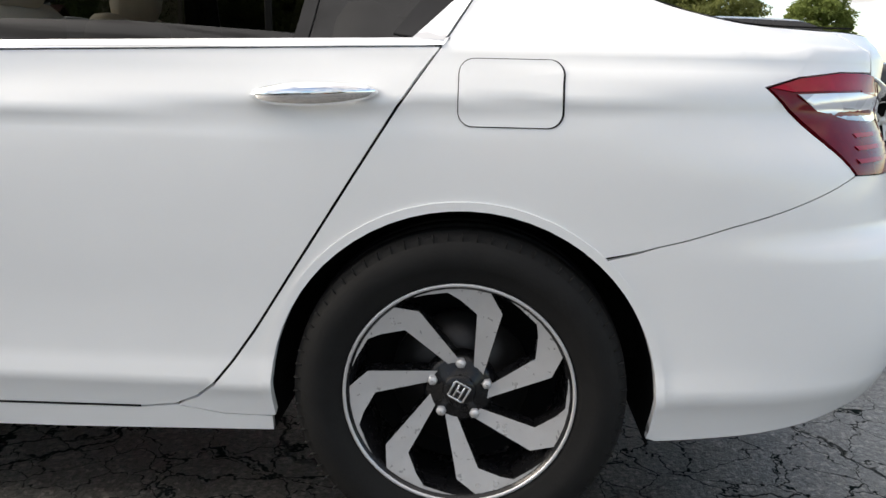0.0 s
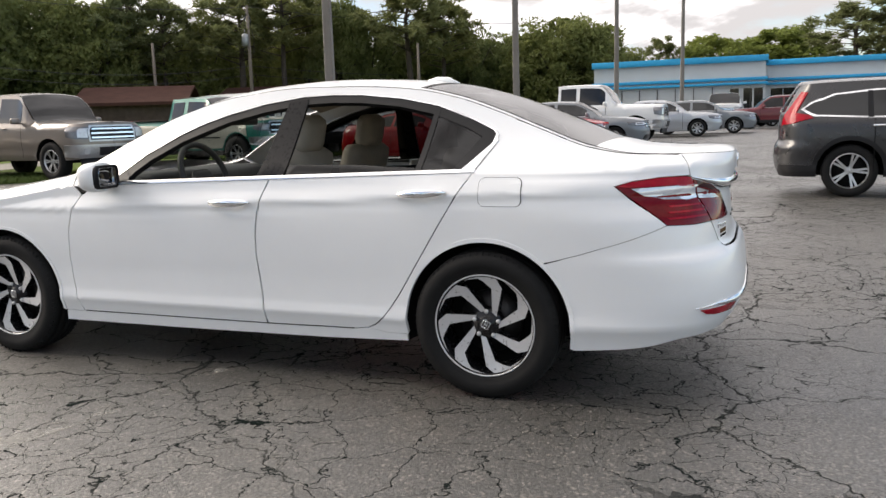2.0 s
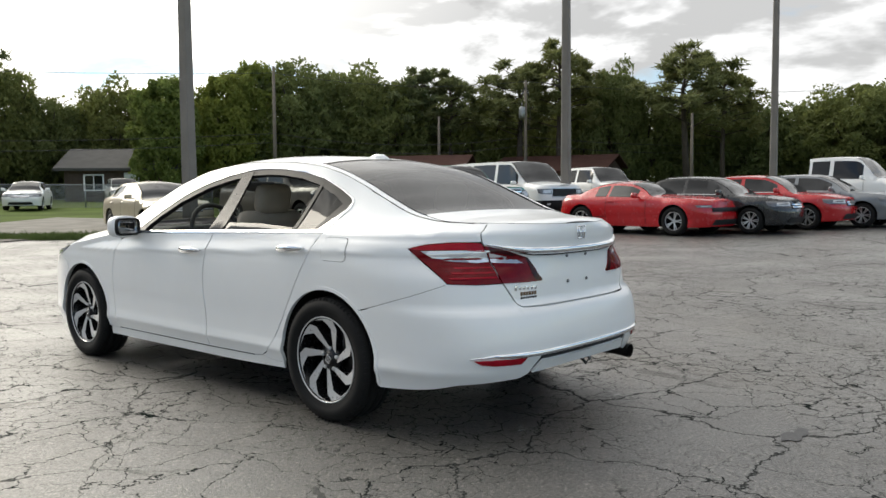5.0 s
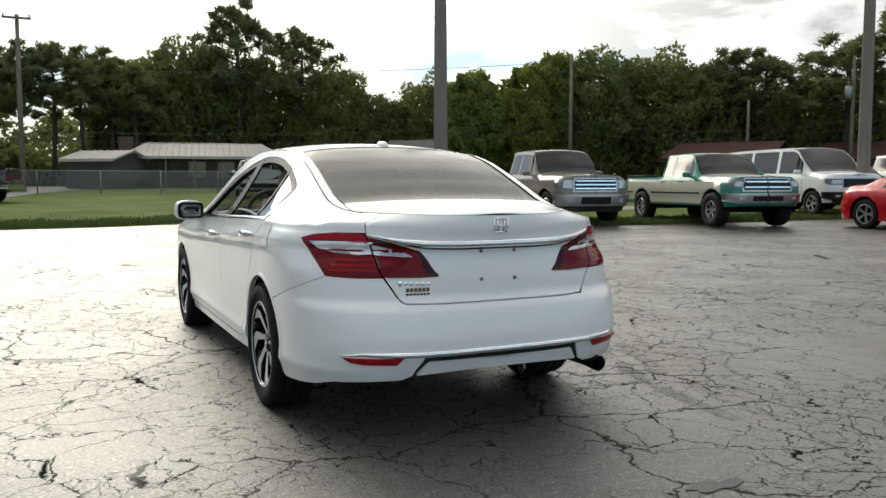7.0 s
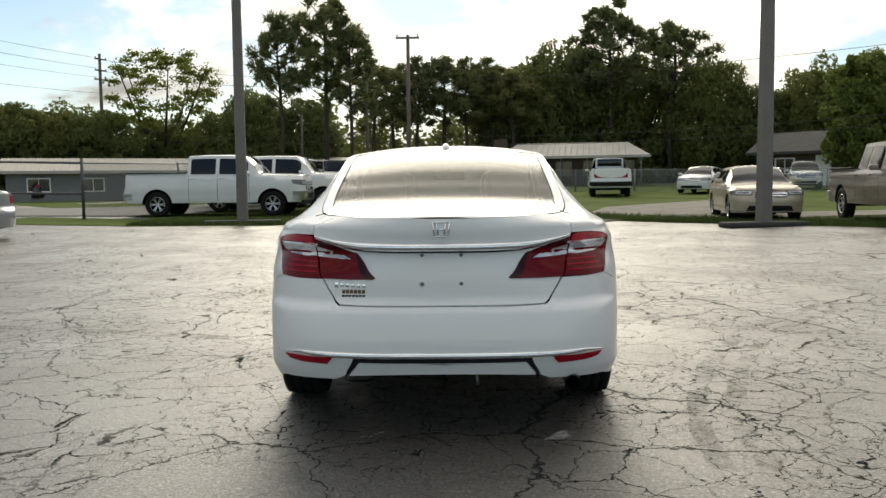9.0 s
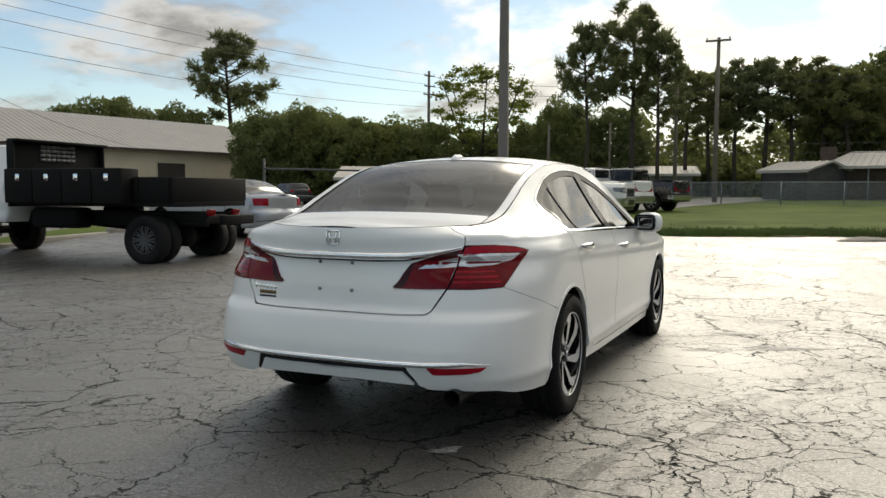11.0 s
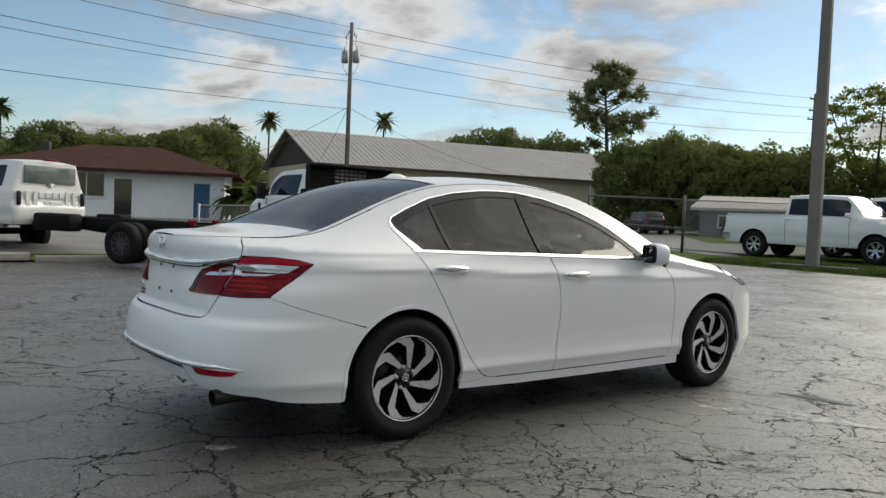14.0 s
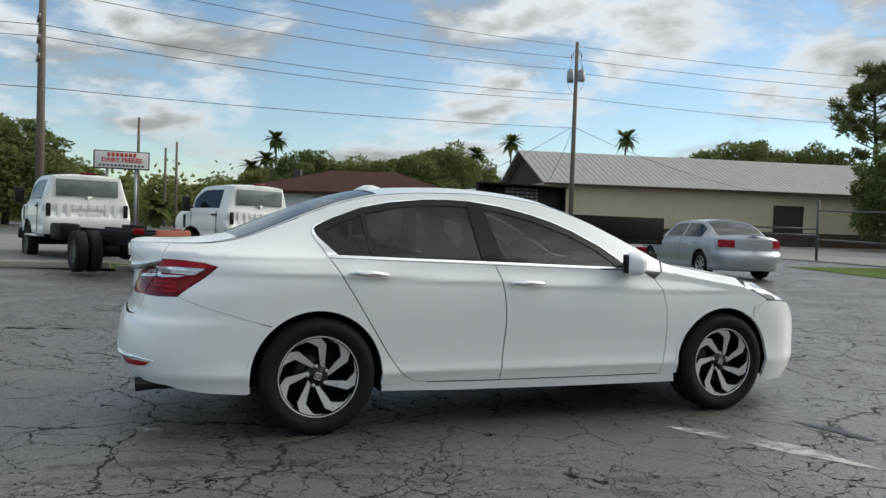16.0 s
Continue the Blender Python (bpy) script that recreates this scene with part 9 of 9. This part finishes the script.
for z, sag in ((5.0, 0.7), (4.4, 0.7), (9.0, 0.6)):
    wire((P3[0], P3[1], z), (P6[0], P6[1], z + 0.3), sag)
    wire((P6[0], P6[1], z + 0.3), (P7[0], P7[1], z + 0.3), sag)
    wire((P7[0], P7[1], z + 0.3), (70, 16, z + 0.6), sag)
wire((PB[0], PB[1], 8.4), (-54.9, 31.4, 5.0), 0.3)
wire((PB[0], PB[1], 8.3), (*out(-34.0, 14.0, 1.2), 3.4), 0.25)
wire((PB[0], PB[1], 8.2), (-51.0, 49.5, 5.0), 0.5)
wire((PL[0], PL[1], 4.3), (-40, -9, 2.9), 0.3)

# ---------------------------------------------------------------- fences
def net(name):
    m, nt, p = nodes_of(name)
    p.inputs["Base Color"].default_value = (0.25, 0.26, 0.26, 1)
    p.inputs["Metallic"].default_value = 0.6
    p.inputs["Roughness"].default_value = 0.5
    co = nt.nodes.new("ShaderNodeTexCoord").outputs["Object"]
    waves = []
    for d in (1, -1):
        mp = nt.nodes.new("ShaderNodeMapping")
        mp.inputs["Rotation"].default_value = (0, radians(45 * d), 0)
        link(nt, co, mp.inputs["Vector"])
        w = nt.nodes.new("ShaderNodeTexWave")
        w.bands_direction = "X"
        w.inputs["Scale"].default_value = 4.2
        link(nt, mp.outputs["Vector"], w.inputs["Vector"])
        waves.append(ramp(nt, w.outputs["Fac"], [(0.90, 0.0), (0.97, 1.0)]))
    link(nt, mix(nt, 1.0, waves[0], waves[1], "LIGHTEN"), p.inputs["Alpha"])
    return m


NET = net("chain_link")


def fence(pts, h, label, gap=3.0, netting=True):
    t = empty("chain_link_fence", pose(0, 0, 0), label, "fence")
    for (x0, y0), (x1, y1) in zip(pts, pts[1:]):
        L = math.hypot(x1 - x0, y1 - y0)
        n = max(1, round(L / gap))
        for i in range(n + 1):
            x, y = x0 + (x1 - x0) * i / n, y0 + (y1 - y0) * i / n
            z = ground_z(x, y)
            bm = bmesh.new()
            tube(bm, [(x, y, z - 0.1), (x, y, z + h + 0.05)], 0.035, 6)
            part("post", bm, GALV, t)
        bm = bmesh.new()
        tube(bm, [(x0, y0, ground_z(x0, y0) + h), (x1, y1, ground_z(x1, y1) + h)], 0.025, 6)
        part("top_rail", bm, GALV, t)
        if netting:
            m = Matrix.Translation((x0, y0, 0)) @ Matrix.Rotation(math.atan2(y1 - y0, x1 - x0), 4, "Z")
            bm = bmesh.new()
            v = [bm.verts.new(p) for p in ((0, 0, ground_z(x0, y0)), (L, 0, ground_z(x1, y1)), (L, 0, ground_z(x1, y1) + h), (0, 0, ground_z(x0, y0) + h))]
            bm.faces.new(v)
            ob = part("netting", bm, NET, t, "wire netting", smooth=False)
            ob.matrix_basis = m
    return t


fence([(-11.6, 20.3), (-9.9, 24.0), (-7.2, 27.5)], 1.75, "low chain-link fence beside the side road", 3.4)
fence([spot(BACK, 16, 52), spot(BACK, 3, 50), spot(BACK, -8, 50), spot(BACK, -16, 50), spot(BACK, -28, 50)], 1.3, "long chain-link fence across the far grass", 3.2)
fence([(-15.9, 5.6), (-16.2, 9.6), (-17.6, 14.4)], 1.2, "chain-link fence with a gate by the kerb", 2.2)
gt = empty("pipe_gate", pose(0, 0, 0), "leaning steel pipe gate between two posts", "gate")
A, B = Vector((-18.6, 23.6, 0.24)), Vector((-11.6, 20.3, 0.2))
for p, h in ((A, 2.35), (B, 1.9)):
    bm = bmesh.new()
    tube(bm, [p, p + Vector((0, 0, h))], 0.05, 8)
    part("gate_post", bm, PIPE_DARK, gt)
for za, zb in ((1.95, 1.75), (0.85, 0.80)):
    bm = bmesh.new()
    tube(bm, [A + Vector((0, 0, za)), B + Vector((0, 0, zb))], 0.035, 8)
    part("gate_rail", bm, PIPE_DARK, gt)
for za in (1.25, 1.0):
    bm = bmesh.new()
    tube(bm, [A + Vector((0, 0, za)), (-19.8, 21.0, 0.24 + za)], 0.035, 8)
    part("gate_rail", bm, PIPE_DARK, gt)
bm = bmesh.new()
tube(bm, [(-19.8, 21.0, 0.2), (-19.8, 21.0, 1.6)], 0.05, 8)
part("gate_post", bm, PIPE_DARK, gt)
